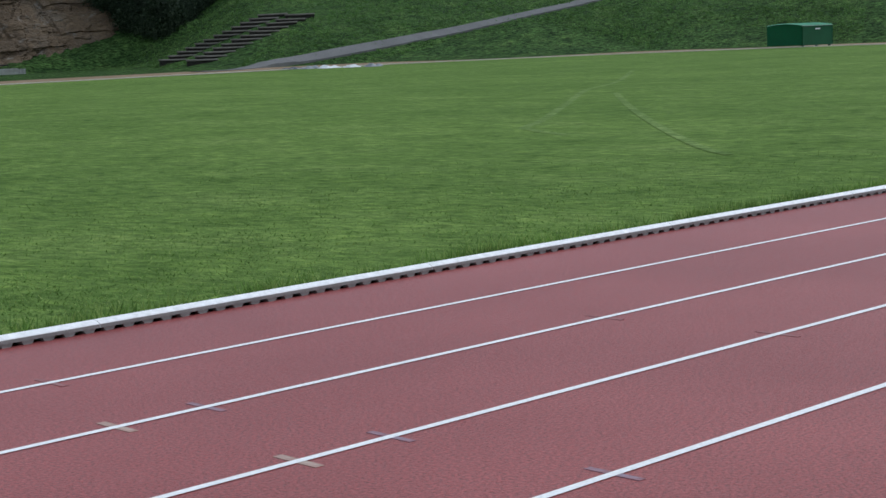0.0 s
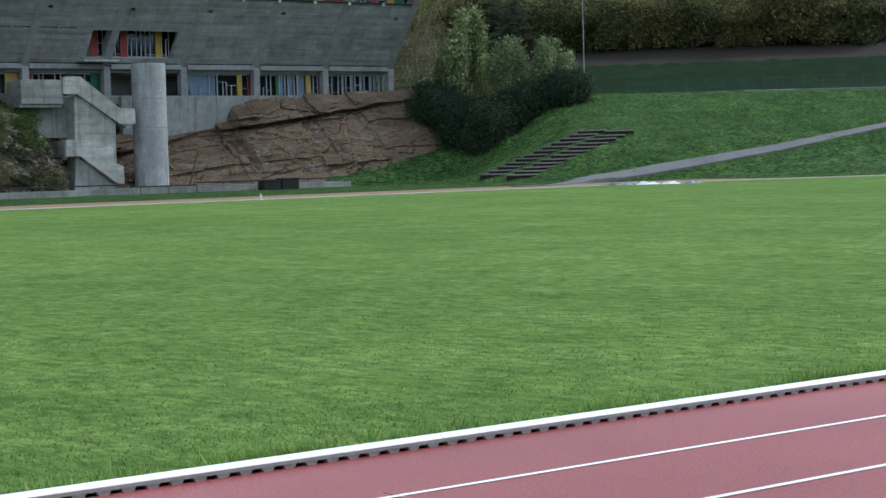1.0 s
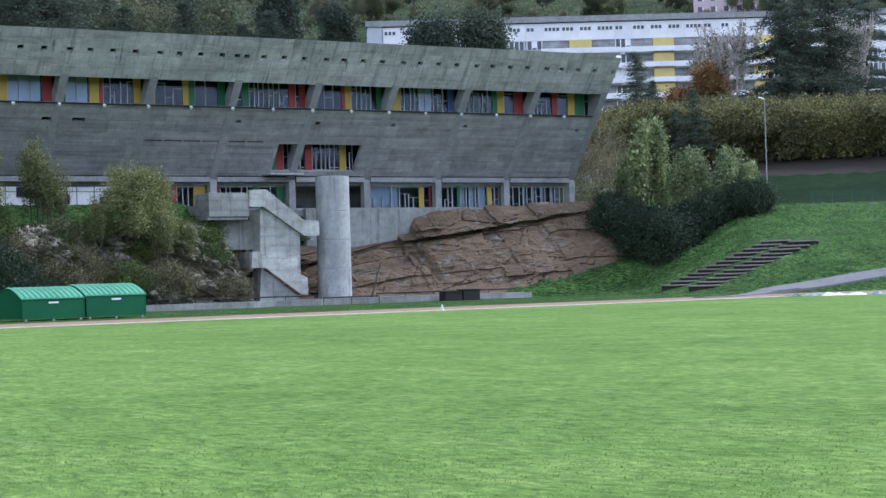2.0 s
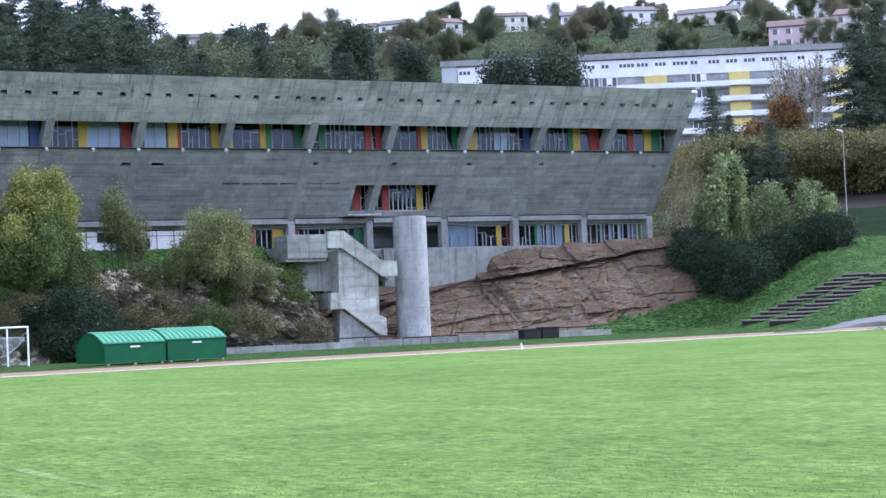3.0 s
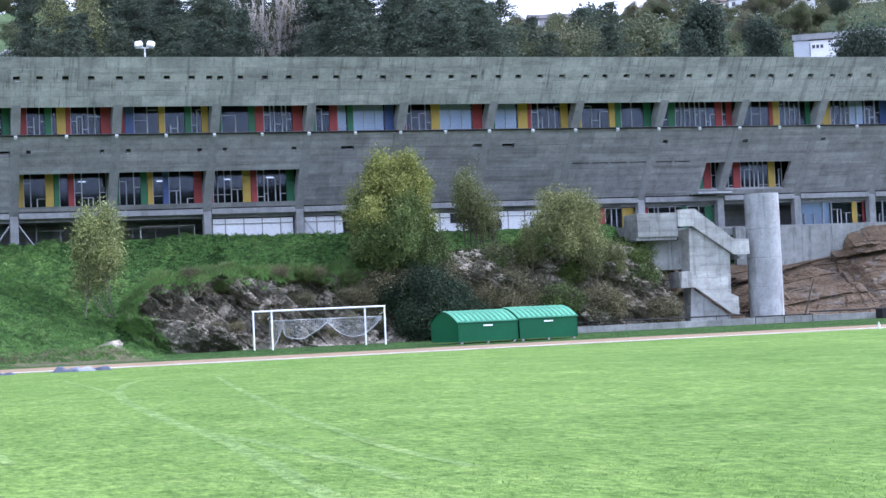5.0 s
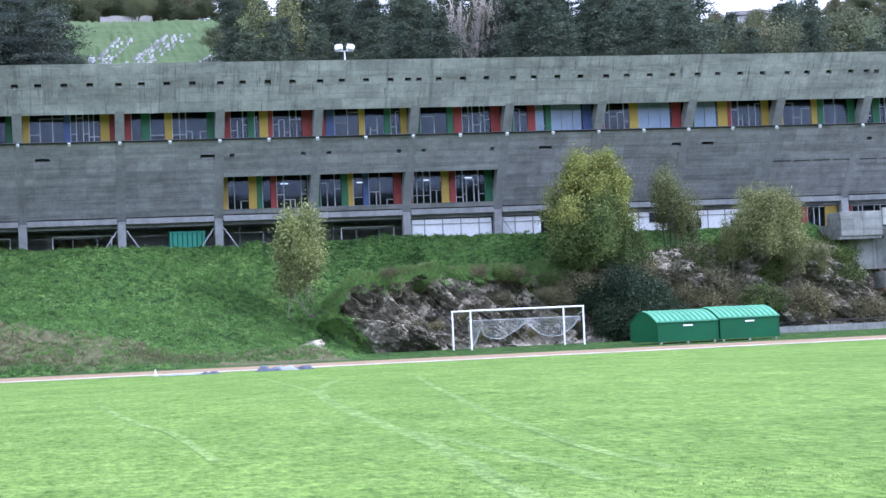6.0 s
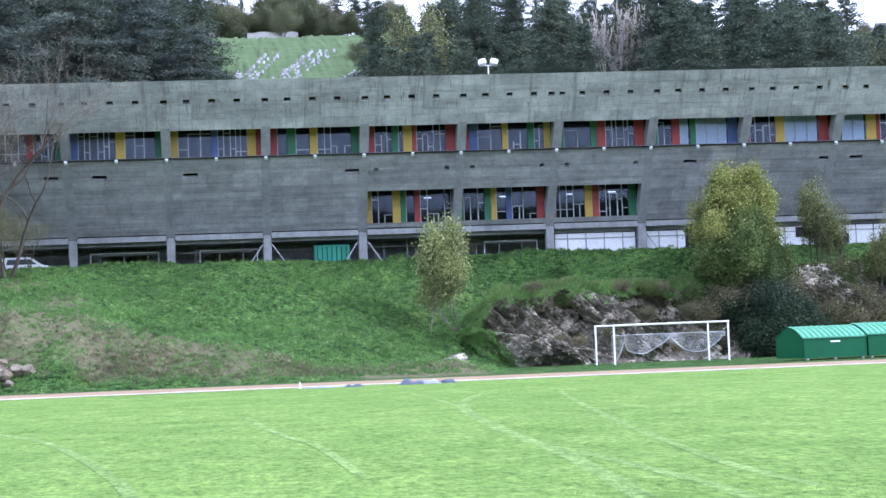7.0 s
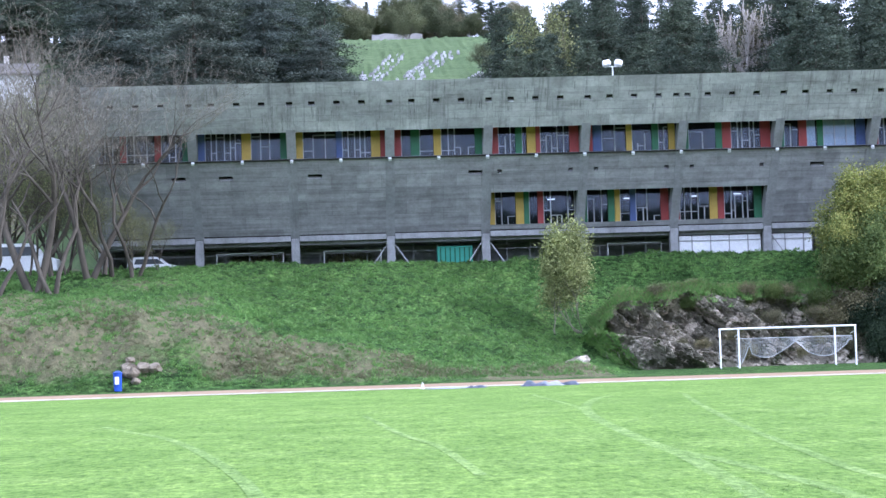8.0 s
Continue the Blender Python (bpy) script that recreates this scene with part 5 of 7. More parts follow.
# shrubs and garden trees between the houses
rng_h = np.random.default_rng(77)
az_, r_ = np.radians(rng_h.uniform(19, 53, 7000)), rng_h.uniform(375, 640, 7000)
x_, y_ = r_ * np.sin(az_), r_ * np.cos(az_)
keep = wobble(x_, y_, 9, 3) + 0.7 * wobble(x_, y_, 3.5, 1) > rng_h.uniform(-0.7, 0.6, len(x_))
x_, y_ = x_[keep], y_[keep]
size_ = rng_h.uniform(0.6, 2.2, len(x_))
far_c = np.stack([x_, y_, land(x_, y_) + size_ * 0.6], -1)
tagged(quads_mesh("hillside_shrubs", leaf_faces(rng_h, far_c, 30, 1.0, 0.62), M_HILLLEAF), "muted green shrubs and hedges between the hillside houses", "shrubs", kind="stuff")

# hedge belt on the east lawn
hedge_t = tree("hedge_tree", "dense autumn hedge tree with yellow-green top", 21, 7.5, 0.14, M_HEDGE, 28, 0.3, 0.45, 3, 5, 0.1, 0.95, 3, group="hedge belt", first=0.3)
sp = []
for i in range(60):
    az = 36.2 + 14.4 * i / 59
    r = 212 + (i % 3) * 4 + RF.uniform(-1, 1)
    sp.append((*polar(az, r), RF.uniform(0.95, 1.25), RF.uniform(0, 360), z_at(*polar(az, r)) - 1.7))
plant(hedge_t, sp)

# poplars and dark thicket beside the rock
poplar = tree("young_poplar", "young poplar with pale silvery green leaves", 31, 9.0, 0.1, M_LEAFPALE, 11, 0.24, 0.24, 3, 5, 0.6, 0.55, 3, group="poplars by the rock", squash=0.64, first=0.22, taper=1.05, bend=0.18)
plant(poplar, [(*polar(az, r), k, turn, z) for az, r, k, turn, z in ((37.75, 160, 1.3, 0, 3.4), (37.2, 161, 0.95, 50, 4.0), (39.05, 158, 1.0, 80, 3.3), (40.35, 157, 1.0, 160, 3.2), (40.85, 157, 0.85, 30, 3.2), (38.45, 159, 0.85, 250, 3.2))])
thicket = tree("thicket_bush", "dense dark green evergreen thicket bush", 32, 3.4, 0.07, M_LEAFDARK, 30, 0.22, 0.55, 2, 8, 0.1, 1.0, 5, category="bush", group="dark thicket")
sp = []
for i in range(64):
    az = RF.uniform(36.6, 38.6)
    r = np.interp(az, [36.6, 38.6], [157.5, 151.5]) + RF.uniform(0, 3)
    x, y = polar(az, r)
    sp.append((x, y, RF.uniform(0.5, 0.9), RF.uniform(0, 360), np.interp(az, [36.6, 37.5, 38.6], [4.4, 2.6, 1.6]) + RF.uniform(0, 1.7)))
for i in range(40):
    az = RF.uniform(38.2, 41.2)
    x, y = polar(az, 154.5 + RF.uniform(0, 3))
    sp.append((x, y, RF.uniform(0.45, 0.8), RF.uniform(0, 360), z_at(x, y) - 0.2))
plant(thicket, sp)
birch = tree("birch_tree", "weeping birch with thin yellowing leaves", 33, 10, 0.1, M_LEAFBROWN, 3, 0.15, 0.35, 4, 5, -0.15, 0.6, 3, M_PALEBARK, twig=0.016)
plant(birch, [(99.8, 137, 0.95, 0, 7.6), (97.0, 139, 0.8, 90, 7.6), (102.5, 139, 0.85, 200, 7.6)])

# trees and scrub on the left outcrop
yellow = tree("yellowing_tree", "leafy tree turning yellow on the rock edge", 41, 9.6, 0.16, M_LEAFGOLD, 44, 0.17, 0.34, 3, 7, 0.3, 0.75, 2, first=0.2, squash=1.15, taper=1.0)
plant(yellow, [(37.2, 121.0, 1.0, 10, 3.9)])
greenside = tree("green_tree", "bushy green tree on the rock edge", 42, 6.6, 0.12, M_LEAF, 40, 0.18, 0.36, 3, 7, 0.12, 0.9, 3, first=0.3)
plant(greenside, [(33.9, 121.4, 1.0, 60, 4.0), (35.6, 120.4, 0.8, 130, 3.6)])
olive_side = tree("olive_tree", "rounded tree with thin pale olive leaves on the rock edge", 48, 6.8, 0.1, M_LEAFOLIVE, 14, 0.16, 0.36, 3, 7, 0.2, 0.8, 3, first=0.24, squash=0.85, taper=0.6)
plant(olive_side, [(47.9, 121.6, 0.95, 200, 4.1), (50.8, 121.0, 0.5, 30, 3.2)])
thin = tree("thin_tree", "slim half-bare tree with pale sparse leaves", 43, 7.2, 0.08, M_LEAFOLIVE, 4, 0.15, 0.3, 3, 6, 0.6, 0.42, 3, squash=0.62, first=0.26, taper=0.4)
plant(thin, [(41.3, 123.4, 1.0, 0, 5.6), (42.2, 122.6, 0.8, 70, 5.4), (45.0, 120.5, 0.62, 120, 4.0), (49.0, 119.6, 0.7, 20, 2.6), (51.5, 120.2, 0.6, 240, 2.4)])
young = tree("young_tree", "young multi-stemmed tree with yellowish green leaves on the bank", 47, 7.2, 0.05, M_LEAFYOUNG, 10, 0.18, 0.34, 3, 5, 0.4, 0.55, 4, M_TWIG, squash=0.85, first=0.11, taper=0.8)
plant(young, [(15.9, 119.2, 1.0, 0, 2.9)])
scrub_a = tree("scrub_bush", "tangled olive-brown scrub on the rock", 45, 2.6, 0.035, M_LEAFBROWN, 5, 0.15, 0.26, 2, 7, 0.1, 0.9, 6, category="bush", group="scrub on the outcrop")
scrub_b = tree("scrub_bush", "low green scrub on the rock", 46, 2.2, 0.035, M_LEAF, 12, 0.18, 0.26, 2, 7, 0.1, 0.9, 6, category="bush", group="scrub on the outcrop")
spa, spb = [], []
for i in range(36):
    x = RF.uniform(31.5, 55.0)
    t = RF.random()
    y, z = 117.6 + 5.0 * t + max(0, x - 50) * 0.5, 0.4 + 5.4 * t
    (spa if RF.random() < 0.72 else spb).append((x, y, RF.uniform(0.55, 1.1), RF.uniform(0, 360), z - 0.3))
for i in range(16):
    x = RF.uniform(22, 32)
    (spa if i % 4 == 0 else spb).append((x, 120.3 + RF.uniform(-0.8, 0.6), RF.uniform(0.25, 0.45), RF.uniform(0, 360), RF.uniform(4.0, 4.6)))
for i in range(10):
    x = RF.uniform(18, 31)
    t = RF.random()
    spa.append((x, 117.0 + 2.4 * t, RF.uniform(0.25, 0.45), RF.uniform(0, 360), 0.3 + 4.5 * t))
plant(scrub_a, spa)
plant(scrub_b, spb)
plant(thicket, [(x, y, s, rz, z) for x, y, s, rz, z in ((35.6, 117.4, 0.7, 10, 0.4), (37.2, 117.2, 0.75, 90, 0.3), (36.2, 118.4, 0.8, 220, 2.0), (38.8, 117.8, 0.6, 300, 0.4), (34.2, 119.0, 0.5, 45, 2.2), (38.2, 118.6, 0.6, 200, 1.8), (40.2, 117.9, 0.5, 20, 0.3))])

# bare trees on the west bank
bare = tree("bare_tree", "leafless grey-brown tree with open twiggy crown on the bank", 57, 17, 0.25, None, 0, 0.2, 0.3, 5, 4, 0.16, 0.62, 2, M_BARK, group="bare trees on the bank", ratio=0.66, first=0.42, bend=0.2, twig=0.015, twig_mat=M_TWIG, squash=1.1, splay=0.03, hair=0.4, clear=2)
plant(bare, [(-20.0, 116.5, 1.2, 0), (-22.6, 117, 1.2, 100), (-17.0, 121.5, 1.05, 230), (-24.5, 122, 1.15, 300)])
bare2 = tree("bare_tree", "slender leafless tree leaning on the bank", 58, 16, 0.19, None, 0, 0.12, 0.3, 5, 4, 0.16, 0.6, 2, M_BARK, group="bare trees on the bank", ratio=0.64, first=0.3, bend=0.26, twig=0.014, twig_mat=M_TWIG, squash=1.15, splay=0.04, hair=0.4, clear=2)
plant(bare2, [(-18.4, 116.5, 0.98, 20), (-16.4, 122.5, 0.95, 130), (-21.3, 112.5, 0.9, 260), (-14.3, 121.5, 0.85, 200), (-19.6, 123, 1.05, 310)])
olive = tree("olive_tree", "half-bare tree with thin olive-yellow leaves behind the bank", 59, 13, 0.14, M_LEAFOLIVE, 4, 0.15, 0.55, 3, 6, 0.2, 0.75, 2, M_BARK, group="olive-leaved trees", first=0.3, twig=0.016)
plant(olive, [(-20.6, 134, 1.0, 0), (-24.5, 133, 1.1, 120), (-28, 136, 1.1, 240), (-22.5, 140, 1.2, 60), (-26.5, 142, 1.25, 170), (-31, 140, 1.2, 300), (-18.9, 124.0, 0.62, 200), (-14.6, 125.0, 0.36, 90), (-13.0, 125.4, 0.3, 10), (-16.6, 124.4, 0.5, 40), (-21.0, 124.2, 0.7, 120)])


def on_hill(az, el, r0=380, r1=640):
    best = min(np.linspace(r0, r1, 160), key=lambda r: abs(math.degrees(math.atan2(z_at(*polar(az, r)) - 1.745, r)) - el))
    return polar(az, best)


# ---- east bank: path, steps, walk, fence, lamp ----
def ribbon(name, pts, width, mat, lift=0.05, n=60):
    """A surfaced way draped over the ground along a line of (x, y)."""
    pts = [Vector(p) for p in pts]
    lens = [0]
    for a, b in zip(pts, pts[1:]):
        lens.append(lens[-1] + (b - a).length)
    v = []
    for i in range(n + 1):
        s = lens[-1] * i / n
        k = max(j for j in range(len(pts) - 1) if lens[j] <= s + 1e-9)
        p = pts[k].lerp(pts[k + 1], (s - lens[k]) / (lens[k + 1] - lens[k]))
        a, b = pts[max(0, k - (s - lens[k] < 1))], pts[min(len(pts) - 1, k + 1)]
        d = (b - a).normalized()
        side = Vector((-d.y, d.x)) * width / 2
        mean = [sum(z_at(p.x + side.x * q + d.x * e, p.y + side.y * q + d.y * e) for e in (-4, -2, 0, 2, 4)) / 5 for q in (-1, 1)]
        here = max(z_at(p.x + side.x * q, p.y + side.y * q) - (mean[0] + mean[1] + (mean[1] - mean[0]) * q) / 2 for q in (-1, -0.5, 0, 0.5, 1))
        za, zb = (m + lift + max(0, here) * 0.6 for m in mean)
        v += [(p.x - side.x, p.y - side.y, za), (p.x + side.x, p.y + side.y, zb), (p.x - side.x, p.y - side.y, za - 0.4), (p.x + side.x, p.y + side.y, zb - 0.4)]
    f = []
    for i in range(n):
        a, b = 4 * i, 4 * i + 4
        f += [(a, a + 1, b + 1, b), (a + 2, a, b, b + 2), (a + 1, a + 3, b + 3, b + 1)]
    ob = raw(name, v, f, mat)
    structure(ob)
    return ob


# the path keeps one even grade up the bank
WAY = [polar(38.6, 116.5)] + [on_hill(az, np.interp(az, [39.8, 40.8, 42.6, 44.4, 46.1, 47.9, 49.6, 54.0], [-0.94, -0.82, -0.61, -0.34, -0.08, 0.2, 0.52, 1.3]), 114, 175) for az in np.linspace(39.8, 54.0, 29)]
WAY = [tuple(np.mean(WAY[max(0, k - 1):k + 2], axis=0)) for k in range(len(WAY))]
tagged(ribbon("path", WAY, 1.2, M_PATH, 0.1, 110), "grey asphalt path climbing the grass bank")
tagged(ribbon("walk", [polar(42.6, 172), polar(45, 169), polar(48, 170), polar(52, 170), polar(58, 171)], 3.2, M_PATH, 0.12), "pale walk along the top of the bank")

M_SLEEPER = surf("step_slab", (0.141, 0.132, 0.114), (0.238, 0.224, 0.194), 0.9, big=1.5, fine=12)
M_RISER = surf("step_riser", (0.0195, 0.0179, 0.0156), (0.039, 0.0359, 0.0312), 0.95, big=1.5, fine=12)
step0 = None
for i in range(12):
    t = i / 11.0
    for a0, a1 in ((38.14, 38.94), (38.98, 39.78)):
        az, el = (a0 + a1) / 2 + 3.1 * t, -0.56 - 0.05 * (a1 - 38.94) + 1.3 * t
        x, y = on_hill(az, el, 120, 152)
        z = z_at(x, y) + 0.3
        if step0 is None:
            step0 = empty("garden_step")
            tagged(step0, "weathered concrete slab step set in the grass bank", "step", "slab steps on the bank")
            boxpart("tread", (-1.12, 1.12, -0.12, 1.5, -0.11, 0.0), M_SLEEPER, step0, bevel=0.02)
            # near-black riser fills the gap below the tread
            boxpart("riser", (-1.07, 1.07, 0.0, 1.4, -0.7, -0.111), M_RISER, step0, "dark riser below the tread")
            st = step0
        else:
            st = copy_thing(step0, Matrix())
        st.matrix_world = pose(x, y, z, 0, RF.uniform(-1.5, 1.5), -az + 4 + RF.uniform(-2, 2))

M_FENCE = surf("fence_green", (0.026, 0.07, 0.046), (0.04, 0.095, 0.064), 0.6, bump_d=0)
fence = empty("mesh_fence")
tagged(fence, "low green wire mesh fence along the walk", "fence")
prev = None
for i in range(26):
    x, y = polar(42.8 + 0.6 * i, 174 + 0.3 * math.sin(i))
    z = z_at(x, y)
    bm = bmesh.new()
    tube(bm, [(x, y, z - 0.2), (x, y, z + 1.5)], [0.06, 0.06], 6)
    part("post", bm, M_FENCE, fence)
    if prev:
        bm = bmesh.new()
        for k in range(4):
            h = 0.15 + 0.42 * k
            tube(bm, [(prev[0], prev[1], prev[2] + h), (x, y, z + h)], [0.022, 0.022], 3)
        for k in range(1, 10):
            q = Vector(prev).lerp(Vector((x, y, z)), k / 10)
            tube(bm, [(q.x, q.y, q.z + 0.1), (q.x, q.y, q.z + 1.42)], [0.014, 0.014], 3)
        part("mesh_bay", bm, M_FENCE, fence)
    prev = (x, y, z)


def lamp_post(x, y, h):
    z = z_at(x, y)
    lp = empty("street_lamp", x, y, z)
    tagged(lp, "tall slim grey steel lamp post on the lawn", "lamp")
    bm = bmesh.new()
    tube(bm, [(0, 0, -0.2), (0, 0, 1.2), (0, 0, 1.25), (0, 0, h)], [0.09, 0.09, 0.055, 0.035], 10)
    part("pole", bm, M_RIB, lp)
    bm = bmesh.new()
    tube(bm, [(0, 0, h - 0.05), (-0.3, 0, h + 0.12), (-0.75, 0, h + 0.16)], [0.04, 0.06, 0.03], 8)
    part("lamp_head", bm, M_STEEL, lp)


lamp_post(*polar(41.44, 170), 9.9)
gate = empty("path_gate")
tagged(gate, "grey steel gate posts with a barrier beside the path", "gate")
for az in (52.5, 53.7):
    x, y = polar(az, 160)
    z = z_at(x, y)
    boxpart("gate_post", (x - 0.18, x + 0.18, y - 0.18, y + 0.18, z - 0.2, z + 1.3), M_RIB, gate, bevel=0.02)
(xa1, ya1), (xb1, yb1) = polar(52.5, 160), polar(53.7, 160)
bm = bmesh.new()
for h in (0.7, 1.15):
    tube(bm, [(xa1, ya1, z_at(xa1, ya1) + h), (xb1, yb1, z_at(xb1, yb1) + h)], [0.04, 0.04], 6)
part("barrier", bm, M_FENCE, gate)
wall_e = empty("garden_house", *polar(50.9, 222), z_at(*polar(50.9, 222)) - 0.3, -50)
tagged(wall_e, "plain grey rendered outbuilding at the end of the hedge", "building")
boxpart("wall", (0, 12, 0, 7, 0, 5.5), M_RIB, wall_e)
boxpart("roof", (-0.3, 12.3, -0.3, 7.3, 5.5, 5.8), M_CONC, wall_e)
boxpart("door", (0.8, 1.9, -0.04, 0.0, 0.3, 2.5), M_DARKROOM, wall_e)


# ---- hillside houses ----
M_TILE = surf("roof_tile", (0.125, 0.0897, 0.078), (0.187, 0.136, 0.117), 0.85, big=0.4, fine=4, vary=0.2)
M_SLATE = surf("roof_slate", (0.101, 0.0936, 0.0975), (0.156, 0.144, 0.14), 0.8, big=0.4, fine=4, vary=0.2)
M_RENDER = {"cream": surf("cream_render", (0.57, 0.539, 0.499), (0.678, 0.649, 0.599), 0.85, vary=0.1), "white": surf("white_render", (0.699, 0.709, 0.719), (0.799, 0.809, 0.809), 0.85, vary=0.08),
            "pink": surf("pink_render", (0.55, 0.44, 0.46), (0.63, 0.51, 0.53), 0.85, vary=0.1), "grey": surf("grey_render", (0.3, 0.29, 0.28), (0.4, 0.38, 0.37), 0.85, vary=0.1)}
M_PANE = surf("window_dark", (0.04, 0.045, 0.055), (0.07, 0.08, 0.09), 0.2, bump_d=0, spec=0.6)


def house(x, y, rz, w, d, h, wall, roof, hip=0.0):
    z = z_at(x, y) - 0.6
    hs = empty("hillside_house", x, y, z, rz)
    tagged(hs, f"{wall} rendered family house with {'brown tiled' if roof is M_TILE else 'grey'} roof on the hill", "house", "houses on the hill")
    boxpart("wall", (-w / 2, w / 2, 0, d, -3, h), M_RENDER[wall], hs)
    bm = bmesh.new()
    e, rise = 0.45, d * 0.24
    pts = [(-w / 2 - e, -e, h - 0.1), (w / 2 + e, -e, h - 0.1), (w / 2 + e, d + e, h - 0.1), (-w / 2 - e, d + e, h - 0.1), (-w / 2 - e + hip, d / 2, h + rise), (w / 2 + e - hip, d / 2, h + rise)]
    vs = [bm.verts.new(p) for p in pts] + [bm.verts.new((p[0], p[1], p[2] + 0.2)) for p in pts[:4]]
    for q in ((0, 3, 2, 1), (0, 1, 7, 6), (1, 2, 8, 7), (2, 3, 9, 8), (3, 0, 6, 9), (6, 7, 5, 4), (8, 9, 4, 5), (7, 8, 5), (9, 6, 4)):
        bm.faces.new([vs[i] for i in q])
    rf = part("roof", bm, roof, hs)
    boxpart("chimney", (w * 0.2, w * 0.2 + 0.6, d * 0.5, d * 0.5 + 0.6, h + rise - 0.5, h + rise + 0.9), M_RENDER["cream"], rf)
    n = max(2, int(w / 3))
    for lv in range(int(h // 2.7)):
        for i in range(n):
            xx = -w / 2 + w * (i + 0.5) / n
            win = boxpart("window", (xx - 0.55, xx + 0.55, -0.05, 0.0, 0.9 + 2.7 * lv, 2.2 + 2.7 * lv), M_PANE, hs)
            boxpart("shutter", (xx + 0.58, xx + 0.95, -0.07, 0.0, 0.9 + 2.7 * lv, 2.2 + 2.7 * lv), M_RENDER["white"], win)
    boxpart("door", (w * 0.3, w * 0.3 + 1.0, -0.06, 0, 0, 2.1), M_SLATE, hs)


for az, el, w, d, h, c, rf, turn in ((33.77, 8.96, 9, 8, 5.6, "white", M_TILE, 0), (34.65, 8.6, 12, 9, 6, "cream", M_TILE, -12), (35.46, 8.84, 10, 8, 5.8, "white", M_SLATE, 20), (36.3, 8.62, 11, 8, 3.2, "cream", M_TILE, 0),
                                     (37.5, 8.78, 17, 9, 4.5, "cream", M_SLATE, -8), (38.8, 8.35, 15, 9, 5.5, "cream", M_TILE, 5), (37.8, 8.1, 13, 9, 5.5, "cream", M_TILE, 0), (38.95, 9.0, 12, 9, 5.5, "white", M_SLATE, 15),
                                     (40.4, 8.0, 16, 9, 5.5, "pink", M_TILE, 0), (40.7, 8.72, 9, 8, 5.5, "white", M_SLATE, -15), (42.2, 8.2, 13, 9, 5.5, "cream", M_TILE, 10), (43.3, 8.5, 10, 9, 8.0, "pink", M_TILE, 0),
                                     (26.8, 8.84, 9, 8, 5.5, "cream", M_TILE, 0), (27.6, 8.84, 9, 8, 5.6, "white", M_SLATE, -15), (29.4, 8.82, 8, 8, 5.5, "white", M_TILE, 25), (33.4, 8.85, 9, 8, 5.5, "white", M_SLATE, 0),
                                     (21.6, 8.95, 14, 9, 5.8, "grey", M_SLATE, 10), (31.4, 8.95, 9, 8, 5.5, "cream", M_TILE, 8), (44.6, 8.3, 11, 9, 5.6, "white", M_TILE, -10)):
    x, y = on_hill(az, el)
    house(x, y, -az + turn, w, d, h, c, rf, RF.choice((0.0, 0.0, 2.0)))
x, y = polar(27.1, 268)
house(x, y, -27 + 18, 16, 10, 6.2, "grey", M_SLATE)
x, y = polar(-11.1, 215)
house(x, y, 10, 12, 8, 5.0, "white", M_SLATE)


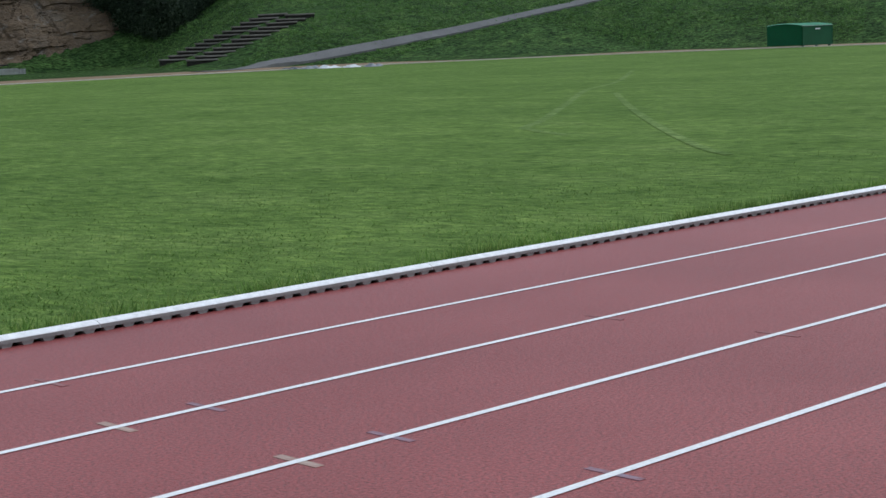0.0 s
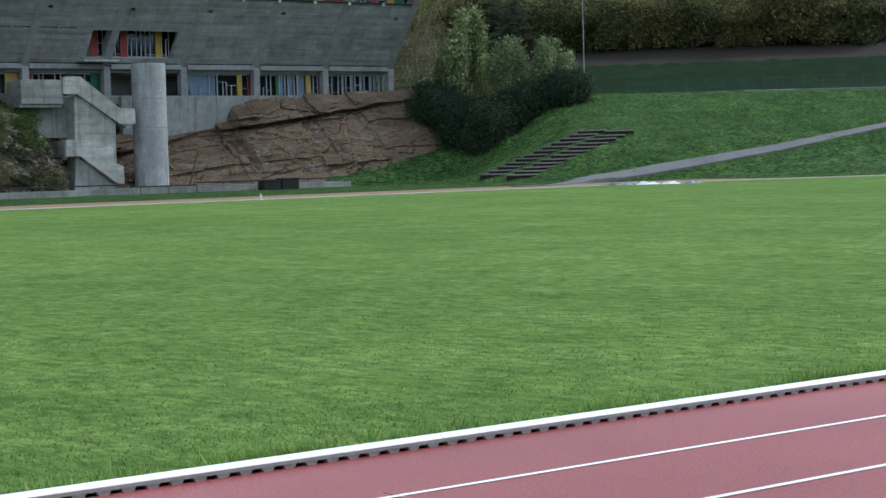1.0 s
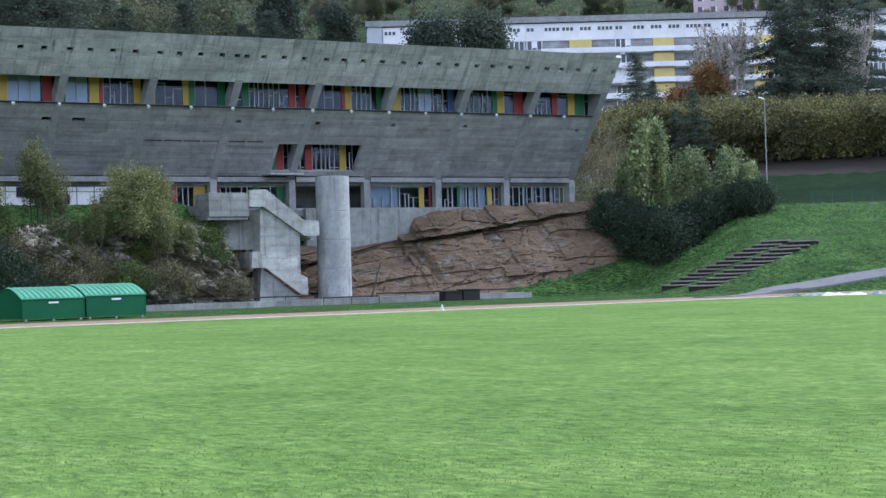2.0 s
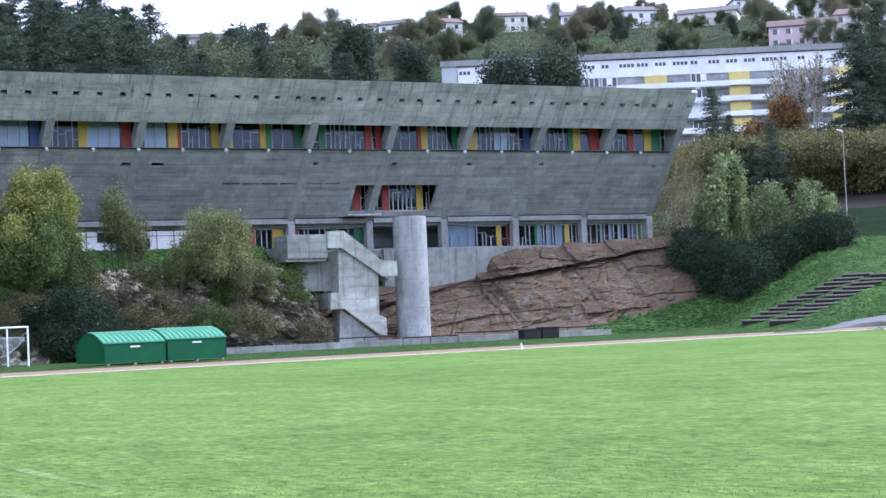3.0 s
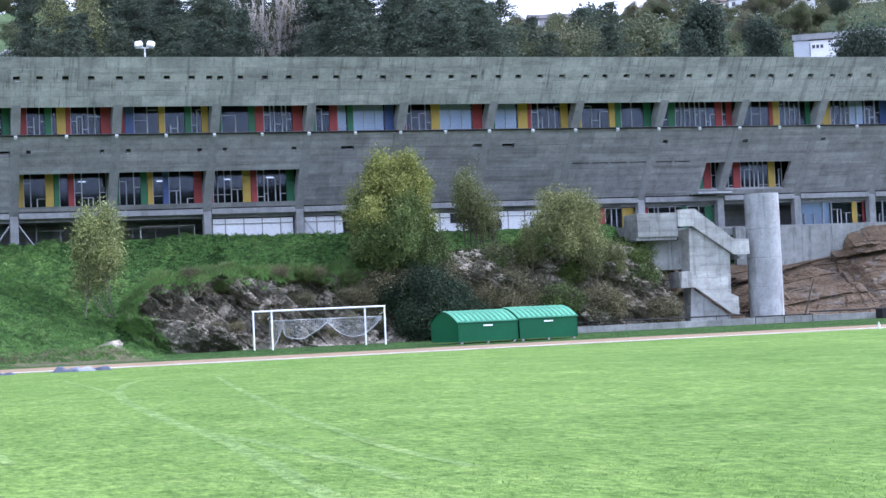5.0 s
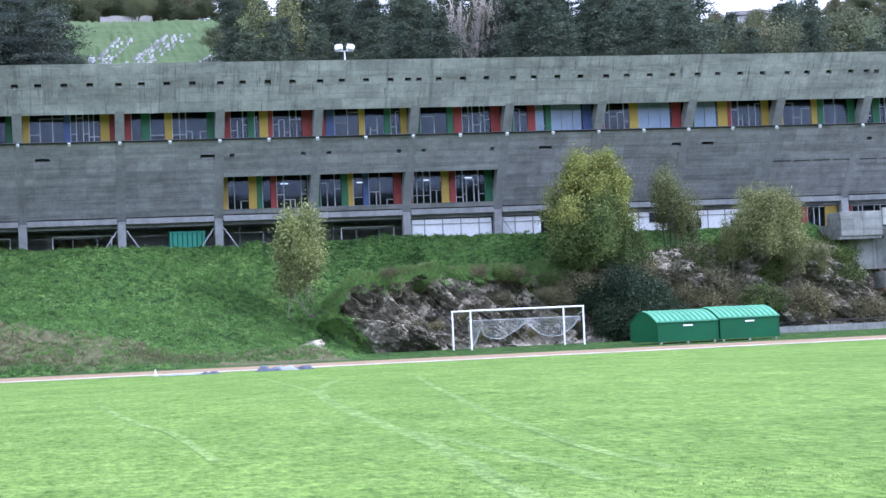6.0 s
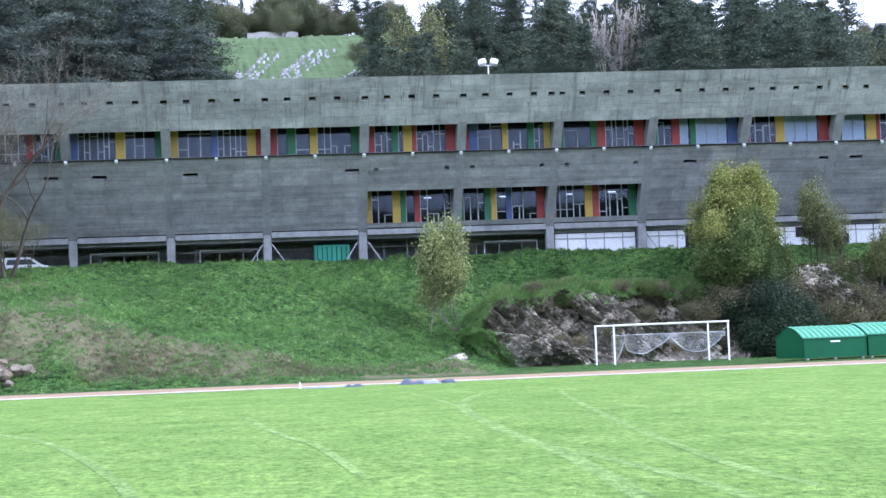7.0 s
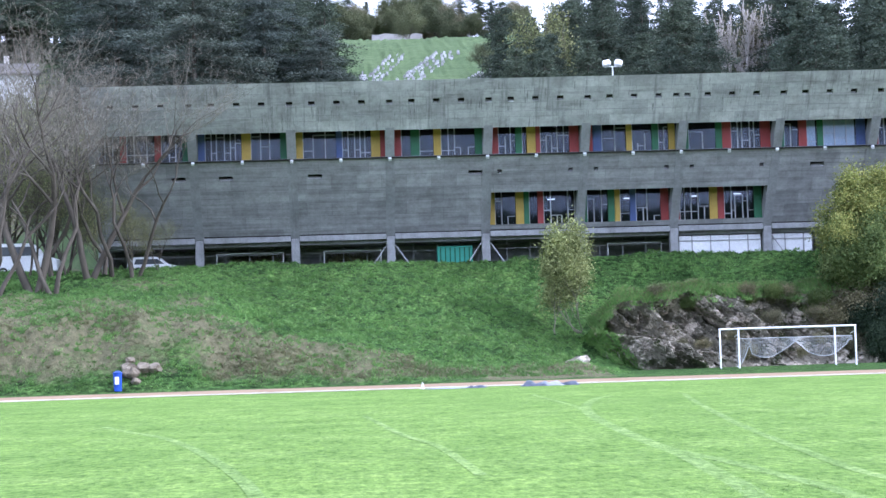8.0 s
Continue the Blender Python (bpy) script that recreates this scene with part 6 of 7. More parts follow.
# ---- long apartment block ----
def apartment():
    p1, p2 = Vector((*polar(29.1, 345), 0)), Vector((*polar(47.5, 362), 0))
    d = p2 - p1
    ln = d.length
    ap = empty("apartment_block", p1.x, p1.y, 32.0, math.degrees(math.atan2(d.y, d.x)))
    tagged(ap, "long white and grey apartment block with yellow panels and balconies", "building")
    white, grey, blue = M_RENDER["white"], M_RIB, surf("grey_blue_panel", (0.25, 0.28, 0.32), (0.33, 0.36, 0.4), 0.7, vary=0.1)
    yel = surf("pale_yellow_panel", (0.58, 0.47, 0.16), (0.66, 0.54, 0.2), 0.7)
    fl, n = 2.95, 6
    H = fl * n
    boxpart("wall", (0, ln, 0.3, 12, -4, H), blue, ap)
    boxpart("gable_wall", (-0.3, 2.6, 0.0, 12.2, -4, H + 0.2), surf("grey_gable", (0.42, 0.45, 0.48), (0.5, 0.53, 0.56), 0.8), ap, "plain pale grey gable wall")
    roof = boxpart("roof", (-0.5, ln + 0.3, -0.3, 12.5, H + 0.2, H + 1.3), M_RIB, ap, "low grey roof edge")
    rnd = random.Random(9)
    xs = np.arange(2.8, ln - 3, 3.4)

    def x_at(az):
        a = Vector((math.sin(radians(az)), math.cos(radians(az)), 0))
        k = (p1.x * a.y - p1.y * a.x) / (a.x * d.y - a.y * d.x)
        return k * ln
    bays = [(x_at(35.45), x_at(36.15)), (x_at(38.08), x_at(38.72)), (x_at(41.2), x_at(41.9))]
    for lv in range(n):
        z = lv * fl
        boxpart("floor_band", (2.6, ln, 0.1, 0.3, z + fl - 0.35, z + fl), white, ap)
        for x in xs:
            near = [b for b in bays if b[0] - 5.6 < x + 1.7 < b[1] + 5.6]
            if near and lv < n - 1:
                continue
            if lv == n - 1:
                boxpart("spandrel", (x, x + 3.38, 0.12, 0.29, z, z + fl - 0.36), white, ap)
                if rnd.random() < 0.8:
                    for q in range(rnd.choice((2, 3, 4))):
                        xx = x + 0.3 + q * 0.75
                        boxpart("window", (xx, xx + 0.55, 0.06, 0.11, z + 1.5, z + 2.15), M_PANE, ap)
                continue
            tone = white if rnd.random() < 0.7 else blue
            if rnd.random() < 0.16:
                boxpart("spandrel", (x, x + 3.38, 0.12, 0.29, z, z + fl - 0.36), white, ap)
                continue
            boxpart("spandrel", (x, x + 3.38, 0.12, 0.29, z, z + 1.0), tone, ap)
            win = boxpart("window", (x + 0.2, x + 3.2, 0.16, 0.24, z + 1.0, z + fl - 0.4), M_PANE, ap)
            for q in range(4):
                xx = x + 0.25 + q * 0.95
                boxpart("window_frame", (xx - 0.08, xx + 0.08, 0.08, 0.16, z + 1.0, z + fl - 0.4), white, win)
            if rnd.random() < 0.5:
                xx = x + 0.33 + 0.95 * rnd.randint(0, 2)
                boxpart("blind", (xx, xx + 0.79, 0.1, 0.15, z + 1.3, z + fl - 0.4), white, win)
        if lv < n - 1:
            for a, b in bays:
                boxpart("yellow_panel", (a, b, -0.4, 0.3, z, z + fl - 0.36), yel, ap, "pale yellow facade panel")
                for u, v in ((a - 5.5, a - 0.05), (b + 0.05, b + 5.5)):
                    boxpart("loggia_back", (u, v, 0.24, 0.3, z + 0.1, z + fl - 0.36), M_CONC, ap)
                    bal = boxpart("balcony", (u, v, -1.2, 0.2, z - 0.12, z + 0.04), white, ap)
                    boxpart("balcony_front", (u, v, -1.25, -1.2, z, z + 0.95), white, bal, "white balcony front")
                boxpart("balcony_front", (a - 0.1, b + 0.1, -1.25, -1.15, z, z + 0.95), white, ap)


apartment()

# ---- graveyard on the green slope ----
M_STONE = surf("grave_stone", (0.22, 0.22, 0.224), (0.4, 0.4, 0.41), 0.6, vary=0.5)


def tomb():
    t = empty("tomb")
    tagged(t, "pale stone tomb with upright headstone on the slope", "tomb", "tombs on the green slope")
    bm = bmesh.new()
    box(bm, -0.42, 0.42, -0.9, 1.0, -0.5, 0.3, bevel=0.03)
    part("slab", bm, M_STONE, t)
    bm = bmesh.new()
    box(bm, -0.45, 0.45, 1.0, 1.18, 0.25, 1.2, bevel=0.04)
    hd = part("headstone", bm, M_STONE, t)
    boxpart("cross", (-0.08, 0.08, 1.05, 1.13, 1.2, 1.6), M_STONE, hd)
    return t


tb, first_tomb = tomb(), True
for (a0, e0, a1, e1, n, cols) in ((0.75, 8.45, 1.6, 9.25, 13, 3), (1.75, 8.4, 3.1, 9.3, 20, 4), (4.1, 8.45, 5.1, 8.9, 10, 4)):
    for i in range(n):
        for c in range(cols):
            t = i / (n - 1)
            x, y = on_hill(a0 + (a1 - a0) * t + 0.22 * c + RF.uniform(-0.03, 0.03), e0 + (e1 - e0) * t, 200, 330)
            if RF.random() < 0.25:
                continue
            s = RF.uniform(0.3, 0.44)
            m = pose(x, y, z_at(x, y), 0, 0, -3 + RF.uniform(-6, 6))
            if first_tomb:
                tb.matrix_world, first_tomb = m, False
            else:
                copy_thing(tb, m).scale = (s, s, s)
gw_pts = [polar(1.05 + 0.2 * q, 306) for q in range(9)]
gv = [(x + dx, y + dx * 8, z_at(x, y) + h) for x, y in gw_pts for dx, h in ((0, -1.0), (0, 1.5), (0.05, 1.5), (0.05, -1.0))]
gf = [(4 * q + a, 4 * q + 4 + a, 4 * q + 5 + a, 4 * q + 1 + a) for q in range(8) for a in range(3)] + [(0, 1, 2, 3), (32, 33, 34, 35)]
tagged(raw("graveyard_wall", gv, gf, M_RENDER["grey"]), "pale rendered graveyard retaining wall on the slope", "wall")

# floodlight behind the roof
fl = empty("floodlight_mast", *polar(8.64, 160), z_at(*polar(8.64, 160)))
tagged(fl, "slim mast with two white floodlights above the roof", "floodlight")
top = 160 * math.tan(radians(8.7)) + 1.745 - z_at(*polar(8.64, 160))
bm = bmesh.new()
tube(bm, [(0, 0, -0.3), (0, 0, top)], [0.12, 0.06], 8)
tube(bm, [(-0.7, 0, top), (0.7, 0, top)], [0.05, 0.05], 6)
part("mast", bm, M_STEEL, fl)
for sx in (-0.52, 0.52):
    boxpart("lamp_head", (-0.34, 0.34, -0.3, 0.25, -0.25, 0.3), M_STEEL, fl, "white floodlight head", pose(sx, 0, top + 0.25, -20, 12 if sx > 0 else -12, 0), 0.1)


# ---- vans on the upper yard, things under the building ----
def van(x, y, rz, length=4.4, h=1.9):
    z = z_at(x, y)
    vn = empty("white_van", x, y, z, rz)
    tagged(vn, "white parked van on the yard behind the trees", "van", "parked vans")
    bm = bmesh.new()
    prof = [(0, 0.35), (0, h * 0.62), (0.25, h * 0.95), (0.5, h), (length * 0.62, h), (length * 0.8, h * 0.62), (length, h * 0.5), (length, 0.35)]
    prism(bm, prof, 0, 1.8, Matrix(((1, 0, 0, 0), (0, 0, 1, 0), (0, 1, 0, 0), (0, 0, 0, 1))))
    part("body", bm, M_WHITE, vn)
    bm = bmesh.new()
    prism(bm, [(0.5, h * 0.62), (0.62, h * 0.9), (length * 0.6, h * 0.9), (length * 0.74, h * 0.62)], -0.012, 0.02, Matrix(((1, 0, 0, 0), (0, 0, 1, 0), (0, 1, 0, 0), (0, 0, 0, 1))))
    part("side_window", bm, M_PANE, vn)
    for xx in (0.8, length - 0.9):
        bm = bmesh.new()
        tube(bm, [(xx, -0.03, 0.32), (xx, 0.2, 0.32)], [0.32, 0.32], 16)
        wh = part("wheel", bm, M_BLACK, vn)
        bm = bmesh.new()
        tube(bm, [(xx, -0.045, 0.32), (xx, -0.03, 0.32)], [0.18, 0.18], 12)
        part("rim", bm, M_STEEL, wh)


van(-15.7, 131.0, 0, 3.6, 1.35)
van(-25.4, 131.6, 0, 4.6, 2.35)
M_TANK = surf("tank_green", (0.03, 0.24, 0.17), (0.05, 0.3, 0.22), 0.5, bump_d=0)
tank = empty("green_container", 6.7, 132.5, 7.72)
tagged(tank, "green ribbed plastic container under the building", "container")
boxpart("body", (0, 2.6, 0, 1.0, 0, 1.55), M_TANK, tank, bevel=0.05)
for i in range(7):
    boxpart("rib", (0.2 + i * 0.35, 0.28 + i * 0.35, -0.04, 0.0, 0.1, 1.45), M_SHED, tank)
for gx0, w in ((-9.5, 4.9), (-1.6, 4.2), (19.5, 4.0)):
    g = empty("small_goal", gx0, 134.0, 7.72)
    tagged(g, "small white training goal stored under the building", "goal", "stored training goals")
    for xx in (0, w):
        bm = bmesh.new()
        tube(bm, [(xx, 0, 0), (xx, 0, 1.5)], [0.05, 0.05], 8)
        part("post", bm, M_STEEL, g)
    bm = bmesh.new()
    tube(bm, [(0, 0, 1.5), (w, 0, 1.5)], [0.05, 0.05], 8)
    part("crossbar", bm, M_STEEL, g)
plant(scrub_a, [(-8.0, 135.4, 0.6, 0, 7.8), (-6.0, 135.6, 0.65, 90, 7.8), (-0.5, 135.4, 0.6, 40, 7.8), (1.2, 135.6, 0.55, 140, 7.8)])

# ---- clutter along the far side of the field ----
M_TARP = surf("blue_tarp", (0.03, 0.042, 0.062), (0.09, 0.105, 0.132), 0.5, big=1.2, fine=6, bump_d=0.02)
M_TARPLIGHT = surf("pale_tarp", (0.15, 0.172, 0.195), (0.29, 0.31, 0.335), 0.5, big=1.2, fine=6, bump_d=0.02)


def heap(x, y, length, width, h, mat, seed, label):
    """A crumpled sheet lying on the ground."""
    nu, nv = int(length * 7) + 4, 9
    v = []
    for j in range(nv + 1):
        for i in range(nu + 1):
            u, w = i / nu, j / nv
            e = min(1, 5 * min(u, 1 - u, w, 1 - w))
            z = h * e * (0.35 + 0.65 * abs(noise.noise(Vector((u * length * 1.4, w * 2.2, seed)))) * 1.6)
            v.append((u * length + 0.1 * noise.noise(Vector((u * 9, w * 5, seed))), w * width + 0.12 * noise.noise(Vector((u * 7, seed, w * 4))), z + 0.012))
    f = [(j * (nu + 1) + i, j * (nu + 1) + i + 1, (j + 1) * (nu + 1) + i + 1, (j + 1) * (nu + 1) + i) for j in range(nv) for i in range(nu)]
    ob = raw("tarpaulin", v, f, mat, smooth=True)
    ob.matrix_world = pose(x, y, 0)
    tagged(ob, label, "tarpaulin", "sheets left by the kerb")


heap(3.3, 79.9, 2.3, 0.9, 0.07, M_TARPLIGHT, 1.0, "flat pale blue plastic sheet lying by the kerb")
heap(5.1, 79.8, 0.9, 0.8, 0.12, M_TARP, 2.0, "crumpled dark blue tarpaulin lying by the kerb")
heap(7.5, 79.6, 1.2, 1.0, 0.24, M_TARP, 4.0, "crumpled dark blue tarpaulin lying by the kerb")
heap(8.3, 79.7, 1.1, 0.9, 0.26, M_TARPLIGHT, 3.0, "crumpled pale blue tarpaulin lying by the kerb")
heap(9.1, 79.8, 1.0, 0.8, 0.16, M_TARP, 5.5, "crumpled dark blue tarpaulin lying by the kerb")
for az, r, ln, mat, k in ((42.0, 110.5, 1.6, M_TARP, 5.0), (42.6, 110.3, 1.4, M_TARPLIGHT, 6.0), (43.2, 110.0, 1.5, M_WHITE, 7.0), (44.0, 109.8, 0.9, M_WHITE, 8.0), (44.6, 109.5, 1.2, M_TARPLIGHT, 9.0)):
    x, y = polar(az, r)
    heap(x, y, ln, 0.8, 0.2, mat, k, "crumpled plastic sheet lying by the far bend")

M_CONE = surf("cone_white", (0.546, 0.53, 0.484), (0.64, 0.624, 0.577), 0.5, bump_d=0)


def cone(x, y, h, mat, label):
    bm = bmesh.new()
    r = h * 0.28
    box(bm, -r * 1.3, r * 1.3, -r * 1.3, r * 1.3, 0, 0.03)
    tube(bm, [(0, 0, 0.03), (0, 0, h * 0.9), (0, 0, h)], [r, r * 0.3, r * 0.15], 14)
    ob = part("marker_cone", bm, mat)
    ob.matrix_world = pose(x, y, 0.002)
    tagged(ob, label, "cone", "marker cones")


cone(49.4, 81.9, 0.36, M_CONE, "pale plastic marker cone standing at the kerb")
cone(3.2, 81.0, 0.3, M_CONE, "small white marker cone beside a sheet")
bin_ = empty("blue_bin", -12.1, 95.6, z_at(-12.1, 95.6))
tagged(bin_, "tall blue plastic bin at the foot of the bank", "bin")
bm = bmesh.new()
tube(bm, [(0, 0, 0), (0, 0, 0.9), (0, 0, 0.96)], [0.2, 0.23, 0.25], 14)
part("body", bm, surf("bin_blue", (0.02, 0.06, 0.36), (0.03, 0.09, 0.45), 0.4, bump_d=0), bin_)
bm = bmesh.new()
tube(bm, [(0, 0, 0.96), (0, 0, 1.06)], [0.26, 0.1], 14)
boxpart("label_plate", (-0.12, 0.1, -0.262, -0.235, 0.35, 0.75), M_WHITE, bin_, "white sticker on the bin")
part("lid", bm, surf("bin_lid", (0.02, 0.05, 0.25), (0.03, 0.07, 0.3), 0.4, bump_d=0), bin_)
M_TANSTONE = rock_mat("tan_stone", (0.11, 0.093, 0.064), (0.2, 0.172, 0.124), (0.28, 0.245, 0.185), 0.3, 0.5)
for i in range(9):
    x, y = -11.1 + RF.uniform(-0.6, 0.9), 96.0 + RF.uniform(0, 0.9)
    r = RF.uniform(0.22, 0.5)
    bm = bmesh.new()
    bmesh.ops.create_icosphere(bm, subdivisions=2, radius=r)
    for v in bm.verts:
        v.co *= 1 + 0.5 * noise.noise(v.co * 3.1 / r + Vector((i, 0, 0)))
        v.co.z *= 0.7
    ob = part("loose_stone", bm, M_TANSTONE)
    ob.matrix_world = pose(x, y, z_at(x, y) + 0.02, 0, 0, RF.uniform(0, 360))
    tagged(ob, "brown broken stone half sunk in the foot of the bank", "stone", "loose stones")
bm = bmesh.new()
bmesh.ops.create_icosphere(bm, subdivisions=3, radius=1.0)
for v in bm.verts:
    v.co *= 1 + 0.35 * noise.noise(v.co * 1.7) + 0.12 * noise.noise(v.co * 5.0)
    v.co = Vector((v.co.x * 0.75, v.co.y * 0.6, v.co.z * 0.34 + v.co.x * 0.12))
ob = part("boulder", bm, M_GREYROCK)
ob.matrix_world = pose(12.9, 101.8, z_at(12.9, 101.8) + 0.12)
tagged(ob, "pale flat boulder in the dry grass of the bank", "stone")
bm = bmesh.new()
tube(bm, [(67.1, 121.5, 0.38), (67.45, 121.5, 1.3), (67.7, 121.5, 2.2), (68.05, 121.5, 3.15)], [0.09, 0.075, 0.06, 0.03], 7)
tube(bm, [(67.6, 121.5, 1.8), (67.55, 121.4, 2.3), (67.62, 121.4, 2.7)], [0.035, 0.025, 0.012], 5)
tagged(part("dead_branch", bm, M_BARK), "dark dead tree stem leaning before the rock", "branch")
for i, x in enumerate((70.5, 72.1)):
    bx_ = empty("black_crate", x, 116.2, 0)
    tagged(bx_, "black plastic crate standing before the terrace wall", "crate", "black crates")
    boxpart("body", (0, 1.5, 0, 0.9, 0, 0.66 + 0.12 * i), M_BLACK, bx_, bevel=0.03)
    boxpart("lid", (-0.03, 1.53, -0.03, 0.93, 0.66 + 0.12 * i, 0.72 + 0.12 * i), M_DARKROOM, bx_)
for x0r, x1r, y in ((44.0, 60.4, 118.0), (60.6, 65.2, 116.9), (65.6, 78.0, 118.0)):
    rl = empty("terrace_rail", x0r, y, 0)
    tagged(rl, "dark steel handrail along the terrace wall", "railing", "terrace rails")
    n = max(2, int((x1r - x0r) / 2.2))
    hz = 0.72 if y > 117 else 0.55
    for i in range(n + 1):
        bm = bmesh.new()
        xx = (x1r - x0r) * i / n
        tube(bm, [(xx, 0, 0), (xx, 0, hz)], [0.03, 0.03], 6)
        part("post", bm, M_DARKROOM, rl)
    bm = bmesh.new()
    tube(bm, [(0, 0, hz), (x1r - x0r, 0, hz)], [0.055, 0.055], 6)
    part("handrail", bm, M_DARKROOM, rl)


# ---- turf blades, bank tufts ----
def blades(name, n, place, h, w, mat, label, seed, lean=0.35):
    rng = np.random.default_rng(seed)
    x, y, z = place(rng, n)
    a = rng.uniform(0, 2 * np.pi, len(x))
    hh = h * rng.uniform(0.45, 1.3, len(x))
    ww = w * rng.uniform(0.7, 1.3, len(x))
    base = np.stack([x, y, z], -1)
    side = np.stack([np.cos(a), np.sin(a), 0 * a], -1) * ww[:, None] / 2
    tip = np.stack([rng.normal(0, lean, len(x)) * hh, rng.normal(0, lean, len(x)) * hh, hh], -1)
    ob = quads_mesh(name, np.stack([base - side, base + side, base + tip], 1), mat)
    tagged(ob, label, "grass", kind="stuff")
    return ob


def near_edge(rng, n):
    x = rng.uniform(3.5, 40, n)
    y = 9.31 + np.abs(rng.normal(0, 0.16, n))
    keep = wobble(x, y, 0.5, 2) + wobble(x, y, 0.17, 5) > rng.uniform(-0.6, 0.9, n)
    return x[keep], y[keep], 0 * x[keep]


def near_field(rng, n):
    r, az = 10.3 + 16 * rng.uniform(0, 1, n) ** 1.5, np.radians(rng.uniform(10, 66, n))
    x, y = r * np.sin(az), r * np.cos(az)
    keep = (y > 9.32) & (wobble(x, y, 0.8, 1) + 0.7 * wobble(x, y, 0.25, 4) > rng.uniform(-1.2, 1.2, n))
    keep &= rng.uniform(0, 1, n) > (r - 12) / 14
    return x[keep], y[keep], 0 * x[keep]


def on_bank(rng, n):
    x, y = rng.uniform(-28, 34, n), rng.uniform(95, 130, n)
    z = land(x, y)
    lush = wobble(x, y, 0.6, 9) + 0.6 * wobble(x, y, 1.7, 2) + 0.8 * wobble(x, y, 3.1, 5)
    keep = (z > 0.12) & ~((x > 15.5) & (y < 121)) & (lush > rng.uniform(-1.6, 0.7, n))
    floor_ = np.exp(-((y - 103.5) / 2.6) ** 2) * ss(-7, -4, x) * ss(9, 5, x)
    dry = ss(103, 101, y - 0.7 * wobble(x, y, 1.9)) * ss(96.2, 97.6, y) * ss(8, 3, x)
    keep &= rng.uniform(0, 1, n) > np.maximum(0.8 * floor_, 0.15 * dry)
    x, y, z = x[keep], y[keep], z[keep]
    return x, y, z - 0.03


def in_bands(place, cut=0.0):
    """Only where clumps grow: short level bands with gaps between them."""
    def pick(rng, n):
        x, y, z = place(rng, n)
        up = z * 2.2 + 0.25 * y
        k = wobble(x, up * 1.9, 0.27, 3) + 0.8 * wobble(x, up * 1.6, 0.13, 8) + 0.5 * wobble(x, up, 1.6, 5) > cut + rng.normal(0, 0.16, len(x))
        return x[k], y[k], z[k]
    return pick


def on_east(rng, n):
    r, az = rng.uniform(118, 166, n), np.radians(rng.uniform(37, 60, n))
    x, y = r * np.sin(az), r * np.cos(az)
    z = land(x, y)
    d = np.degrees(az) - 38.4 - 2.75 * np.clip((r - 127.5) / 13.5, 0, 1)
    keep = (z > 0.15) & (x + y > 160) & ~((d > -0.2) & (d < 2.2) & (r > 125) & (r < 143))
    return x[keep], y[keep], z[keep] - 0.03


def tufts(name, n, place, size, width, mat, label, seed, per=10):
    """Clumps of long blades that lean back into the slope."""
    rng = np.random.default_rng(seed)
    x, y, z = place(rng, n)
    big = rng.uniform(0.55, 1.35, len(x))
    x, y, z, big = (np.repeat(q, per) for q in (x, y, z, big))
    m = len(x)
    a = rng.uniform(0, 2 * np.pi, m)
    long = size * big * rng.uniform(0.6, 1.2, m)
    base = np.stack([x + rng.normal(0, 0.3, m) * size, y + rng.normal(0, 0.3, m) * size, z], -1)
    tip = np.stack([np.cos(a) * 0.6 * long, (np.sin(a) * 0.4 + 0.2) * long, rng.uniform(0.35, 0.75, m) * long], -1)
    side = np.stack([-np.sin(a), np.cos(a), 0 * a], -1) * (width * rng.uniform(0.6, 1.3, m) / 2)[:, None]
    side[:, 0] += width * 0.3
    ob = quads_mesh(name, np.stack([base - side, base + side, base + tip], 1), mat)
    return tagged(ob, label, "grass", kind="stuff")


M_TUFT = leaf_mat("bank_tufts", (0.094, 0.196, 0.057), (0.152, 0.286, 0.082), (0.215, 0.338, 0.112), 0.25)
M_TUFTDRY = leaf_mat("dry_tufts", (0.12, 0.124, 0.064), (0.2, 0.2, 0.11), (0.285, 0.278, 0.165), 0.3)
blades("grass_edge", 30000, near_edge, 0.1, 0.014, M_BLADE, "longer green grass fringe along the kerb", 1)
blades("turf_grass", 150000, near_field, 0.024, 0.011, M_BLADE, "short mown green turf blades", 2, 1.0)
blades("bank_grass", 90000, on_bank, 0.1, 0.08, M_TUFT, "rough tufted green grass on the bank", 4, 1.1)
tufts("grass_tufts", 60000, in_bands(on_bank), 0.3, 0.065, M_TUFT, "long green grass tufts on the bank", 14)
blades("bank_grass", 50000, on_east, 0.09, 0.08, M_TUFT, "rough tufted green grass on the bank", 5, 1.1)
tufts("grass_tufts", 22000, in_bands(on_east), 0.24, 0.065, M_TUFT, "long green grass tufts on the bank", 15)


def dry_spots(rng, n):
    x = rng.uniform(-28, 16, n)
    y = 96.3 + np.abs(rng.normal(0, 1, n)) * np.interp(x, [-28, -12, -6, 4, 16], [8.0, 5.0, 2.8, 2.4, 2.2])
    z = land(x, y)
    keep = (wobble(x, y, 2.6, 7) + 0.6 * wobble(x, y, 0.9, 3) > rng.uniform(-0.5, 0.9, n)) & (z > 0.25)
    return x[keep], y[keep], z[keep] - 0.03


blades("dry_grass", 21000, dry_spots, 0.12, 0.07, M_TUFTDRY, "dry straw-coloured grass on the lower bank", 6, 1.3)
tufts("dry_tufts", 11500, in_bands(dry_spots, -0.1), 0.28, 0.055, M_TUFTDRY, "dry straw-coloured tufts on the lower bank", 16)



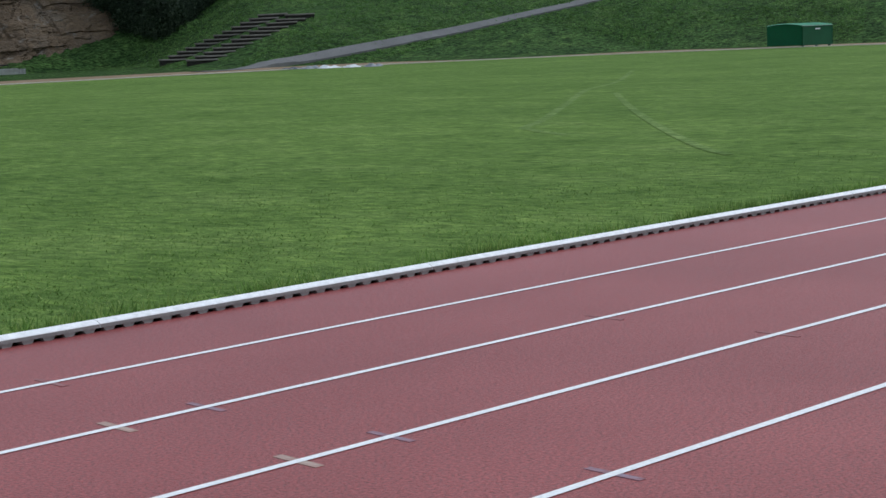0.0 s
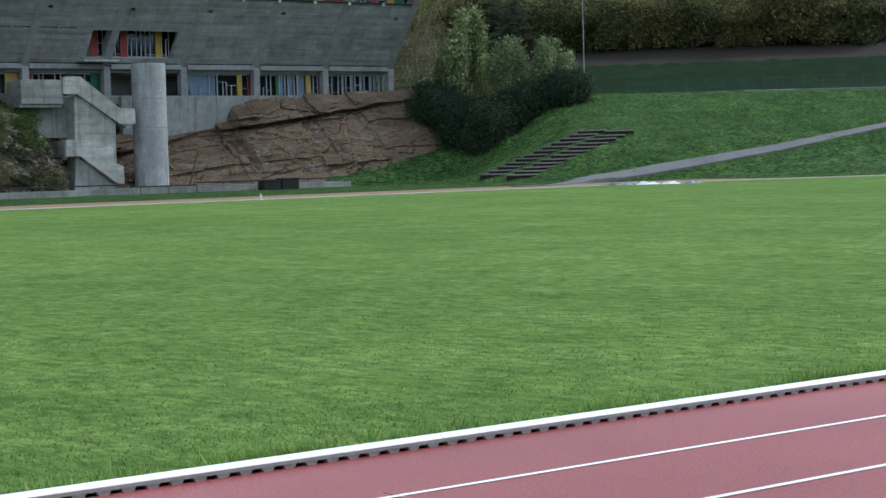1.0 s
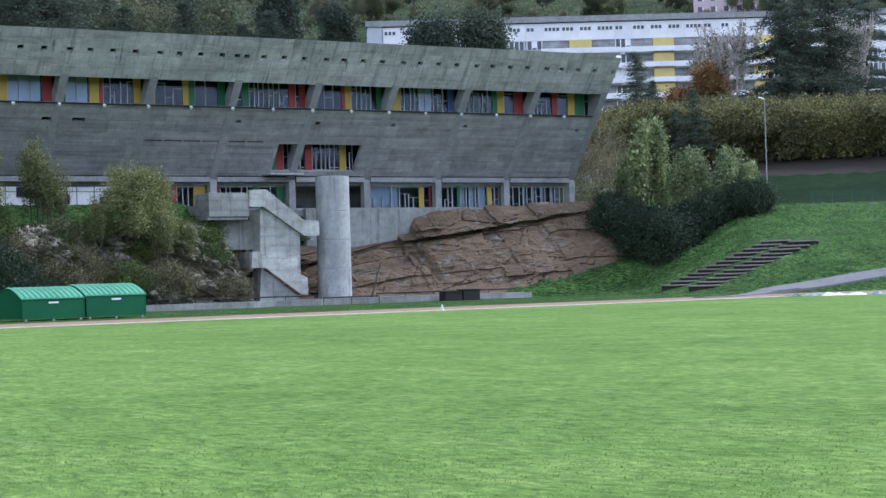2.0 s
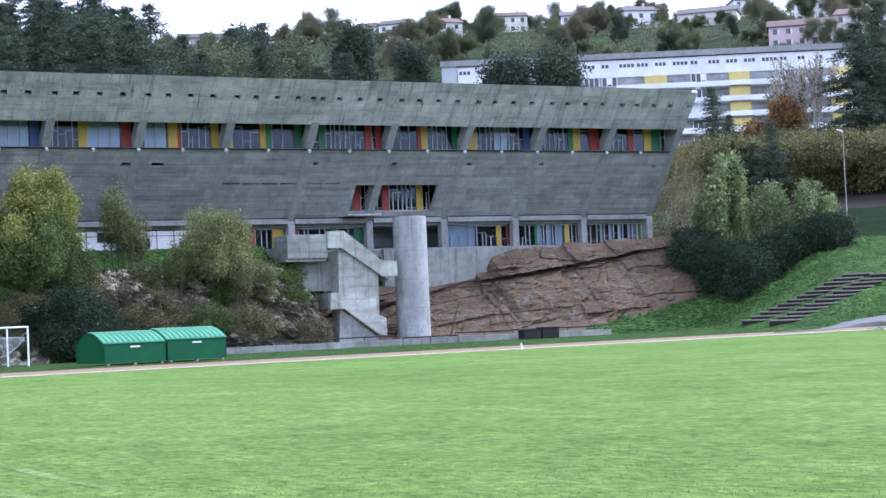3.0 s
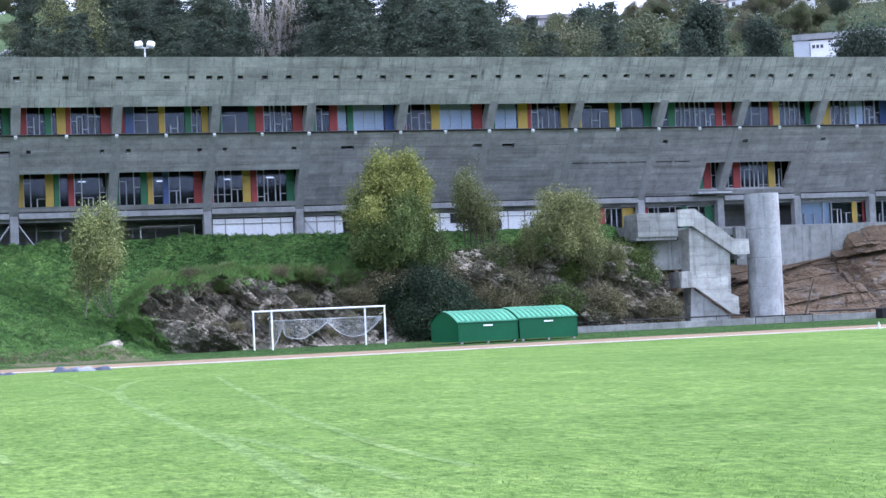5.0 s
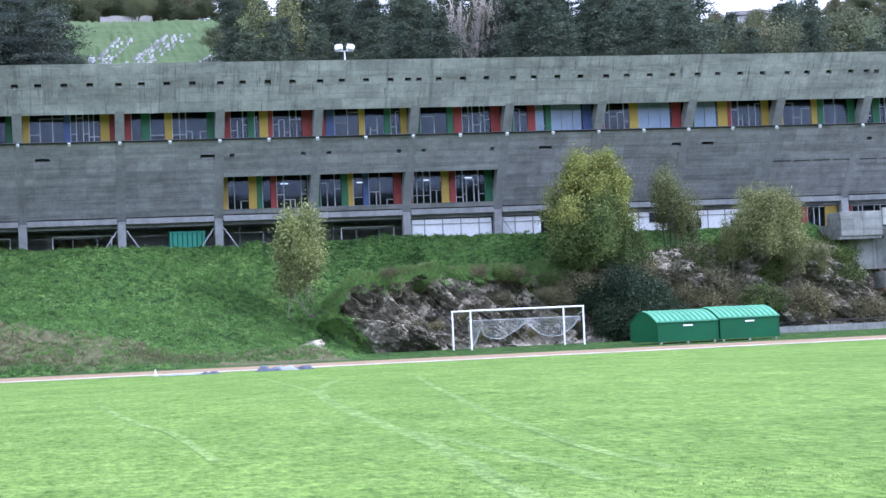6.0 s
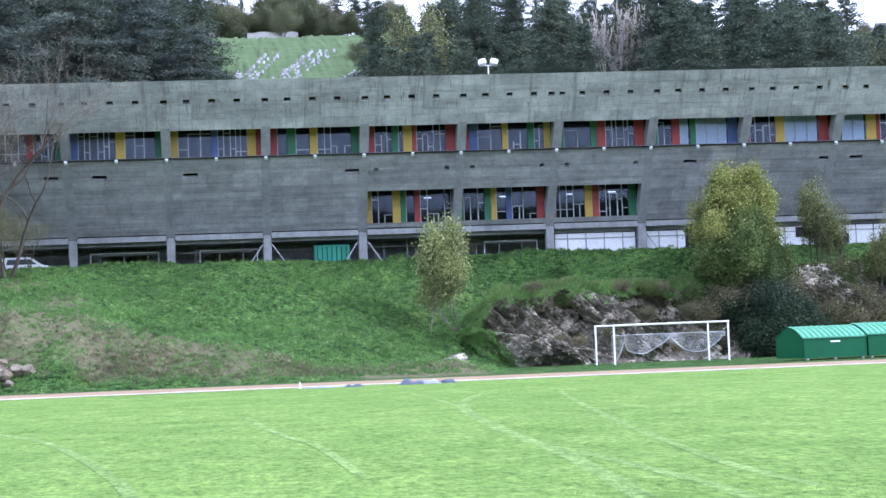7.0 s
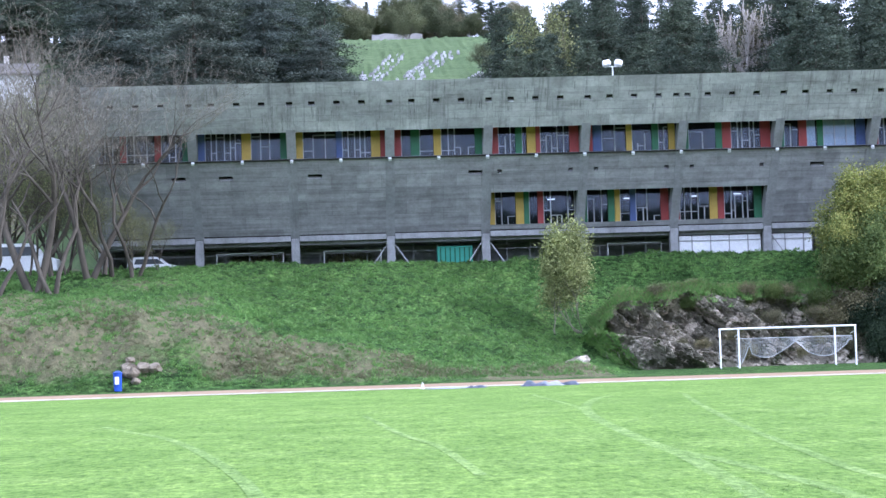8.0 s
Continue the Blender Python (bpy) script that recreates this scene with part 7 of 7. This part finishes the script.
def rock_top(rng, n):
    x = rng.uniform(15.8, 35, n)
    d = np.abs(rng.normal(0, 1, n))
    y = np.interp(x, [15.5, 20, 32, 50], [117.2, 119.5, 121.0, 122.0]) + 0.5 - d * 0.55 + 0.5 * wobble(x, d, 0.9)
    z = np.interp(x, [15.5, 18, 22, 30, 40], [3.0, 5.0, 5.4, 5.2, 6.2]) + 0.15 - d * 0.4 + 0.25 * wobble(x, 0 * x, 0.8, 2)
    keep = wobble(x, y, 0.5, 3) > rng.uniform(-1.0, 0.8, n)
    return x[keep], y[keep], z[keep]


def on_crag(rng, n):
    p = CRAG[rng.integers(0, len(CRAG), n)]
    x, y, z = p[:, 0], p[:, 1], p[:, 2]
    thick = wobble(x, z * 1.6, 0.55, 4) + 0.7 * wobble(x, z, 0.22, 9) + np.interp(x, [15, 24, 31, 38, 57], [-0.75, -0.35, 0.1, 0.25, 0.1]) + 0.16 * (z - 2.5)
    keep = thick > rng.uniform(0.0, 0.9, n)
    return x[keep], y[keep] - 0.05, z[keep]


def crag_foot(rng, n):
    p = CRAG[rng.integers(0, len(CRAG), n)]
    x, y, z = p[:, 0], p[:, 1], p[:, 2]
    keep = x + 0.55 * z + 0.9 * wobble(x, z, 0.5, 3) + rng.normal(0, 0.35, n) < 18.6
    return x[keep], y[keep] - 0.05, z[keep]


M_IVY = leaf_mat("rock_growth", (0.03, 0.042, 0.02), (0.065, 0.08, 0.035), (0.12, 0.13, 0.06), 0.4)
tufts("rock_growth", 9000, on_crag, 0.26, 0.08, M_IVY, "dark green growth and ivy over the rock", 18, 7)
tufts("rock_foot_grass", 40000, crag_foot, 0.3, 0.065, M_TUFT, "green grass creeping over the foot of the rock", 21, 8)
tufts("rock_edge_grass", 5000, rock_top, 0.4, 0.06, M_TUFT, "green grass hanging over the rock edge", 19)
blades("overhanging_grass", 9000, rock_top, 0.3, 0.06, M_TUFTDRY, "dry overhanging grass along the rock edge", 7, 1.2)

# faint worn pitch markings
M_MARK = grass_mat("worn_marking", (0.112, 0.185, 0.052), (0.15, 0.235, 0.072), (0.195, 0.28, 0.105), lawn=True)


def marking(pts, w=0.1, z=0.006):
    v, f = [], []
    for i, p in enumerate(pts):
        a, b = Vector(pts[max(0, i - 1)]), Vector(pts[min(len(pts) - 1, i + 1)])
        d = (b - a).normalized()
        s = Vector((-d.y, d.x)) * w / 2
        v += [(p[0] - s.x, p[1] - s.y, z), (p[0] + s.x, p[1] + s.y, z)]
    f = [(2 * i, 2 * i + 1, 2 * i + 3, 2 * i + 2) for i in range(len(pts) - 1)]
    ob = raw("pitch_line", v, f, M_MARK)
    structure(ob, "faint worn white pitch marking on the turf")


MARKS = [[(8.7, 61.2), (7.9, 58.7), (6.7, 52.1), (5.9, 44.9), (5.5, 38.4), (5.2, 32.2), (5.1, 28.5), (4.8, 24.5), (4.6, 21.8), (4.4, 19.8), (4.2, 17)], [(6.6, 66), (6.5, 61.0), (6.4, 52.1), (5.9, 44.9)],
         [(5.2, 29.5), (5.4, 26.2), (5.45, 23.8), (5.5, 21.2), (5.4, 19)], [(11.3, 61.6), (10.4, 55.6), (8.6, 42.2), (7.8, 35.8), (7.0, 28.3), (6.6, 24.2), (6.5, 20)], [(-6.5, 48), (-5.5, 44.5), (-4.1, 40.0), (-2.9, 34.0), (-1.7, 26.4), (-1.1, 21)],
         [(0.3, 50), (0.5, 46.5), (1.0, 38.1), (1.5, 33.1), (1.7, 25.4)], [(23.5, 19.2), (25, 21.4), (27.1, 22.8), (33.4, 27.3), (41.2, 32.9), (47.6, 36.7), (59.9, 45.4)], [(39.2, 30.3), (32.2, 24.5), (25.8, 19.0), (21.6, 15.2), (20.3, 13.8)]]
WIDTHS = [0.3, 0.18, 0.24, 0.2, 0.22, 0.18, 0.2, 0.18]


def smooth(pts, n=8):
    """Rounded line through the points."""
    p = [Vector(q) for q in (pts[0], *pts, pts[-1])]
    out = []
    for i in range(1, len(p) - 2):
        for k in range(n):
            t = k / n
            a, b, c, d = p[i - 1], p[i], p[i + 1], p[i + 2]
            out.append(0.5 * (2 * b + (c - a) * t + (2 * a - 5 * b + 4 * c - d) * t * t + (3 * b - a - 3 * c + d) * t ** 3))
    return out + [p[-1]]


for i, line in enumerate(MARKS):
    marking(smooth(line), WIDTHS[i], 0.004 + 0.0008 * i)
